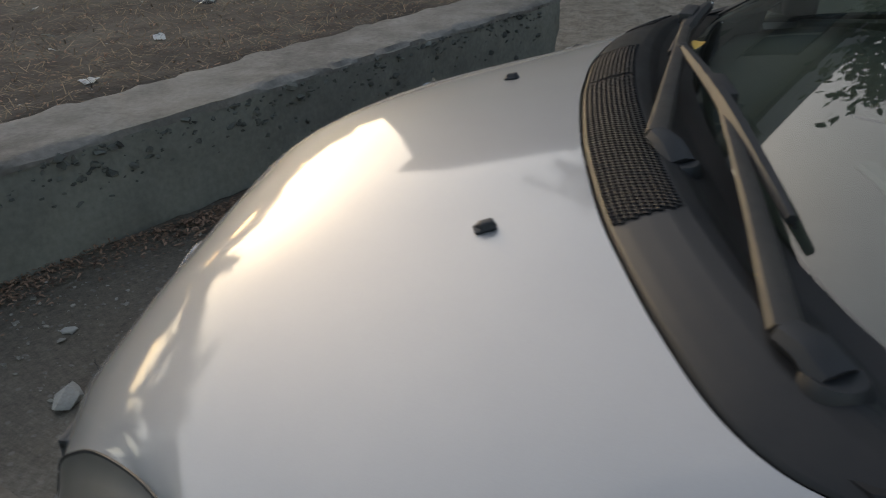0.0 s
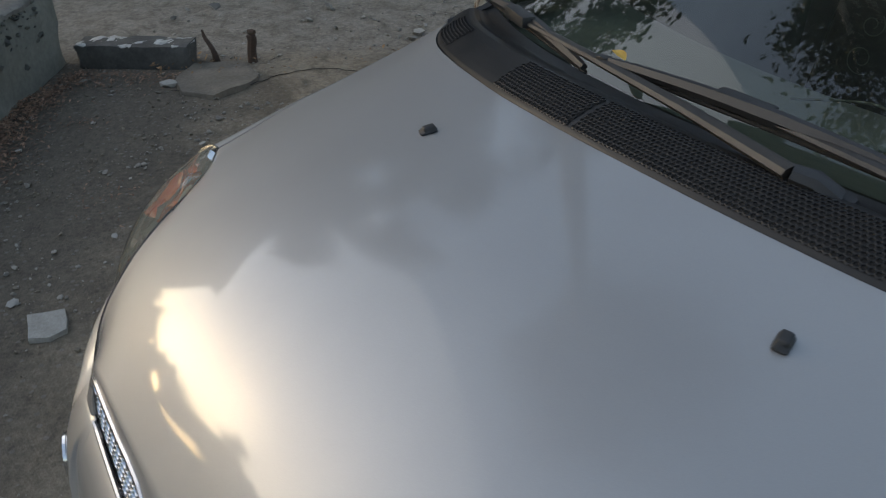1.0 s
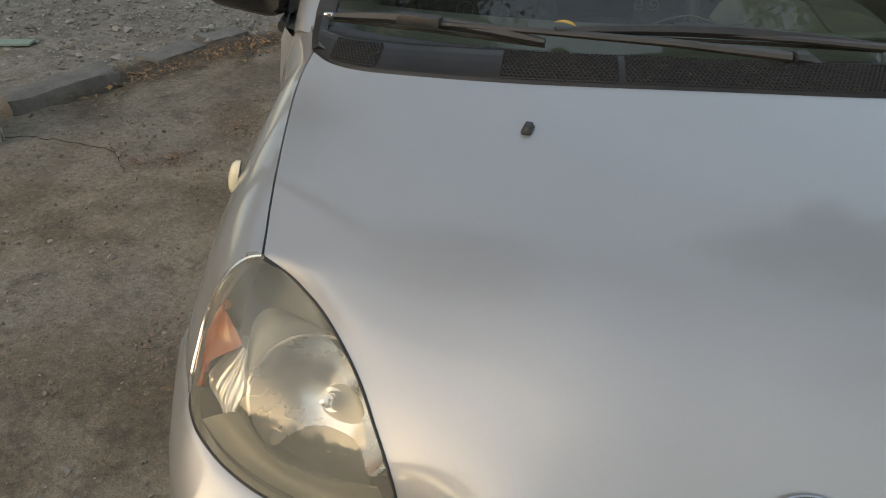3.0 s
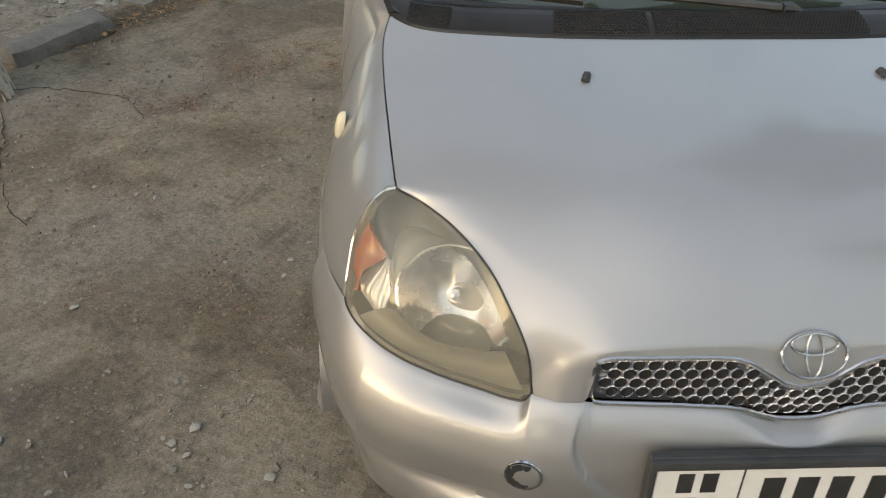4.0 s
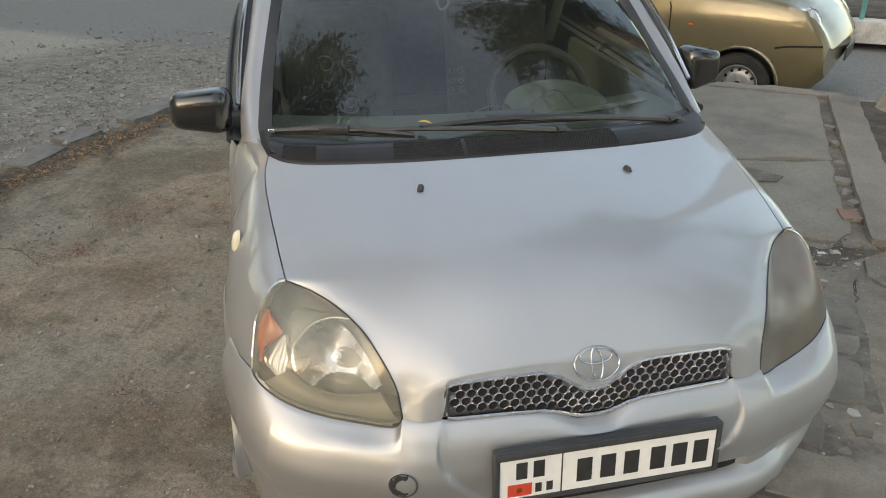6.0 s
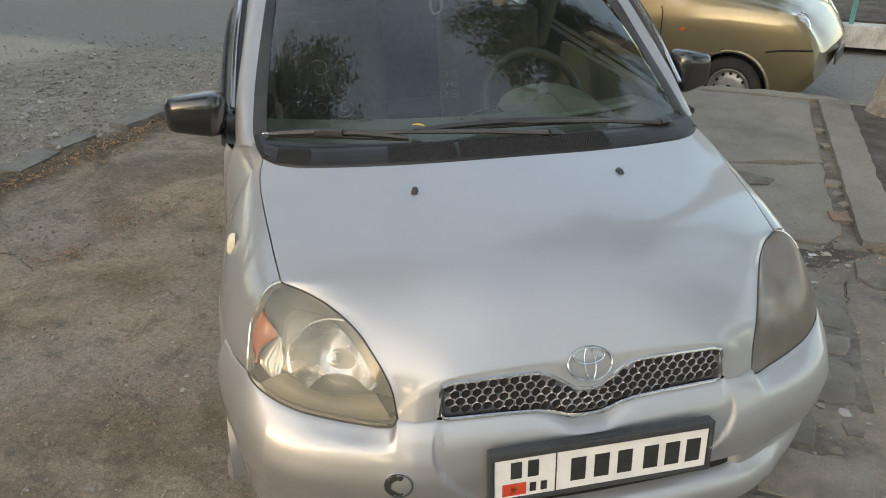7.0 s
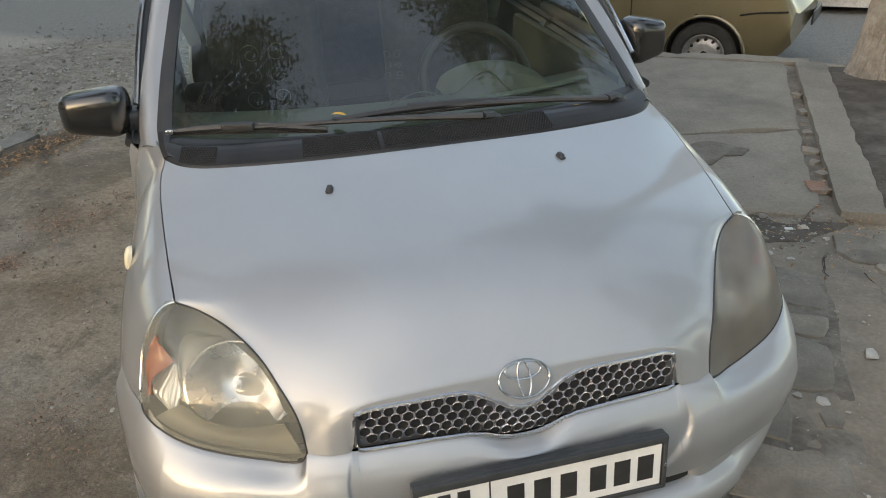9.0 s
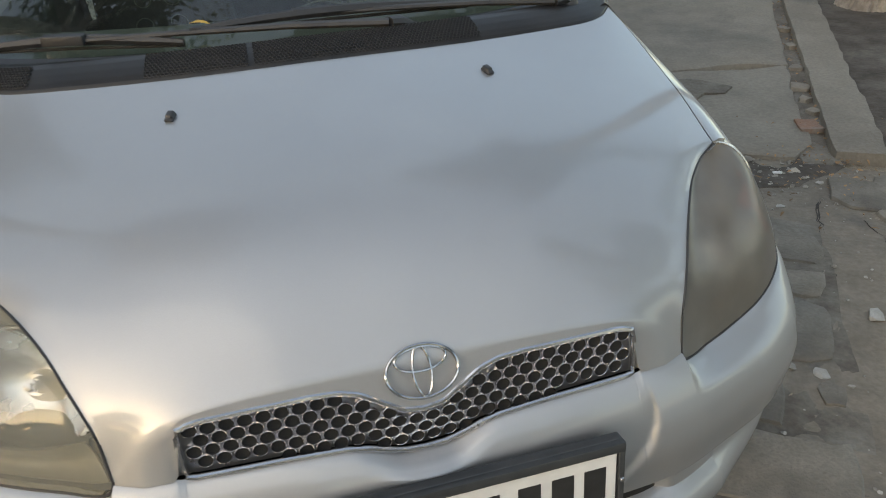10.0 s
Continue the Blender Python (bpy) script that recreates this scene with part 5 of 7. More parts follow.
# low concrete wall: rough face with pebbles, smoother cap, broken end
def rough_block(size, cell, amp, seed, chip=0.0):
    """A cast block about its base centre, with uneven faces and chipped edges."""
    sx, sy, sz = size
    bm = bmesh.new()
    bmesh.ops.create_cube(bm, size=1.0)
    bmesh.ops.scale(bm, vec=size, verts=bm.verts)
    bmesh.ops.translate(bm, vec=(0, 0, sz / 2), verts=bm.verts)
    for k, (ax, ln) in enumerate(((0, sx), (1, sy), (2, sz))):
        cuts = max(int(ln / cell) - 1, 1)
        lo = -ln / 2 if ax < 2 else 0
        for i in range(1, cuts + 1):
            co, no = [0, 0, 0], [0, 0, 0]
            co[ax], no[ax] = lo + ln * i / (cuts + 1), 1
            bmesh.ops.bisect_plane(bm, geom=bm.verts[:] + bm.edges[:] + bm.faces[:], plane_co=co, plane_no=no)
    for v in bm.verts:
        c = v.co.copy()
        near = sum(1 for d, h in ((abs(c.x), sx / 2), (abs(c.y), sy / 2)) if h - d < 1e-5) + (sz - c.z < 1e-5)
        w = noise.noise_vector(c * 6 + Vector((seed, 0, 0))) * amp + noise.noise_vector(c * 21 + Vector((0, seed, 0))) * amp * .5
        v.co += w
        if near >= 2 and chip:
            k = max(0, noise.noise(c * 7 + Vector((seed, seed, 0))) + .25) * chip
            v.co.z -= k * .8
            v.co.x -= math.copysign(k, c.x) * (sx / 2 - abs(c.x) < 1e-5)
            v.co.y -= math.copysign(k, c.y) * (sy / 2 - abs(c.y) < 1e-5)
    return mesh_from_bm("block", bm)


low_wall = thing("wall_low", site(-.5, -1.82, 0), "low concrete retaining wall with a crumbling pebbled face", "wall", kind="structure")
body_me = rough_block((6.08, .47, .385), .05, .010, 2.0, .02)
body_me.transform(SITE @ Matrix.Translation((-.56, -1.815, 0)))
WALL_FACE = material("pebbled_wall_face", (0.250, 0.252, 0.218), (0.178, 0.180, 0.156), 3, 0.95, bump=0.45, fine=45, third=(0.15, 0.15, 0.135), third_at=0.60)
part("wall_body", body_me, WALL_FACE, low_wall, "dark rough wall body with exposed gravel")
cap_me = rough_block((6.10, .475, .035), .04, .007, 5.0, .034)
cap_me.transform(SITE @ Matrix.Translation((-.56, -1.818, .375)))
part("wall_cap", cap_me, WALL_TOP, low_wall, "worn grey cement cap")


def pebble_mesh(seed, flat=.6):
    bm = bmesh.new()
    bmesh.ops.create_icosphere(bm, subdivisions=1, radius=1.0)
    for v in bm.verts:
        v.co += noise.noise_vector(v.co * 1.3 + Vector((seed * 3.1, seed, 0))) * .45
        v.co.z *= flat
    return bm


PEB = []
for k in range(6):
    bmp = pebble_mesh(k)
    bmp.verts.ensure_lookup_table()
    PEB.append((np.array([v.co[:] for v in bmp.verts]), [tuple(v.index for v in f.verts) for f in bmp.faces]))
    bmp.free()


def scatter(places, sizes, shapes, rng):
    """Many small pieces as one mesh: each place takes a random shape, turn and size."""
    verts, faces, n0 = [], [], 0
    for p, s in zip(places, sizes):
        v, f = shapes[rng.integers(len(shapes))]
        w = rng.uniform(0, 2 * math.pi)
        c, sn = math.cos(w), math.sin(w)
        sx, sy, sz = s * rng.uniform(.75, 1.3, 3)
        q = v * (sx, sy, sz)
        tilt_ = rng.uniform(-.35, .35)
        q = np.stack([q[:, 0] * c - q[:, 1] * sn, q[:, 0] * sn + q[:, 1] * c, q[:, 2] + q[:, 0] * tilt_], 1) + p
        verts.append(q)
        faces += [tuple(i + n0 for i in t) for t in f]
        n0 += len(v)
    return mesh_of("scatter", np.vstack(verts), faces, False)


rng = np.random.default_rng(4)
n = 620
pb = rng.uniform(-3.4, 2.2, n)
pz = np.clip(rng.beta(5, 1.3, n) * .395, .03, .378)
part("exposed_gravel", scatter(np.stack([pb, np.full(n, -1.583), pz], 1), np.exp(rng.normal(-4.55, .45, n)).clip(.004, .030), PEB, rng), per_island(material("wall_gravel", (0.15, 0.155, 0.14), (0.10, 0.104, 0.095), 20, .9, bump=.3), (.5, .5, .5), (1.5, 1.5, 1.45)), low_wall).matrix_basis = SITE
tagged(bpy.data.objects["exposed_gravel"], kind="stuff")

# soil bed held by the wall
sv, sf = [], []
sb, sa = np.linspace(-3.45, 7.0, 130), np.r_[np.linspace(-2.03, -5.0, 60), np.linspace(-5.3, -14, 16)]
for a in sa:
    for b in sb:
        sv.append((b, a, .375 + waver(b, a, 2.1, .03, 2) + waver(b, a, 9, .014, 4) + waver(b, a, 25, .008, 6) - .03 * float(step(-2.2, -2.02, a))))
for j in range(len(sa) - 1):
    for i in range(len(sb) - 1):
        k = j * len(sb) + i
        sf.append((k, k + len(sb), k + len(sb) + 1, k + 1))
edge0 = len(sv)
for j in range(len(sa)):
    sv.append((sb[0], sa[j], -.05))
for j in range(len(sa) - 1):
    sf.append((j * len(sb), edge0 + j, edge0 + j + 1, (j + 1) * len(sb)))
solid("soil_bed", mesh_of("soil_bed", sv, sf), SOIL, "dark planting soil with straw and litter behind the wall", "soil", kind="structure", at=SITE)


def leaf_shapes(rng, n=8):
    out = []
    for _ in range(n):
        l, w = rng.uniform(.8, 1.4), rng.uniform(.25, .5)
        cz = rng.uniform(-.35, .35)
        pts = np.array([(-l / 2, 0, cz * .4), (-l * .15, w / 2, rng.uniform(0, .25)), (-l * .15, -w / 2, rng.uniform(0, .25)), (l * .2, w * .45, rng.uniform(-.1, .25)), (l * .2, -w * .45, rng.uniform(-.1, .25)), (l / 2, 0, cz)])
        out.append((pts, [(0, 2, 1), (1, 2, 4, 3), (3, 4, 5)]))
    return out


LSH = leaf_shapes(np.random.default_rng(8))
rng = np.random.default_rng(11)
n = 10500
lb = rng.uniform(-3.45, .9, n)
la = -1.56 + np.abs(rng.normal(0, .10, n)) + .05 * np.sin(lb * 5)
lb[:700], la[:700] = -3.42 + np.abs(rng.normal(0, .10, 700)), rng.uniform(-1.5, -.93, 700)
keep = rng.uniform(size=n) < np.clip(.35 + .6 * np.sin(lb * 2.1 + 1) ** 2, 0, 1)
lb, la = lb[keep], la[keep]
solid("fallen_leaves", scatter(np.stack([lb, la, rng.uniform(.004, .022, len(lb))], 1), rng.uniform(.012, .027, len(lb)), LSH, rng), LEAVES_DRY, "brown dry leaves drifted along the foot of the wall", "leaves", kind="stuff", at=SITE)
n = 4200
la = rng.uniform(-1.1, 6.0, n)
lb = -3.60 + rng.normal(0, .10, n) - .06 * np.sin(la * 2)
keep = rng.uniform(size=n) < np.interp(la, [-1.1, -.8, -.5, .9, 1.5, 3.2, 5, 6], [.4, .2, .03, .10, .8, 1, .8, .5])
la, lb = la[keep], lb[keep]
solid("fallen_leaves", scatter(np.stack([lb, la, ground_z(lb, la) + rng.uniform(.012, .04, len(lb))], 1), rng.uniform(.016, .038, len(lb)), LSH, rng), LEAVES_ORANGE, "orange dry leaves along the broken kerb", "leaves", kind="stuff", at=SITE)
n = 420
lb, la = rng.normal(.98, .22, n), rng.normal(2.42, .22, n)
lb[200:], la[200:] = rng.normal(1.0, .05, 220), rng.uniform(2.4, 5.2, 220)
solid("fallen_leaves", scatter(np.stack([lb, la, rng.uniform(.004, .03, n)], 1), rng.uniform(.010, .026, n), LSH, rng), LEAVES_ORANGE, "dry leaves and crumbs in the pavement joint", "leaves", kind="stuff", at=SITE)

# loose grit and stones on the yard and the gravel road
rng = np.random.default_rng(21)
n = 15000
gb, ga = rng.uniform(-3.75, 1.6, n), rng.uniform(-1.5, 3.4, n)
clump = np.array([noise.noise(Vector((b * 2.3, a * 2.3, 4.0))) for b, a in zip(gb, ga)])
dens = np.where(ga < -.1, .8, np.where(ga < .5, .42, .16)) * np.clip(.45 + 1.9 * clump, .06, 1)
keep = rng.uniform(size=n) < dens
gb, ga = gb[keep], ga[keep]
sz = np.exp(rng.normal(-5.75, .62, len(gb)))
big = rng.uniform(size=len(gb)) < np.where((ga < -.35) & (gb < -.9), .13, .012)
sz[big] = np.exp(rng.normal(-4.75, .32, big.sum()))
solid("grit", scatter(np.stack([gb, ga, ground_z(gb, ga) + sz * .15], 1), np.clip(sz, .0016, .024), PEB, rng), STONE, "loose grit and small stones on the yard", "gravel", kind="stuff", at=SITE)
n = 14000
gb, ga = -3.80 - np.abs(rng.normal(0, 1.7, n)), rng.uniform(-1.4, 7.2, n)
keep = rng.uniform(size=n) < np.interp(ga, [-.6, .2, 1.4], [.07, .25, 1])
gb, ga = gb[keep], ga[keep]
n = len(gb)
sz = np.exp(rng.normal(-5.1, .58, n))
solid("gravel", scatter(np.stack([gb, ga, ground_z(gb, ga) + sz * .2], 1), np.clip(sz, .004, .04), PEB, rng), STONE, "grey gravel of the unmade road", "gravel", kind="stuff", at=SITE)

# straw and litter on the soil
def straws(n, box, z, length, rng):
    verts, faces = [], []
    for k in range(n):
        b, a = rng.uniform(box[0], box[1]), rng.uniform(box[2], box[3])
        w, l, up = rng.uniform(0, 2 * math.pi), rng.uniform(*length), rng.uniform(-.02, .05)
        d = np.array((math.cos(w), math.sin(w), up / l * .8))
        s_ = np.array((-d[1], d[0], 0)) * .0022
        p = np.array((b, a, z + rng.uniform(0, .02)))
        q0 = len(verts)
        m_ = p + d * l * .5 + (rng.normal(0, .012), rng.normal(0, .012), rng.uniform(0, .015))
        e = p + d * l
        verts += [p - s_, p + s_, m_ - s_, m_ + s_, e]
        faces += [(q0, q0 + 1, q0 + 3, q0 + 2), (q0 + 2, q0 + 3, q0 + 4)]
    return mesh_of("straw", verts, faces, False)


solid("dry_grass", straws(5200, (-3.4, 1.8, -4.6, -2.06), .385, (.04, .17), np.random.default_rng(3)), STRAW, "flattened dry grass and stalks on the soil", "dry grass", kind="stuff", at=SITE)
rng = np.random.default_rng(31)
n = 3200
solid("fallen_leaves", scatter(np.stack([rng.uniform(-3.4, 2.5, n), -2.06 - np.abs(rng.normal(0, .9, n)), rng.uniform(.385, .42, n)], 1), rng.uniform(.012, .03, n), LSH, rng), LEAVES_DRY, "brown leaf scraps among the dry grass", "leaves", kind="stuff", at=SITE)

for k, (x, y, l, w, rz) in enumerate(((-2.83, -1.52, .10, .06, 30), (-2.04, -1.46, .08, .05, -20), (-3.48, -2.67, .07, .04, 10), (-2.84, -2.17, .07, .035, 70), (-3.1, -2.75, .05, .03, 45), (-2.55, -1.95, .05, .02, 120))):
    bm = bmesh.new()
    bmesh.ops.create_grid(bm, x_segments=6, y_segments=5, size=.5)
    for v in bm.verts:
        v.co.x *= l
        v.co.y *= w
        v.co.z = .012 + noise.noise(v.co * 25 + Vector((k * 3, 0, 0))) * .018 + abs(v.co.x) * .15
    ext = bmesh.ops.solidify(bm, geom=bm.faces[:], thickness=.0012)
    solid("paper_scrap", bm, LITTER, "crumpled white paper scrap lying on the soil", "litter", group="litter on the soil", at=pose(x, y, .385, 0, 0, rz))
rng = np.random.default_rng(55)
n = 240
cb, ca = rng.uniform(-3.4, 2.0, n), -2.1 - rng.uniform(0, 2.4, n)
solid("litter_crumbs", scatter(np.stack([cb, ca, np.full(n, .40)], 1), np.exp(rng.normal(-4.9, .5, n)).clip(.003, .02), LSH, rng), LITTER, "pale scraps of paper and shell trodden into the soil", "litter", kind="stuff", at=SITE)
bot = lathe([(.0001, 0), (.028, .002), (.033, .01), (.033, .05), (.030, .06), (.033, .07), (.033, .12), (.028, .15), (.014, .175), (.012, .19), (.013, .2), (.0001, .2)], 24)
bottle = solid("plastic_bottle", bot, glass_material("clear_bottle", (.85, .86, .86), .30, (.7, .7, .7), .15), "crushed clear plastic bottle lying on the soil", "bottle", at=Matrix.Translation((-3.70, -1.70, .425)) @ Matrix.Rotation(radians(60), 4, "Z") @ Matrix.Rotation(radians(88), 4, "Y") @ Matrix.Diagonal((.75, 1.1, 1, 1)))

EARTHY = material("dusty_concrete", (0.236, 0.206, 0.164), (0.181, 0.155, 0.121), 8, 0.94, bump=0.6, fine=60, third=(0.14, 0.125, 0.105), third_at=0.58)
# block, stumps, broken concrete by the kerb
blk = rough_block((.60, .17, .125), .03, .008, 9.0, .02)
BLOCK_AT = SITE @ Matrix.Translation((-3.59, -1.20, -.005)) @ Matrix.Rotation(radians(88), 4, "Z")
blk.transform(BLOCK_AT)
kerb_block = thing("kerb_block", BLOCK_AT.translation, "dark concrete kerb block with flaking white paint on top", "kerb block")
part("block_body", blk, material("block_concrete", (.13, .128, .12), (.075, .073, .068), 7, .92, bump=.5, fine=60, third=(.30, .30, .28), third_at=.66), kerb_block)
flakes = []
rng = np.random.default_rng(14)
for k in range(34):
    fb = rough_block((rng.uniform(.05, .12), rng.uniform(.03, .07), .006), .02, .004, k * 1.7, .01)
    fb.transform(BLOCK_AT @ Matrix.Translation((rng.uniform(-.26, .26), rng.uniform(-.055, .055), .119)) @ Matrix.Rotation(rng.uniform(0, 3), 4, "Z"))
    flakes.append(fb)
part("paint_flakes", join(flakes), material("old_white_paint", (.60, .60, .58), (.44, .44, .42), 20, .85, bump=.4, fine=90), kerb_block, "flaking white limewash")
for (b, a, pts, r) in ((-3.60, -.79, [(0, 0, -.02), (.01, .0, .04), (.0, -.02, .09), (-.02, -.05, .13), (-.025, -.06, .17)], [.022, .018, .013, .011, .006]),
                       (-3.62, -.60, [(0, 0, -.02), (0, .0, .06), (.005, .01, .12), (.0, .0, .155), (.02, .03, .165)], [.028, .025, .024, .026, .012])):
    st = sweep(curve(pts, 14), np.interp(np.linspace(0, 1, 14), np.linspace(0, 1, 5), r), 8)
    solid("iron_stump", st, RUST, "short bent rusty iron stump in the ground", "stump", group="iron stumps", at=SITE @ Matrix.Translation((b, a, 0)))


def flat_slab(outline, z0, z1, seed=0, rough=.004):
    """A broken slab from an outline in site places: uneven top, sloped broken sides."""
    pts = []
    m_ = len(outline)
    for i in range(m_):
        p, q = np.array(outline[i]), np.array(outline[(i + 1) % m_])
        k = max(int(np.linalg.norm(q - p) / .05), 2)
        for t in np.linspace(0, 1, k, endpoint=False):
            r = p * (1 - t) + q * t
            pts.append(r + np.array((waver(r[0], r[1], 8, .018, seed), waver(r[0], r[1], 8, .018, seed + 5))))
    pts = np.array(pts)
    c = pts.mean(0)
    k = len(pts)
    rings = [(1.012, z0 - .02), (1.0, z1 - .006), (.985, z1), (.8, z1), (.5, z1), (.2, z1)]
    verts, faces = [], []
    for sc, z in rings:
        for p in pts:
            q = c + (p - c) * sc
            verts.append((q[0], q[1], z + (waver(q[0], q[1], 6, rough, seed) if z == z1 else 0)))
    for r in range(len(rings) - 1):
        for i in range(k):
            j = (i + 1) % k
            faces.append((r * k + i, r * k + j, (r + 1) * k + j, (r + 1) * k + i))
    faces.append(tuple((len(rings) - 1) * k + i for i in range(k)))
    return mesh_of("slab", verts, faces)


def site_pts(*xy):
    return [local(*p) for p in xy]


solid("concrete_piece", flat_slab(site_pts((-3.49, 1.11), (-3.30, .95), (-3.12, .93), (-2.98, 1.04), (-3.02, 1.2), (-3.14, 1.34), (-3.4, 1.36)), -.01, .017, 2, .012), EARTHY, "broken piece of concrete sunk in the ground", "concrete piece", at=SITE)
solid("flat_stone", flat_slab(site_pts((-1.50, -.062), (-1.472, -.01), (-1.486, .047), (-1.60, .062), (-1.622, -.038)), -.005, .013, 4), PALE_STONE, "flat pale stone slab lying on the yard", "stone", group="loose stones", at=SITE)
for k, (x, y, s) in enumerate(((-.447, -.70, .042), (-1.66, -.16, .022), (-.52, -.50, .016), (-1.72, -.06, .018), (-1.68, .96, .012), (-3.28, .92, .04), (-.75, -.88, .02), (-.3, -.9, .02), (1.55, .62, .028), (1.22, .45, .022), (-1.1, -.65, .016), (-1.95, .3, .014), (-.9, -.35, .012), (1.66, 1.38, .02), (1.72, 1.30, .015))):
    bmp = pebble_mesh(k + 20, .5)
    bmesh.ops.scale(bmp, vec=(s * 1.4, s, s), verts=bmp.verts)
    solid("stone", bmp, PALE_STONE, "loose pale stone lying on the ground", "stone", group="loose stones", at=pose(x, y, s * .2, 0, 0, k * 50))
solid("stick", sweep(curve([(-.50, -.66, .006), (-.46, -.63, .009), (-.43, -.60, .007)], 8), .0035, 6), RUST, "short dark stick on the ground", "stick")
solid("stick", sweep(curve([(-1.35, -.52, .006), (-1.28, -.45, .012), (-1.16, -.40, .006)], 8), .0025, 6), RUST, "thin dry twig on the ground", "stick")
bd = rough_block((.34, .10, .012), .05, .003, 3.0)
solid("green_board", bd, material("faded_green", (.22, .33, .27), (.3, .36, .3), 14, .8), "faded green board lying on the gravel", "board", at=SITE @ Matrix.Translation((-4.70, 1.52, .01)) @ Matrix.Rotation(radians(40), 4, "Z"))

# kerb pieces along the road
KERB_GREY = material("kerb_grey", (0.215, 0.208, 0.19), (0.15, 0.145, 0.13), 7, 0.93, bump=0.6, fine=60, third=(0.11, 0.10, 0.088), third_at=0.58)
for (b, a, l, h, rz) in ((-3.66, 1.24, .60, .085, 88), (-3.79, 2.02, .40, .030, 96), (-3.84, 2.45, .30, .035, 84), (-3.82, 3.12, .50, .055, 86), (-3.80, 4.1, .5, .035, 93), (-3.78, 5.0, .5, .04, 89)):
    kb = rough_block((l, .19, h + .06), .04, .008, a * 3, .03)
    solid("kerb_stone", kb, KERB_GREY, "low broken concrete kerb stone half sunk in earth", "kerb stone", group="kerb stones", at=SITE @ Matrix.Translation((b, a, float(ground_z(b, a)) - .055)) @ Matrix.Rotation(radians(rz), 4, "Z"))

# cracks in the yard
def crack(points, width, name="crack"):
    p = np.array([local(*q) for q in points])
    p = curve(np.c_[p, np.zeros(len(p))], len(p) * 9)[:, :2]
    verts, faces = [], []
    for i, q in enumerate(p):
        d = p[min(i + 1, len(p) - 1)] - p[max(i - 1, 0)]
        d = np.array((-d[1], d[0])) / (np.linalg.norm(d) + 1e-9)
        j = np.array((waver(q[0], q[1], 22, .02, 3), waver(q[0], q[1], 22, .02, 8)))
        w = width * (.5 + .9 * abs(waver(q[0], q[1], 14, 1.0, 1)))
        for s in (-1, 0, 1):
            r = q + j + d * w * s
            z = float(ground_z(*r)) + waver(r[0], r[1], 1.1, .012) + waver(r[0], r[1], 5.0, .005, 3.1) + waver(r[0], r[1], 17, .0028, 7.7) + (.0015 if s else -.001)
            verts.append((*r, z))
    for i in range(len(p) - 1):
        faces += [(3 * i, 3 * i + 1, 3 * i + 4, 3 * i + 3), (3 * i + 1, 3 * i + 2, 3 * i + 5, 3 * i + 4)]
    solid(name, mesh_of(name, verts, faces, False), CRACK, "narrow dark crack in the yard surface", "crack", kind="structure", at=SITE)


crack([(-3.2, .9), (-3.06, 1.23), (-3.11, 1.46), (-3.08, 1.66), (-2.92, 1.83), (-2.77, 2.0), (-2.70, 2.24)], .005)
crack([(-2.56, 2.44), (-2.39, 2.18), (-2.24, 1.78), (-2.12, 1.54), (-2.0, 1.4)], .0022)
crack([(-2.48, 2.50), (-2.26, 2.50), (-1.95, 2.41), (-1.8, 2.2)], .002)
# swept-up spots of leaf crumbs and dirt on the open yard
rng = np.random.default_rng(61)
spots = ((-2.67, 1.54, .17, 420), (-2.58, 1.66, .09, 120), (-2.60, 1.9, .12, 110), (-2.64, 1.11, .085, 230), (-2.74, 1.0, .06, 80), (-2.34, 1.79, .05, 50), (-1.66, .30, .13, 110), (-1.5, .2, .10, 60), (-3.0, .95, .16, 60), (-1.95, -.05, .12, 50), (-2.78, -1.22, .07, 60), (-2.1, -.88, .16, 70))
pts = np.vstack([np.c_[rng.normal(b, r * .6, k), rng.normal(a, r * .6, k)] for b, a, r, k in spots])
solid("leaf_crumbs", scatter(np.c_[pts, ground_z(pts[:, 0], pts[:, 1]) + rng.uniform(.001, .010, len(pts))], rng.uniform(.006, .020, len(pts)), LSH, rng), LEAVES_DRY, "brown leaf crumbs and dirt gathered in hollows of the yard", "leaves", kind="stuff", at=SITE)
crack([(-.62, -.72), (-.42, -.55), (-.2, -.35)], .002)
# small lumps of trodden earth in loose clusters
rng = np.random.default_rng(77)
CLOD = per_island(material("earth_clods", (.25, .220, .175), (.195, .170, .132), 30, .96, bump=.4), (.72, .72, .72), (1.3, 1.28, 1.25))
heaps = np.c_[rng.uniform(-3.3, -.7, 95), rng.uniform(-1.35, 2.3, 95), rng.uniform(.04, .17, 95)]
pts = np.vstack([np.c_[rng.normal(b, r, 26), rng.normal(a, r, 26)] for b, a, r in heaps])
sz = np.clip(rng.lognormal(-5.5, .42, len(pts)), .002, .010)
solid("earth_clods", scatter(np.c_[pts, ground_z(pts[:, 0], pts[:, 1]) + sz * .1], sz, PEB, rng), CLOD, "small lumps of dry earth on the yard", "soil", kind="stuff", at=SITE)

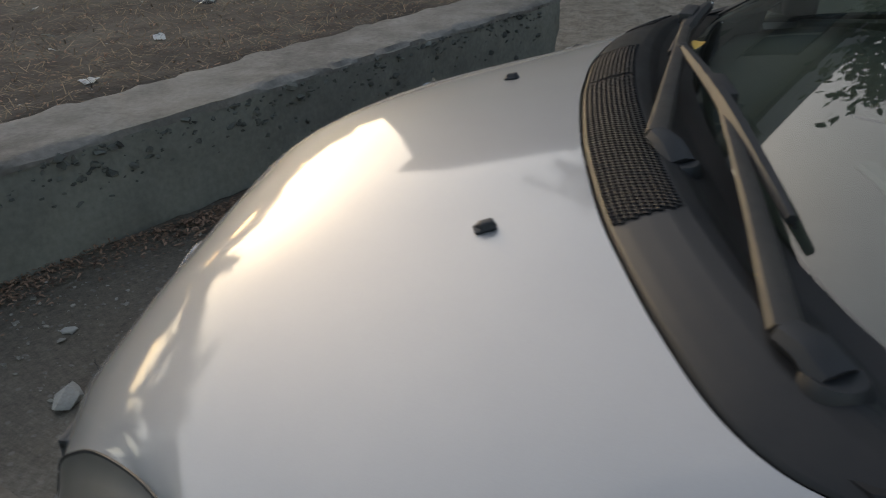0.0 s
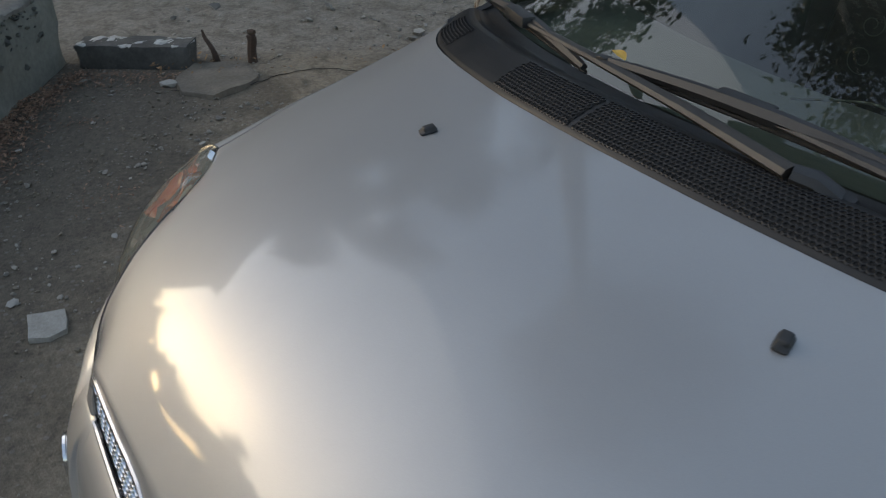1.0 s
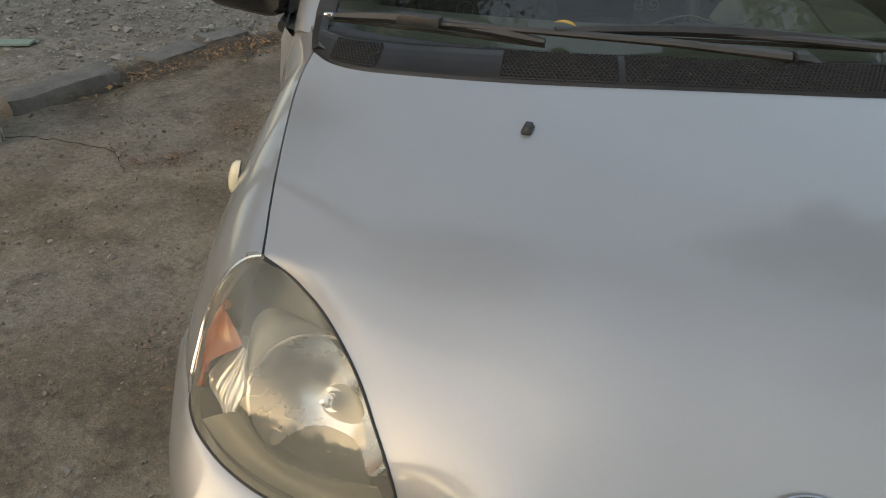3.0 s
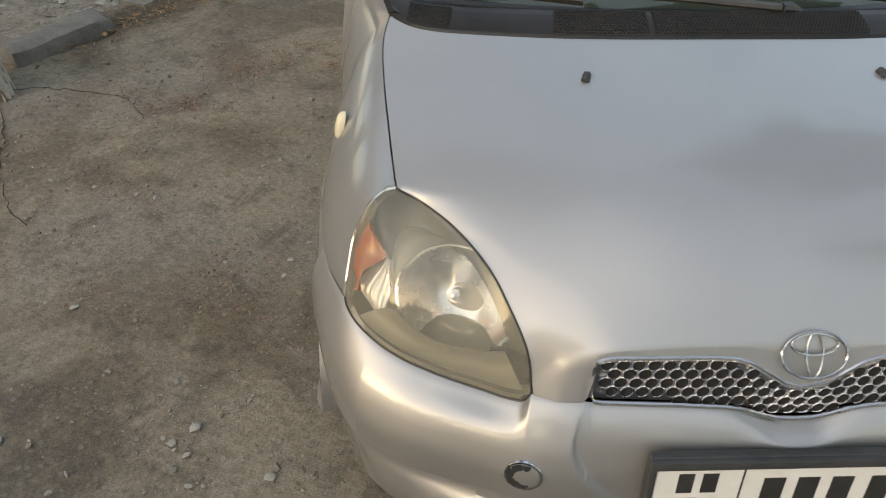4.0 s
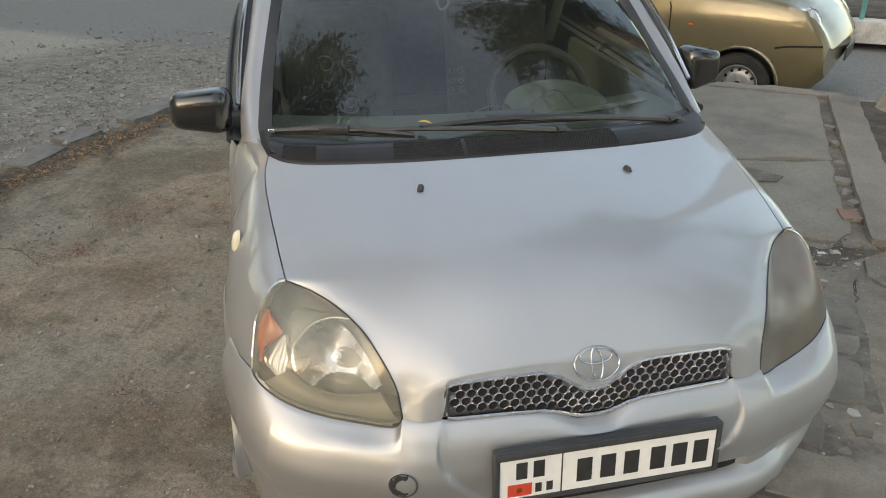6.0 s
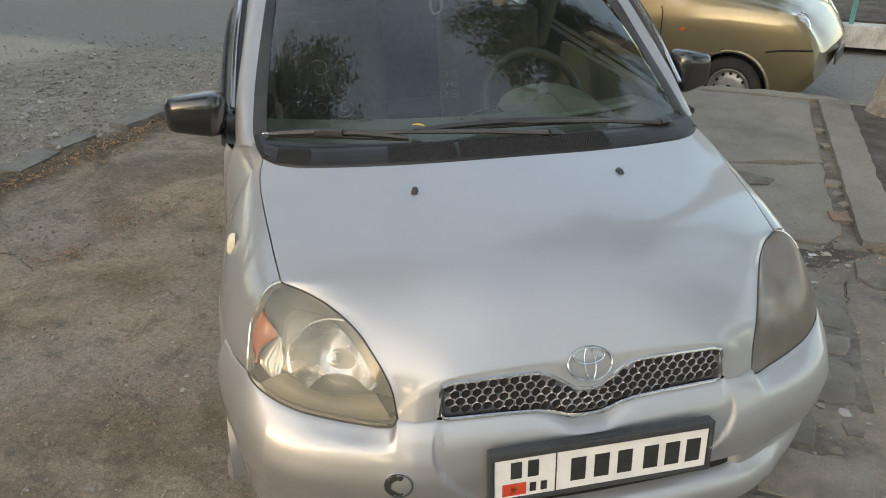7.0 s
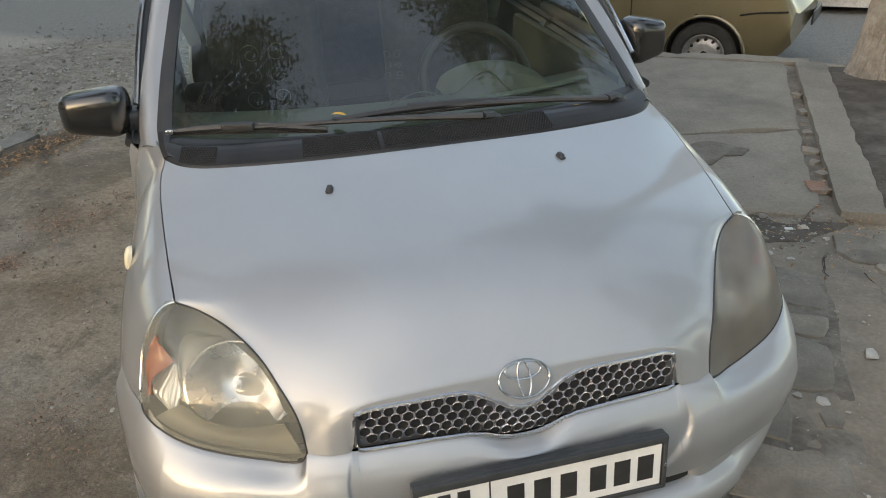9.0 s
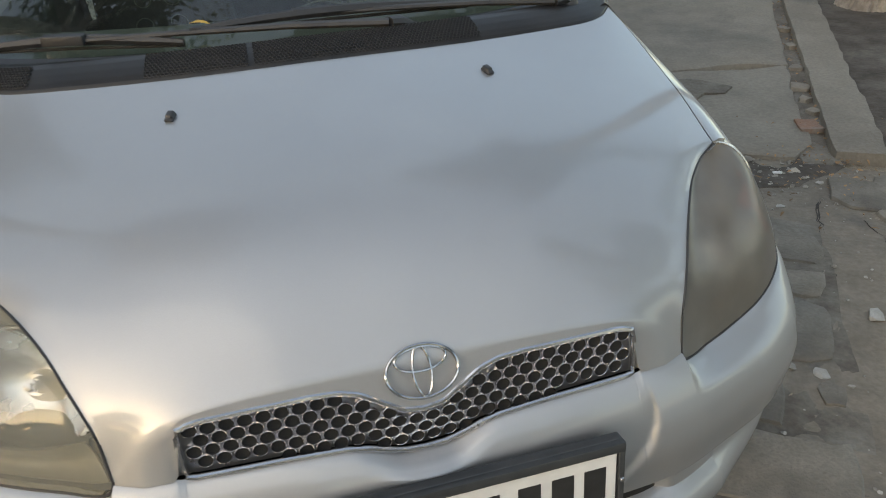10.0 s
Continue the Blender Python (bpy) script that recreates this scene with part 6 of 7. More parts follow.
# raised slabs, joint and kerb towards the lower street
BROWN = material("brown_earth", (.138, .119, .095), (.095, .081, .065), 7, .96, bump=.7, fine=60, third=(.21, .195, .165), third_at=.56)
SLAB = material("worn_slab", (0.242, 0.218, 0.180), (0.180, 0.160, 0.131), 2.2, 0.92, bump=0.6, fine=60, third=(0.12, 0.110, 0.094), third_at=0.60)
solid("pavement_slab", flat_slab([(-1.6, 3.40), (.30, 3.45), (.68, 3.64), (.93, 3.66), (.94, 5.15), (-1.6, 5.16)], -.05, .031, 12, .006), SLAB, "large worn concrete slab of the pavement", "slab", group="pavement slabs", kind="structure", at=SITE)
solid("pavement_slab", flat_slab([(-1.6, 2.62), (.10, 2.58), (.40, 2.50), (.60, 2.42), (.86, 2.44), (.93, 2.60), (.92, 3.2), (.93, 3.645), (.62, 3.52), (.20, 3.40), (-1.6, 3.385)], -.05, .026, 15, .007), SLAB, "worn concrete slab with a broken edge and a hollow", "slab", group="pavement slabs", kind="structure", at=SITE)
solid("hollow_soil", flat_slab([(.26, 3.18), (.36, 3.30), (.46, 3.33), (.63, 3.25), (.60, 3.14), (.50, 3.10), (.43, 2.96), (.30, 3.0)], -.02, .0335, 17, .010), BROWN, "dark soil in the broken hollow of the slab", "soil", kind="structure", at=SITE)
kb = rough_block((2.75, .14, .54), .06, .006, 3.3, .02)
solid("retaining_edge", kb, SLAB, "concrete edge holding the slabs above the lower street", "kerb", kind="structure", at=SITE @ Matrix.Translation((-.25, 5.24, -.50)))
kb = rough_block((2.68, .215, .20), .05, .005, 7.7, .014)
solid("kerb_strip", kb, SLAB, "long flat concrete kerb beside a joint full of leaves", "kerb", kind="structure", at=SITE @ Matrix.Translation((1.115, 3.80, -.145)) @ Matrix.Rotation(radians(90), 4, "Z"))
joint = flat_slab([(.88, 2.4), (1.04, 2.4), (1.04, 5.15), (.90, 5.15)], -.03, .012, 31, .008)
solid("joint_soil", joint, BROWN, "soil-filled joint between slab and kerb", "soil", kind="structure", at=SITE)
BRICK = material("broken_brick", (.27, .155, .105), (.22, .13, .09), 14, .92, bump=.5, fine=80, third=(.24, .21, .18), third_at=.55)
for k, (b, a, l, w, rz) in enumerate(((.945, 2.79, .13, .10, 12), (.985, 2.98, .07, .06, 40), (.965, 3.62, .08, .06, 5), (.97, 4.35, .07, .05, 60), (.96, 3.30, .10, .07, 80), (.975, 4.0, .06, .05, 20), (.96, 3.13, .06, .05, 50))):
    pc = rough_block((w, l, .05), .02, .006, k * 2.3, .016)
    solid("brick_piece", pc, BRICK if k == 0 else SLAB, "broken brick piece wedged in the joint" if k == 0 else "broken concrete piece wedged in the joint", "rubble", group="rubble in the joint", at=SITE @ Matrix.Translation((b, a, -.012)) @ Matrix.Rotation(radians(rz), 4, "Z"))
bed = flat_slab([(1.225, 2.55), (4.5, 2.4), (4.5, 5.16), (1.225, 5.18)], -.06, .018, 33, .010)
solid("tree_bed", bed, SOIL, "dark bare earth round the tree", "soil", kind="structure", at=SITE)
dirt = flat_slab([(.25, -.9), (2.9, -.9), (2.9, 2.36), (1.02, 2.42), (.25, 2.60)], -.04, .002, 40, .010)
solid("earth_strip", dirt, EARTHY, "dusty worn concrete beside the broken slabs", "soil", kind="structure", at=SITE)
solid("gap_soil", flat_slab([(.34, -.88), (.905, -.88), (.895, .6), (.90, 1.2), (.90, 1.9), (.36, 2.0)], -.03, .0035, 46, .004), BROWN, "brown soil in the gaps between the pavers", "soil", kind="structure", at=SITE)
hole = flat_slab([(.42, 2.26), (.68, 2.14), (.95, 2.22), (1.06, 2.46), (.88, 2.54), (.50, 2.56)], -.03, .006, 44, .012)
solid("wet_soil", hole, SOIL, "dark damp soil where a corner of paving is missing", "soil", kind="structure", at=SITE)
rng = np.random.default_rng(71)
n = 900
gb, ga = rng.uniform(.3, 1.7, n), rng.uniform(-.85, 2.5, n)
gb[:200], ga[:200] = rng.normal(.8, .17, 200), rng.normal(2.33, .10, 200)
sz = np.exp(rng.normal(-5.5, .6, n))
solid("grit", scatter(np.stack([gb, ga, .004 + sz * .2], 1), np.clip(sz, .0016, .02), PEB, rng), STONE, "crumbs of stone between the pavers", "gravel", kind="stuff", at=SITE)

for k, (b, a, rz) in enumerate(((1.16, 2.16, 20), (1.24, 2.06, 70), (1.34, 1.60, 140), (.78, 2.30, 10))):
    sc = rough_block((.035, .018, .004), .01, .002, k * 3.1)
    solid("paper_scrap", sc, LITTER, "small white scrap trodden into the earth", "litter", group="litter on the earth", at=SITE @ Matrix.Translation((b, a, .008)) @ Matrix.Rotation(radians(rz), 4, "Z"))
# street furniture of the far side
solid("far_kerb_wall", rough_block((16, .30, .26), .2, .01, 1.1, .02), LIME, "low limewashed wall along the street", "wall", kind="structure", at=SITE @ Matrix.Translation((4, 9.7, -.40)))
solid("fence_post", sweep([(0, 0, 0), (0, 0, .6), (0, 0, 1.5)], .03, 12), TEAL, "teal painted steel fence post", "post", at=SITE @ Matrix.Translation((1.78, 9.72, -.20)))
vbank = flat_slab([(-4, 9.9), (14, 9.9), (14, 18), (-4, 18)], -.4, -.12, 50, .03)
solid("verge", vbank, SOIL, "dark earth verge beyond the low wall", "soil", kind="structure", at=SITE)

def site_crack(pts, width):
    crack([tuple(site(b, a))[:2] for b, a in pts], width)


site_crack([(.905, 2.1), (.895, 1.75), (.885, 1.38), (.875, 1.06), (.87, .80), (.89, .58), (.88, .3)], .009)
site_crack([(.90, 1.25), (1.05, 1.12), (1.22, 1.16), (1.4, 1.05)], .0025)
site_crack([(1.5, 1.95), (1.38, 1.6), (1.45, 1.3), (1.62, 1.1)], .003)
site_crack([(.95, .62), (1.1, .50), (1.16, .32), (1.35, .22)], .003)
site_crack([(1.05, 1.95), (1.14, 1.72), (1.28, 1.66)], .0025)

# ---- trees ----
def tree(at, height, trunk_r, crown_r, crown_base, n_leaf, leaf_size, seed, label, bark=BARK, group="trees", far=False):
    rng = np.random.default_rng(seed)
    t_ob = thing("tree", at, label, "tree", group=group)
    base = np.array(at, float)
    lean = rng.normal(0, .03, 2)
    zs = np.linspace(-.1, height * .62, 26)
    trunk_line = np.array([base + (lean[0] * z + .05 * math.sin(z * .9 + seed), lean[1] * z + .05 * math.sin(z * .7 + seed * 2), z) for z in zs])
    seg = 110 if not far else 10
    verts, faces = [], []
    fine_z = np.unique(np.r_[np.linspace(-.1, 1.4, 70 if not far else 8), zs[zs > 1.4]])
    for z in fine_z:
        c = np.array([np.interp(z, zs, trunk_line[:, k]) for k in range(3)])
        r = trunk_r * (1 - .6 * max(z, 0) / (height * .62)) + trunk_r * .28 * math.exp(-max(z, 0) / .12)
        for k in range(seg):
            w = 2 * math.pi * k / seg
            v_ = Vector((math.cos(w), math.sin(w), 0))
            warp = noise.noise(Vector((v_.x * 2, v_.y * 2, z * 5 + seed))) * .10
            ridge = noise.noise(Vector((math.cos(w + warp) * 7, math.sin(w + warp) * 7, z * 2.6 + seed)))
            groove = noise.noise(v_ * 2.5 + Vector((0, 0, z * 1.5 + seed))) * .05 - .11 * max(0, 1 - 5 * abs(ridge)) * (0 if far else 1) + .02 * noise.noise(v_ * 16 + Vector((0, 0, z * 12)))
            lobes = .12 * math.sin(3 * w + seed) * math.exp(-max(z, 0) / .2)
            rr = r * (1 + groove + lobes)
            verts.append(c + (rr * math.cos(w), rr * math.sin(w), 0))
    for j in range(len(fine_z) - 1):
        for k in range(seg):
            q = (k + 1) % seg
            faces.append((j * seg + k, j * seg + q, (j + 1) * seg + q, (j + 1) * seg + k))
    part("trunk", mesh_of("trunk", verts, faces), bark, t_ob, "fissured pale trunk")
    limbs, tips = [], []
    for k in range(9 if not far else 6):
        z0 = rng.uniform(crown_base * .75, height * .6)
        p0 = np.array([np.interp(z0, zs, trunk_line[:, i]) for i in range(3)])
        w = 2 * math.pi * (k / 9 + rng.uniform(0, .12)) * (1 if not far else 1.5)
        reach, rise = crown_r * rng.uniform(.6, .95), (height - z0) * rng.uniform(.35, .85)
        p1 = p0 + (math.cos(w) * reach * .5, math.sin(w) * reach * .5, rise * .65)
        p2 = p0 + (math.cos(w) * reach, math.sin(w) * reach, rise)
        line = curve([p0, p1, p2], 10)
        limbs.append(sweep(line, np.linspace(trunk_r * .42, trunk_r * .07, 10), 7))
        for j in range(4, 10, 1):
            d = rng.normal(0, 1, 3)
            d /= np.linalg.norm(d)
            e = line[j] + d * crown_r * rng.uniform(.2, .42) + (0, 0, .1)
            limbs.append(sweep([line[j], (line[j] + e) / 2 + rng.normal(0, .05, 3), e], [trunk_r * .10, trunk_r * .07, trunk_r * .03], 5))
            tips += [line[j], (line[j] + e) / 2, e]
    part("limb", join(limbs), bark, t_ob)
    tips = np.array(tips)
    tips = tips[tips[:, 2] > base[2] + crown_base * .9]
    c = tips[rng.integers(len(tips), size=n_leaf)] + rng.normal(0, 1, (n_leaf, 3)) * crown_r * np.array((.105, .105, .085))
    d = rng.normal(0, 1, (n_leaf, 3))
    d[:, 2] -= .5
    d /= np.linalg.norm(d, axis=1, keepdims=True)
    s = np.cross(d, rng.normal(0, 1, (n_leaf, 3)))
    s /= np.linalg.norm(s, axis=1, keepdims=True) + 1e-9
    ln = leaf_size * rng.uniform(.7, 1.4, (n_leaf, 1))
    V = np.stack([c, c + d * ln * .45 + s * ln * .27, c + d * ln, c + d * ln * .5 - s * ln * .27], 1).reshape(-1, 3)
    me = bpy.data.meshes.new("crown")
    me.vertices.add(len(V))
    me.vertices.foreach_set("co", V.astype(np.float32).ravel())
    me.loops.add(len(V))
    me.loops.foreach_set("vertex_index", np.arange(len(V), dtype=np.int32))
    me.polygons.add(n_leaf)
    me.polygons.foreach_set("loop_start", np.arange(0, len(V), 4, dtype=np.int32))
    me.polygons.foreach_set("loop_total", np.full(n_leaf, 4, dtype=np.int32))
    me.update()
    me.validate()
    tagged(part("crown", me, FOLIAGE, t_ob), kind="stuff")
    return t_ob


tl = site(-3.53, .72)
tree((tl.x, tl.y, 0), 9.4, .118, 1.8, 5.4, 13000, .095, 3, "street tree with fissured pale bark at the kerb", LIME_BARK)
tr_ = site(1.62, 5.12)
tree((tr_.x, tr_.y, 0), 10.2, .20, 2.2, 4.4, 22000, .115, 5, "street tree with a rough pale trunk in bare earth", BARK)
# out-of-view trees, added to darken and shape reflections in paint and glass
REFLECTION_TREES = ((-8.2, 1.6, 7.2, 2.3), (-8.6, 5.0, 9.5, 2.7), (-7.2, 8.6, 9.5, 2.8), (-5.0, 11.5, 8, 3.0), (2, 15, 6.4, 3.0), (9, 12, 6.2, 2.9), (12, 3.5, 11.5, 4.2), (-1.8, -11.5, 5.6, 2.1), (-6.2, -12, 6.0, 2.2), (4.0, -12.5, 5.2, 2.0),
             (-38, -14, 3.8, 2.6), (-36, -23, 6.2, 3.4), (-30, -33, 11.5, 4.8), (-16, -41, 10, 4.8), (-40, -5, 9, 4.4), (-5, -40, 9.5, 4.6), (5, -37, 9.5, 4.4), (-10.5, -12.5, 5.4, 2.1), (-39, -18.5, 4.2, 2.8), (-33, -28, 9, 4.4), (-37, -16, 3.2, 2.4), (-40, -10, 3.6, 2.6), (9.5, -3.5, 11, 4.0))
for k, (x, y, h, r) in enumerate(REFLECTION_TREES):
    lb_, la_ = local(x, y)
    tree((x, y, float(ground_z(lb_, la_)) if k != 5 else -.38), h, .16, r, h * (.42 if k == 0 else .3 if k < 7 else .08 if k < 10 else .04), (7000 if k > 9 else 3600) if k > 3 else 9000, (.36 if k > 9 else .24) if k > 3 else .16, 40 + k, "leafy tree out of view, added for the car's reflections", BARK, "trees round the yard", far=True)


# ---- houses round the yard ----
def house(at, turn, size, roof_h, storeys, bays, label):
    """A plastered house with a gable roof, window openings with panes and sills."""
    w, d, h = size
    hs_ob = thing("house", at, label, "house", group="houses")
    m = Matrix.Translation(at) @ Matrix.Rotation(radians(turn), 4, "Z")

    def put(name, bm, mat, parent=hs_ob, label=""):
        bmesh.ops.transform(bm, matrix=m, verts=bm.verts)
        return part(name, bm, mat, parent, label)

    t = .3
    sh = h / storeys
    for sy in (-1, 1):
        bw = w / bays
        for k in range(storeys):
            z0 = k * sh
            for i in range(bays):
                x0 = -w / 2 + i * bw
                ww, wh, wz = min(1.3, bw * .5), sh * .5, z0 + sh * .32
                xc = x0 + bw / 2
                for (bx, bz, sx, sz) in (((x0 + xc - ww / 2) / 2, z0 + sh / 2, xc - ww / 2 - x0, sh), ((x0 + bw + xc + ww / 2) / 2, z0 + sh / 2, x0 + bw - xc - ww / 2, sh),
                                         (xc, (z0 + wz) / 2, ww, wz - z0), (xc, (wz + wh + z0 + sh) / 2, ww, z0 + sh - wz - wh)):
                    put("wall", bevel_box((sx, t, sz), (bx, sy * (d / 2 - t / 2), bz), 0), PLASTER)
                if sy < 0 or i % 2 == 0:
                    win_ = put("window", bevel_box((ww, .06, wh), (xc, sy * (d / 2 - .2), wz + wh / 2), .01, 1), SIDE_PANE)
                    put("sill", bevel_box((ww + .15, .14, .05), (xc, sy * (d / 2 + .03), wz - .03), .01, 1), CONCRETE, win_)
                    put("mullion", bevel_box((.06, .09, wh), (xc, sy * (d / 2 - .2), wz + wh / 2), .01, 1), LIME, win_)
    for sx in (-1, 1):
        put("wall", bevel_box((t, d - 2 * t, h), (sx * (w / 2 - t / 2), 0, h / 2), 0), PLASTER)
    bm = bmesh.new()
    o = .5
    vs = [bm.verts.new(v) for v in ((-w / 2 - o, -d / 2 - o, h), (w / 2 + o, -d / 2 - o, h), (w / 2 + o, d / 2 + o, h), (-w / 2 - o, d / 2 + o, h), (-w / 2 - o, 0, h + roof_h), (w / 2 + o, 0, h + roof_h))]
    for f in ((0, 1, 5, 4), (2, 3, 4, 5), (0, 4, 3), (1, 2, 5), (3, 2, 1, 0)):
        bm.faces.new([vs[i] for i in f])
    rf = put("roof", bm, ROOFING)
    put("chimney", bevel_box((.5, .5, 1.2), (w * .18, d * .12, h + roof_h * .9), .02, 1), PLASTER, rf)


SIDE_PANE = material("dark_pane", (.03, .035, .04), (.05, .055, .06), 3, .08)
house((-16, 2.9, -.2), 90, (14, 6, 6.2), 2.2, 2, 5, "two-storey plastered house with a pitched roof across the road")
house((6, 24, -.4), -32, (20, 10, 5.8), 2.0, 2, 7, "two-storey plastered house along the street")
house((-16, -46, 0), 20, (16, 9, 3.4), 2.0, 1, 5, "low plastered house beyond the planting bed")

# unseen walls, added to hide the bright horizon strip mirrored in the hood
for at, turn, ln in (((-38, -14, -.1), 90, 36), ((-22, -34, -.1), -20, 33.4), ((8, -39, -.1), 4, 30)):
    solid("reflection_wall", bevel_box((ln, .3, 2.5), (0, 0, 1.25), .03, 1), PLASTER, "plain wall added far out of view to block low sky from reflections", "wall", kind="structure", at=Matrix.Translation(at) @ Matrix.Rotation(radians(turn), 4, "Z"))

# ---- the gold car on the lower street ----
gold = thing("gold_car", site(-.6, 6.95, -.49), "small olive-gold hatchback parked on the lower street", "car")
GM = SITE @ Matrix.Translation((.37, 6.20, -.49)) @ Matrix.Rotation(radians(-13), 4, "Z") @ Matrix.Scale(1.14, 4) @ Matrix.Translation((0, .665, 0))
# local: x forward from the front axle, y to its left (away), z up from the street
def gold_part(name, me, mat, parent=None, label=""):
    if isinstance(me, bmesh.types.BMesh):
        me = mesh_from_bm(name, me)
    me.transform(GM)
    return part(name, me, mat, parent or gold, label)


def gold_section(x):
    """Half outline at x: (half width, height) from sill to roof."""
    front = np.clip((x + .2) / .95, 0, 1)
    hw = .735 - .10 * front**2.2 - .02 * max(0, -x - 2.2)
    hood = np.interp(x, [-3.0, -2.8, -2.2, -1.4, -.95, -.62, -.35, 0, .25, .42, .54, .62, .67, .69], [.80, 1.30, 1.46, 1.47, 1.38, 1.14, 1.02, .99, .95, .89, .81, .73, .66, .62])
    belt = min(.86, hood - .01)
    low = np.interp(x, [-3, .4, .55, .69], [.20, .20, .24, .38])
    tum = max(0, hood - .95)
    return np.array([(hw - .05, low), (hw, low + .08), (hw + .012, (low + belt) / 2), (hw + .004, belt - .10), (hw - .02, belt), (hw - .05 - .16 * tum, belt + (hood - belt) * .6), (hw - .12 - .24 * tum, hood - .02), (max(hw - .32 - .1 * tum, .25), hood + .01), (0, hood + .035)])


xs_ = np.r_[np.linspace(-3.0, -.5, 40), np.linspace(-.46, .69, 60)]
for sgn, nm in ((-1, "near"), (1, "far")):
    G = []
    for x in xs_:
        sec = curve(np.c_[gold_section(x), np.zeros(9)], 34)[:, :2]
        fr = max(0, (x - .3) / .39)
        G.append([(x - .10 * fr * (hw_ / .7) ** 2, sgn * hw_, z) for hw_, z in sec])
    G = np.array(G)
    gy, gz = np.abs(G[..., 1]), G[..., 2]
    verts = [tuple(v) for v in G.reshape(-1, 3)]
    faces = []
    nn_ = G.shape[1]
    for i in range(len(xs_) - 1):
        for j in range(nn_ - 1):
            cx, cz = G[i:i + 2, j:j + 2, 0].mean(), G[i:i + 2, j:j + 2, 2].mean()
            hole = any(math.hypot(cx - wx, cz - .265) < .305 for wx in (0, -2.335)) and cz < .64 and G[i, j, 1] * sgn > .5
            if hole:
                continue
            q = (i * nn_ + j, (i + 1) * nn_ + j, (i + 1) * nn_ + j + 1, i * nn_ + j + 1)
            faces.append(q if sgn > 0 else q[::-1])
    gold_part("body_side", mesh_of("gold_body", verts, faces), GOLD)
# nose and tail closing plates
rim_pts = []
for sgn in (-1, 1):
    sec = curve(np.c_[gold_section(.69), np.zeros(9)], 34)[:, :2]
    ring = [(.69 - .10 * (w / .7) ** 2, sgn * w, z) for w, z in sec]
    rim_pts += ring if sgn < 0 else ring[::-1]
rim_pts = np.array(rim_pts)
heart_pt = np.array((.66, 0, .52))
gold_part("nose", mesh_of("nose", [heart_pt + (q - heart_pt) * t + np.array((.02 * (1 - t * t), 0, 0)) for t in (1, .85, .6, .3, .02) for q in rim_pts],
          [(r * 68 + i, r * 68 + (i + 1) % 68, (r + 1) * 68 + (i + 1) % 68, (r + 1) * 68 + i) for r in range(4) for i in range(68)]), GOLD)
gold_part("tail", bevel_box((.12, 1.36, .60), (-2.98, 0, .52), .05, 3), GOLD)
gold_part("inner_body", bevel_box((2.9, 1.16, .5), (-1.2, 0, .46), .05, 2), DARK)
for wx in (0, -2.335):
    for sy in (-1, 1):
        rimline = [(wx + .306 * math.cos(w), sy * .735, .265 + .306 * math.sin(w)) for w in np.linspace(radians(-8), radians(188), 40)]
        gold_part("arch_lip", sweep(rimline, .014, 6), GOLD)
        gold_part("wheel_liner", lathe([(.30, -.16), (.30, .05), (.05, .07)], 32, Matrix.Translation((wx, sy * .62, .265)) @ Matrix.Rotation(radians(90 * sy), 4, "X")), DARK)
        tm = Matrix.Translation((wx, sy * .665, .262)) @ Matrix.Rotation(radians(-90 * sy), 4, "X")
        hwid = .078
        ty = gold_part("wheel", lathe([(.165, -hwid * .8), (.185, -hwid), (.235, -hwid), (.255, -hwid * .8), (.262, -hwid * .4), (.262, hwid * .4), (.255, hwid * .8), (.235, hwid), (.185, hwid), (.165, hwid * .8)], 40, tm), RUBBER, None, "dusty black tyre")
        gold_part("rim", lathe([(.167, hwid * .8), (.160, hwid * .9), (.150, hwid * .6), (.128, hwid * .25), (.105, hwid * .45), (.075, hwid * .55), (.05, hwid * .5), (.03, hwid * .6), (.0001, hwid * .6)], 40, tm), RIM, ty, "pressed steel rim with round holes")
        for k in range(12):
            w = 2 * math.pi * k / 12
            gold_part("rim_hole", lathe([(.0001, .004), (.0125, .004), (.014, -.008)], 10, tm @ Matrix.Translation((.118 * math.cos(w), .118 * math.sin(w), hwid * .38))), DARK, ty)
        gold_part("hub_cap", lathe([(.0001, hwid * .75), (.028, hwid * .72), (.034, hwid * .5)], 20, tm), DARK, ty)
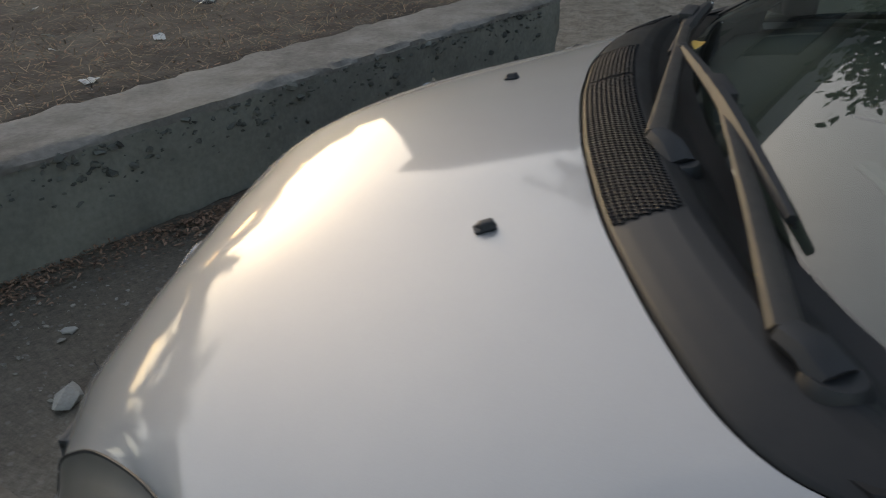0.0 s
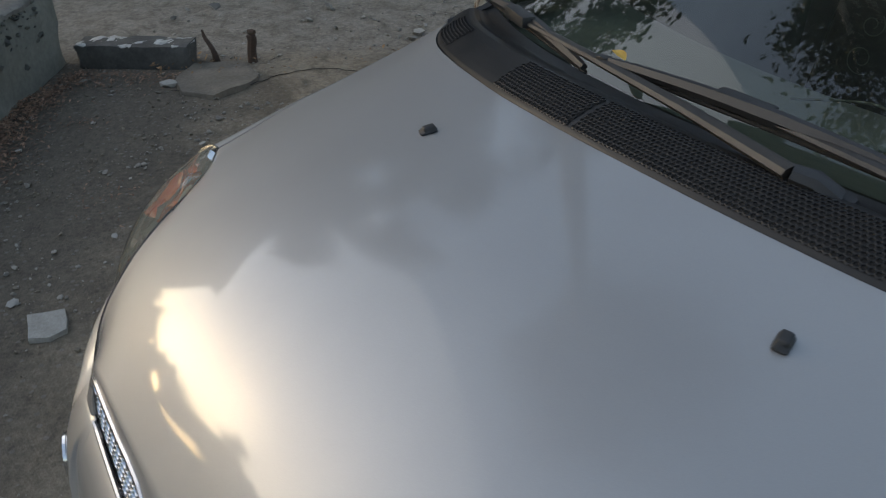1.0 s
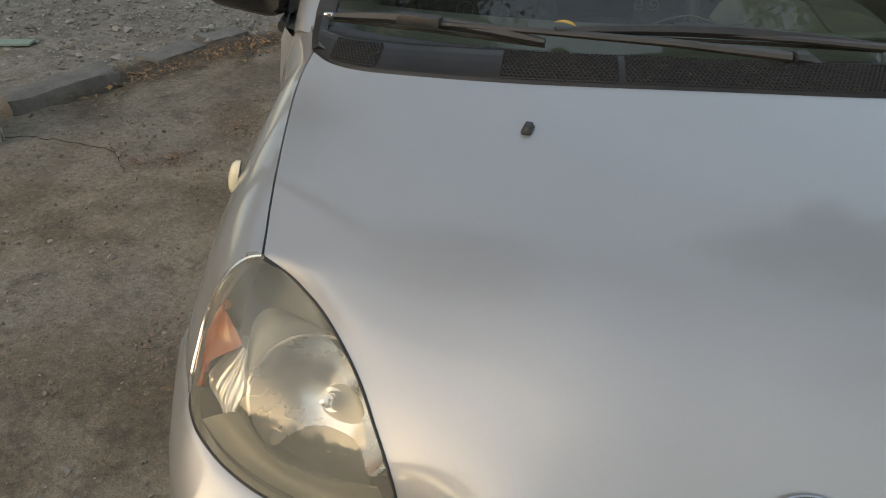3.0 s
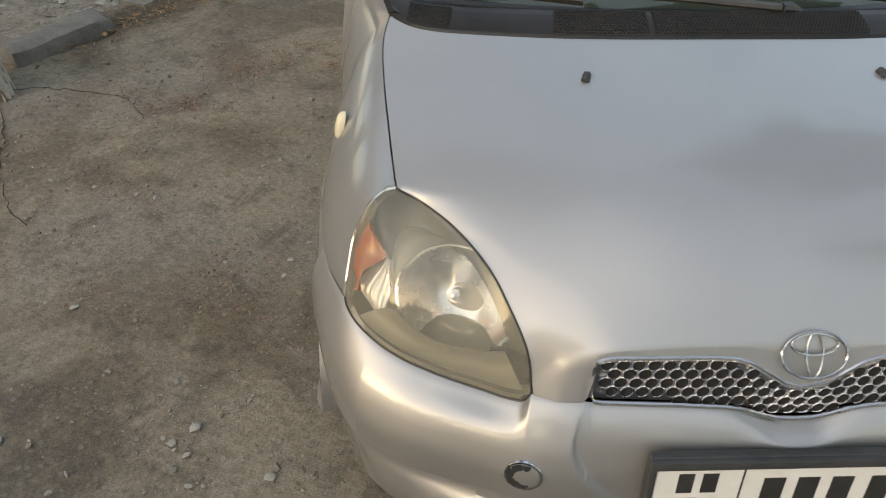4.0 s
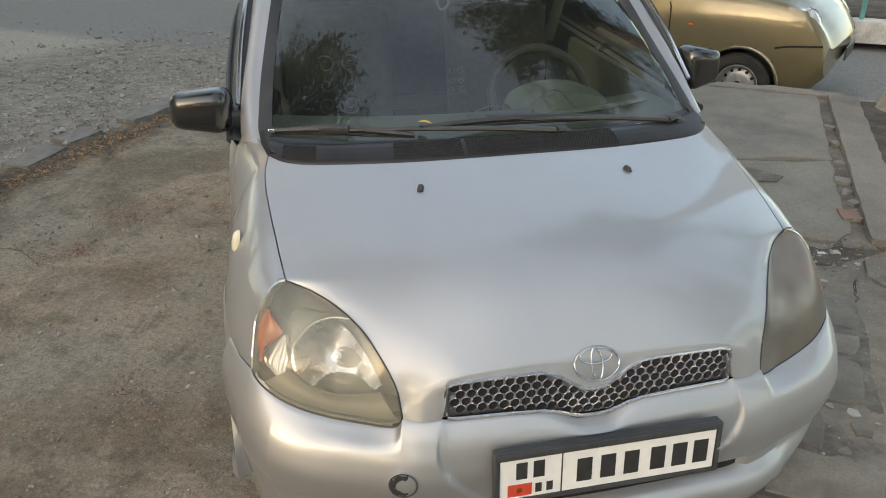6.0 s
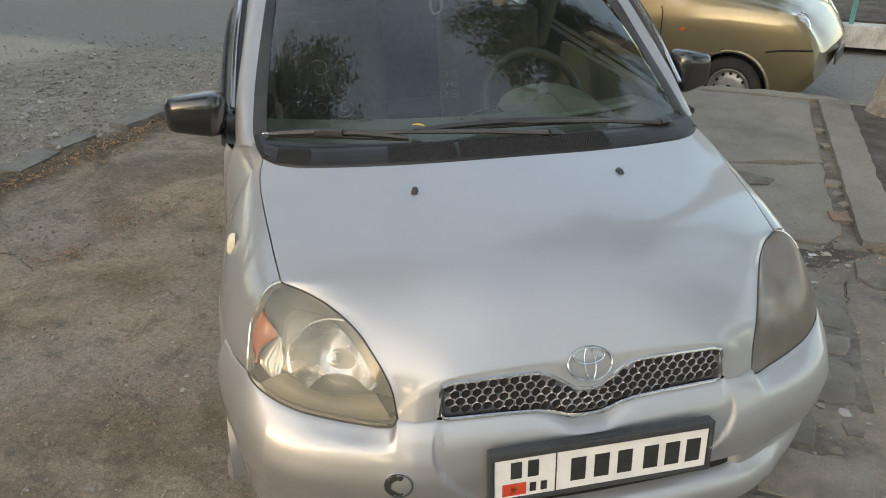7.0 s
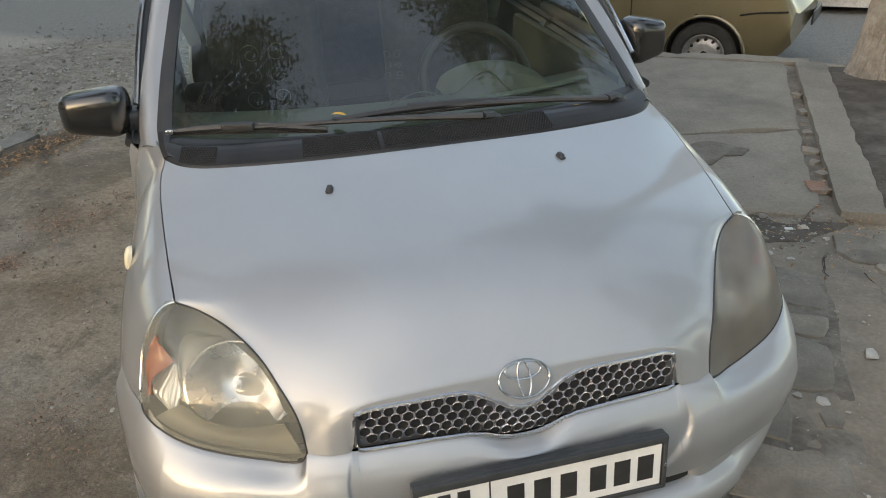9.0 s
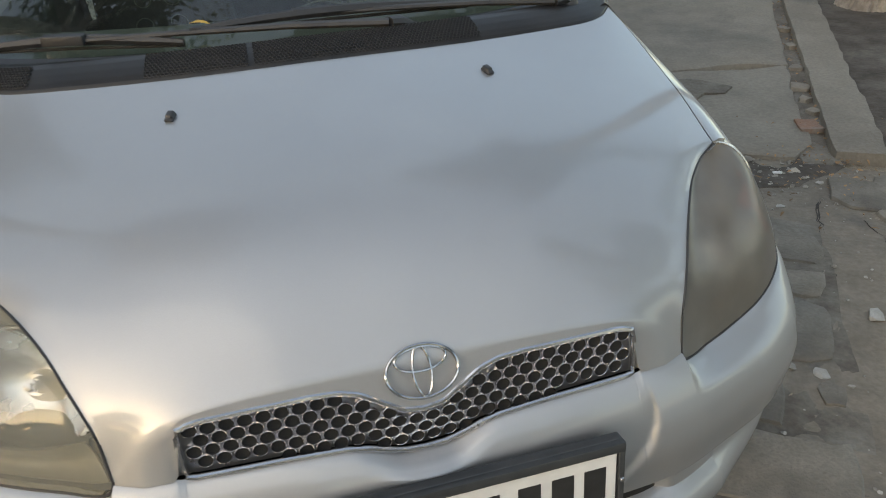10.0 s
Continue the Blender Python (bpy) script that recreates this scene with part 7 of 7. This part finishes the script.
for sy in (-1, 1):
    # headlight, indicator, bumper seam, door seams, repeater
    hm = Matrix.Translation((.455, sy * .600, .765)) @ Vector((.62, sy * .66, .42)).to_track_quat("Z", "Y").to_matrix().to_4x4() @ Matrix.Diagonal((.80, 1.25, 1, 1))
    hl_ = gold_part("headlight", lathe([(.0001, .035), (.05, .030), (.085, .015), (.10, -.01), (.10, -.05)], 28, hm), material("clear_lamp", (.62, .63, .62), (.5, .5, .5), 12, .12, .5, coat=1), None, "clear oval headlight")
    gold_part("lamp_ring", lathe([(.098, -.004), (.106, .006), (.112, -.004)], 28, hm), CHROME, hl_)
    gold_part("reflector", lathe([(.0001, .028), (.03, .034), (.045, .024)], 20, hm), CHROME, hl_)
    gold_part("door_seam", sweep(curve([(-.60, sy * .742, .22), (-.60, sy * .752, .5), (-.61, sy * .742, .80), (-.63, sy * .725, .86)], 16), .005, 5), DARK)
    gold_part("bumper_seam", sweep(curve([(.24, sy * .748, .595), (.33, sy * .728, .612), (.42, sy * .708, .620), (.51, sy * .690, .626), (.57, sy * .675, .630)], 24), .007, 5), DARK)
    gold_part("side_repeater", lathe([(.0001, .012), (.014, .010), (.020, 0)], 14, Matrix.Translation((-.43, sy * .738, .70)) @ Matrix.Rotation(radians(-90 * sy), 4, "X") @ Matrix.Diagonal((1.4, .8, 1, 1))), AMBER)
    gold_part("fog_lamp", lathe([(.0001, .02), (.035, .016), (.045, 0)], 18, Matrix.Translation((.535, sy * .53, .33)) @ Vector((.9, sy * .5, 0)).to_track_quat("Z", "Y").to_matrix().to_4x4()), LITTER)
gold_part("number_plate", bevel_box((.015, .44, .10), (.695, 0, .50), .004, 1), PLATE_FRAME)
gold_part("side_glass", bevel_box((1.9, .01, .30), (-1.65, -.66, 1.06), .004, 1), SIDE_PANE)

# ---- broken pavers beside the car (many small pieces, kept for last) ----
paving = thing("paving", site(.8, 1.0, 0), "broken concrete pavers sunk in trodden earth", "pavement", kind="structure")
rng = np.random.default_rng(77)
PAVER = per_island(material("paver_concrete", (0.232, 0.211, 0.178), (0.172, 0.155, 0.129), 9, .92, bump=.6, fine=90, third=(.13, .118, .10), third_at=.6), (.82, .82, .82), (1.15, 1.14, 1.11), obj=True)


def paver(outline, zt, name="paver"):
    """A broken piece of paving from its corners: crumbled edges, worn top."""
    pts = []
    m_ = len(outline)
    c = np.mean(outline, 0)
    for i in range(m_):
        p, q = np.array(outline[i]), np.array(outline[(i + 1) % m_])
        k = max(2, int(np.linalg.norm(q - p) / .055))
        for t in np.linspace(0, 1, k, endpoint=False):
            r = p * (1 - t) + q * t
            pts.append(r + rng.normal(0, .0055, 2) + (c - r) * (.05 if t == 0 else 0))
    pts = np.array(pts) - c
    k = len(pts)
    tx, ty = rng.normal(0, .012, 2)
    verts, faces = [], []
    for sc, dz in ((1.02, -.04), (1.0, -.006), (.955, 0)):
        verts += [(p[0] * sc, p[1] * sc, zt + dz + p[0] * tx + p[1] * ty) for p in pts]
    for r in range(2):
        faces += [(r * k + i, r * k + (i + 1) % k, (r + 1) * k + (i + 1) % k, (r + 1) * k + i) for i in range(k)]
    faces.append(tuple(2 * k + i for i in range(k)))
    me = mesh_of("paver", verts, faces, False)
    me.materials.append(PAVER)
    ob = new("paver", me)
    ob.parent = paving
    ob.matrix_parent_inverse = paving.matrix_basis.inverted()
    ob.matrix_basis = SITE @ Matrix.Translation((c[0], c[1], 0))


# one course of broken slabs between the car and the joint, then pieces in the hollow and by the kerb
for a0, a1, inner, outer in ((-.86, -.42, .40, .862), (-.41, -.02, .40, .868), (-.005, .30, .42, .860), (.315, .52, .44, .864), (.53, .775, .50, .850), (.80, 1.03, .40, .70), (1.055, 1.385, .42, .858), (1.40, 1.555, .44, .866), (1.62, 1.80, .52, .876)):
    skew = rng.normal(0, .022, 2)
    paver([(inner, a0 - skew[0]), ((inner + outer) / 2, a0 + rng.normal(0, .012)), (outer - .01, a0 + skew[0]), (outer, a1 + skew[1] - .01), ((inner + outer) / 2, a1 + rng.normal(0, .012)), (inner, a1 - skew[1])], rng.uniform(.010, .018))
for b, a, w, l, turn in ((.815, .955, .085, .115, 20), (.70, 1.72, .10, .12, 30), (.62, 1.86, .12, .10, 10),
                         (1.06, 2.16, .22, .26, 20), (1.24, 2.24, .24, .22, -12), (1.20, 2.02, .20, .15, 30), (1.42, 2.14, .22, .24, 8), (1.40, 1.93, .16, .12, 50)):
    k = rng.integers(5, 8)
    ws = np.sort(rng.uniform(-.25, .25, k) + np.arange(k)) * 2 * math.pi / k + radians(turn)
    e = np.maximum(np.abs(np.cos(ws)), np.abs(np.sin(ws))) ** -.8
    paver([(b + math.cos(x) * w * .5 * y, a + math.sin(x) * l * .5 * y) for x, y in zip(ws, e)], rng.uniform(.008, .018))
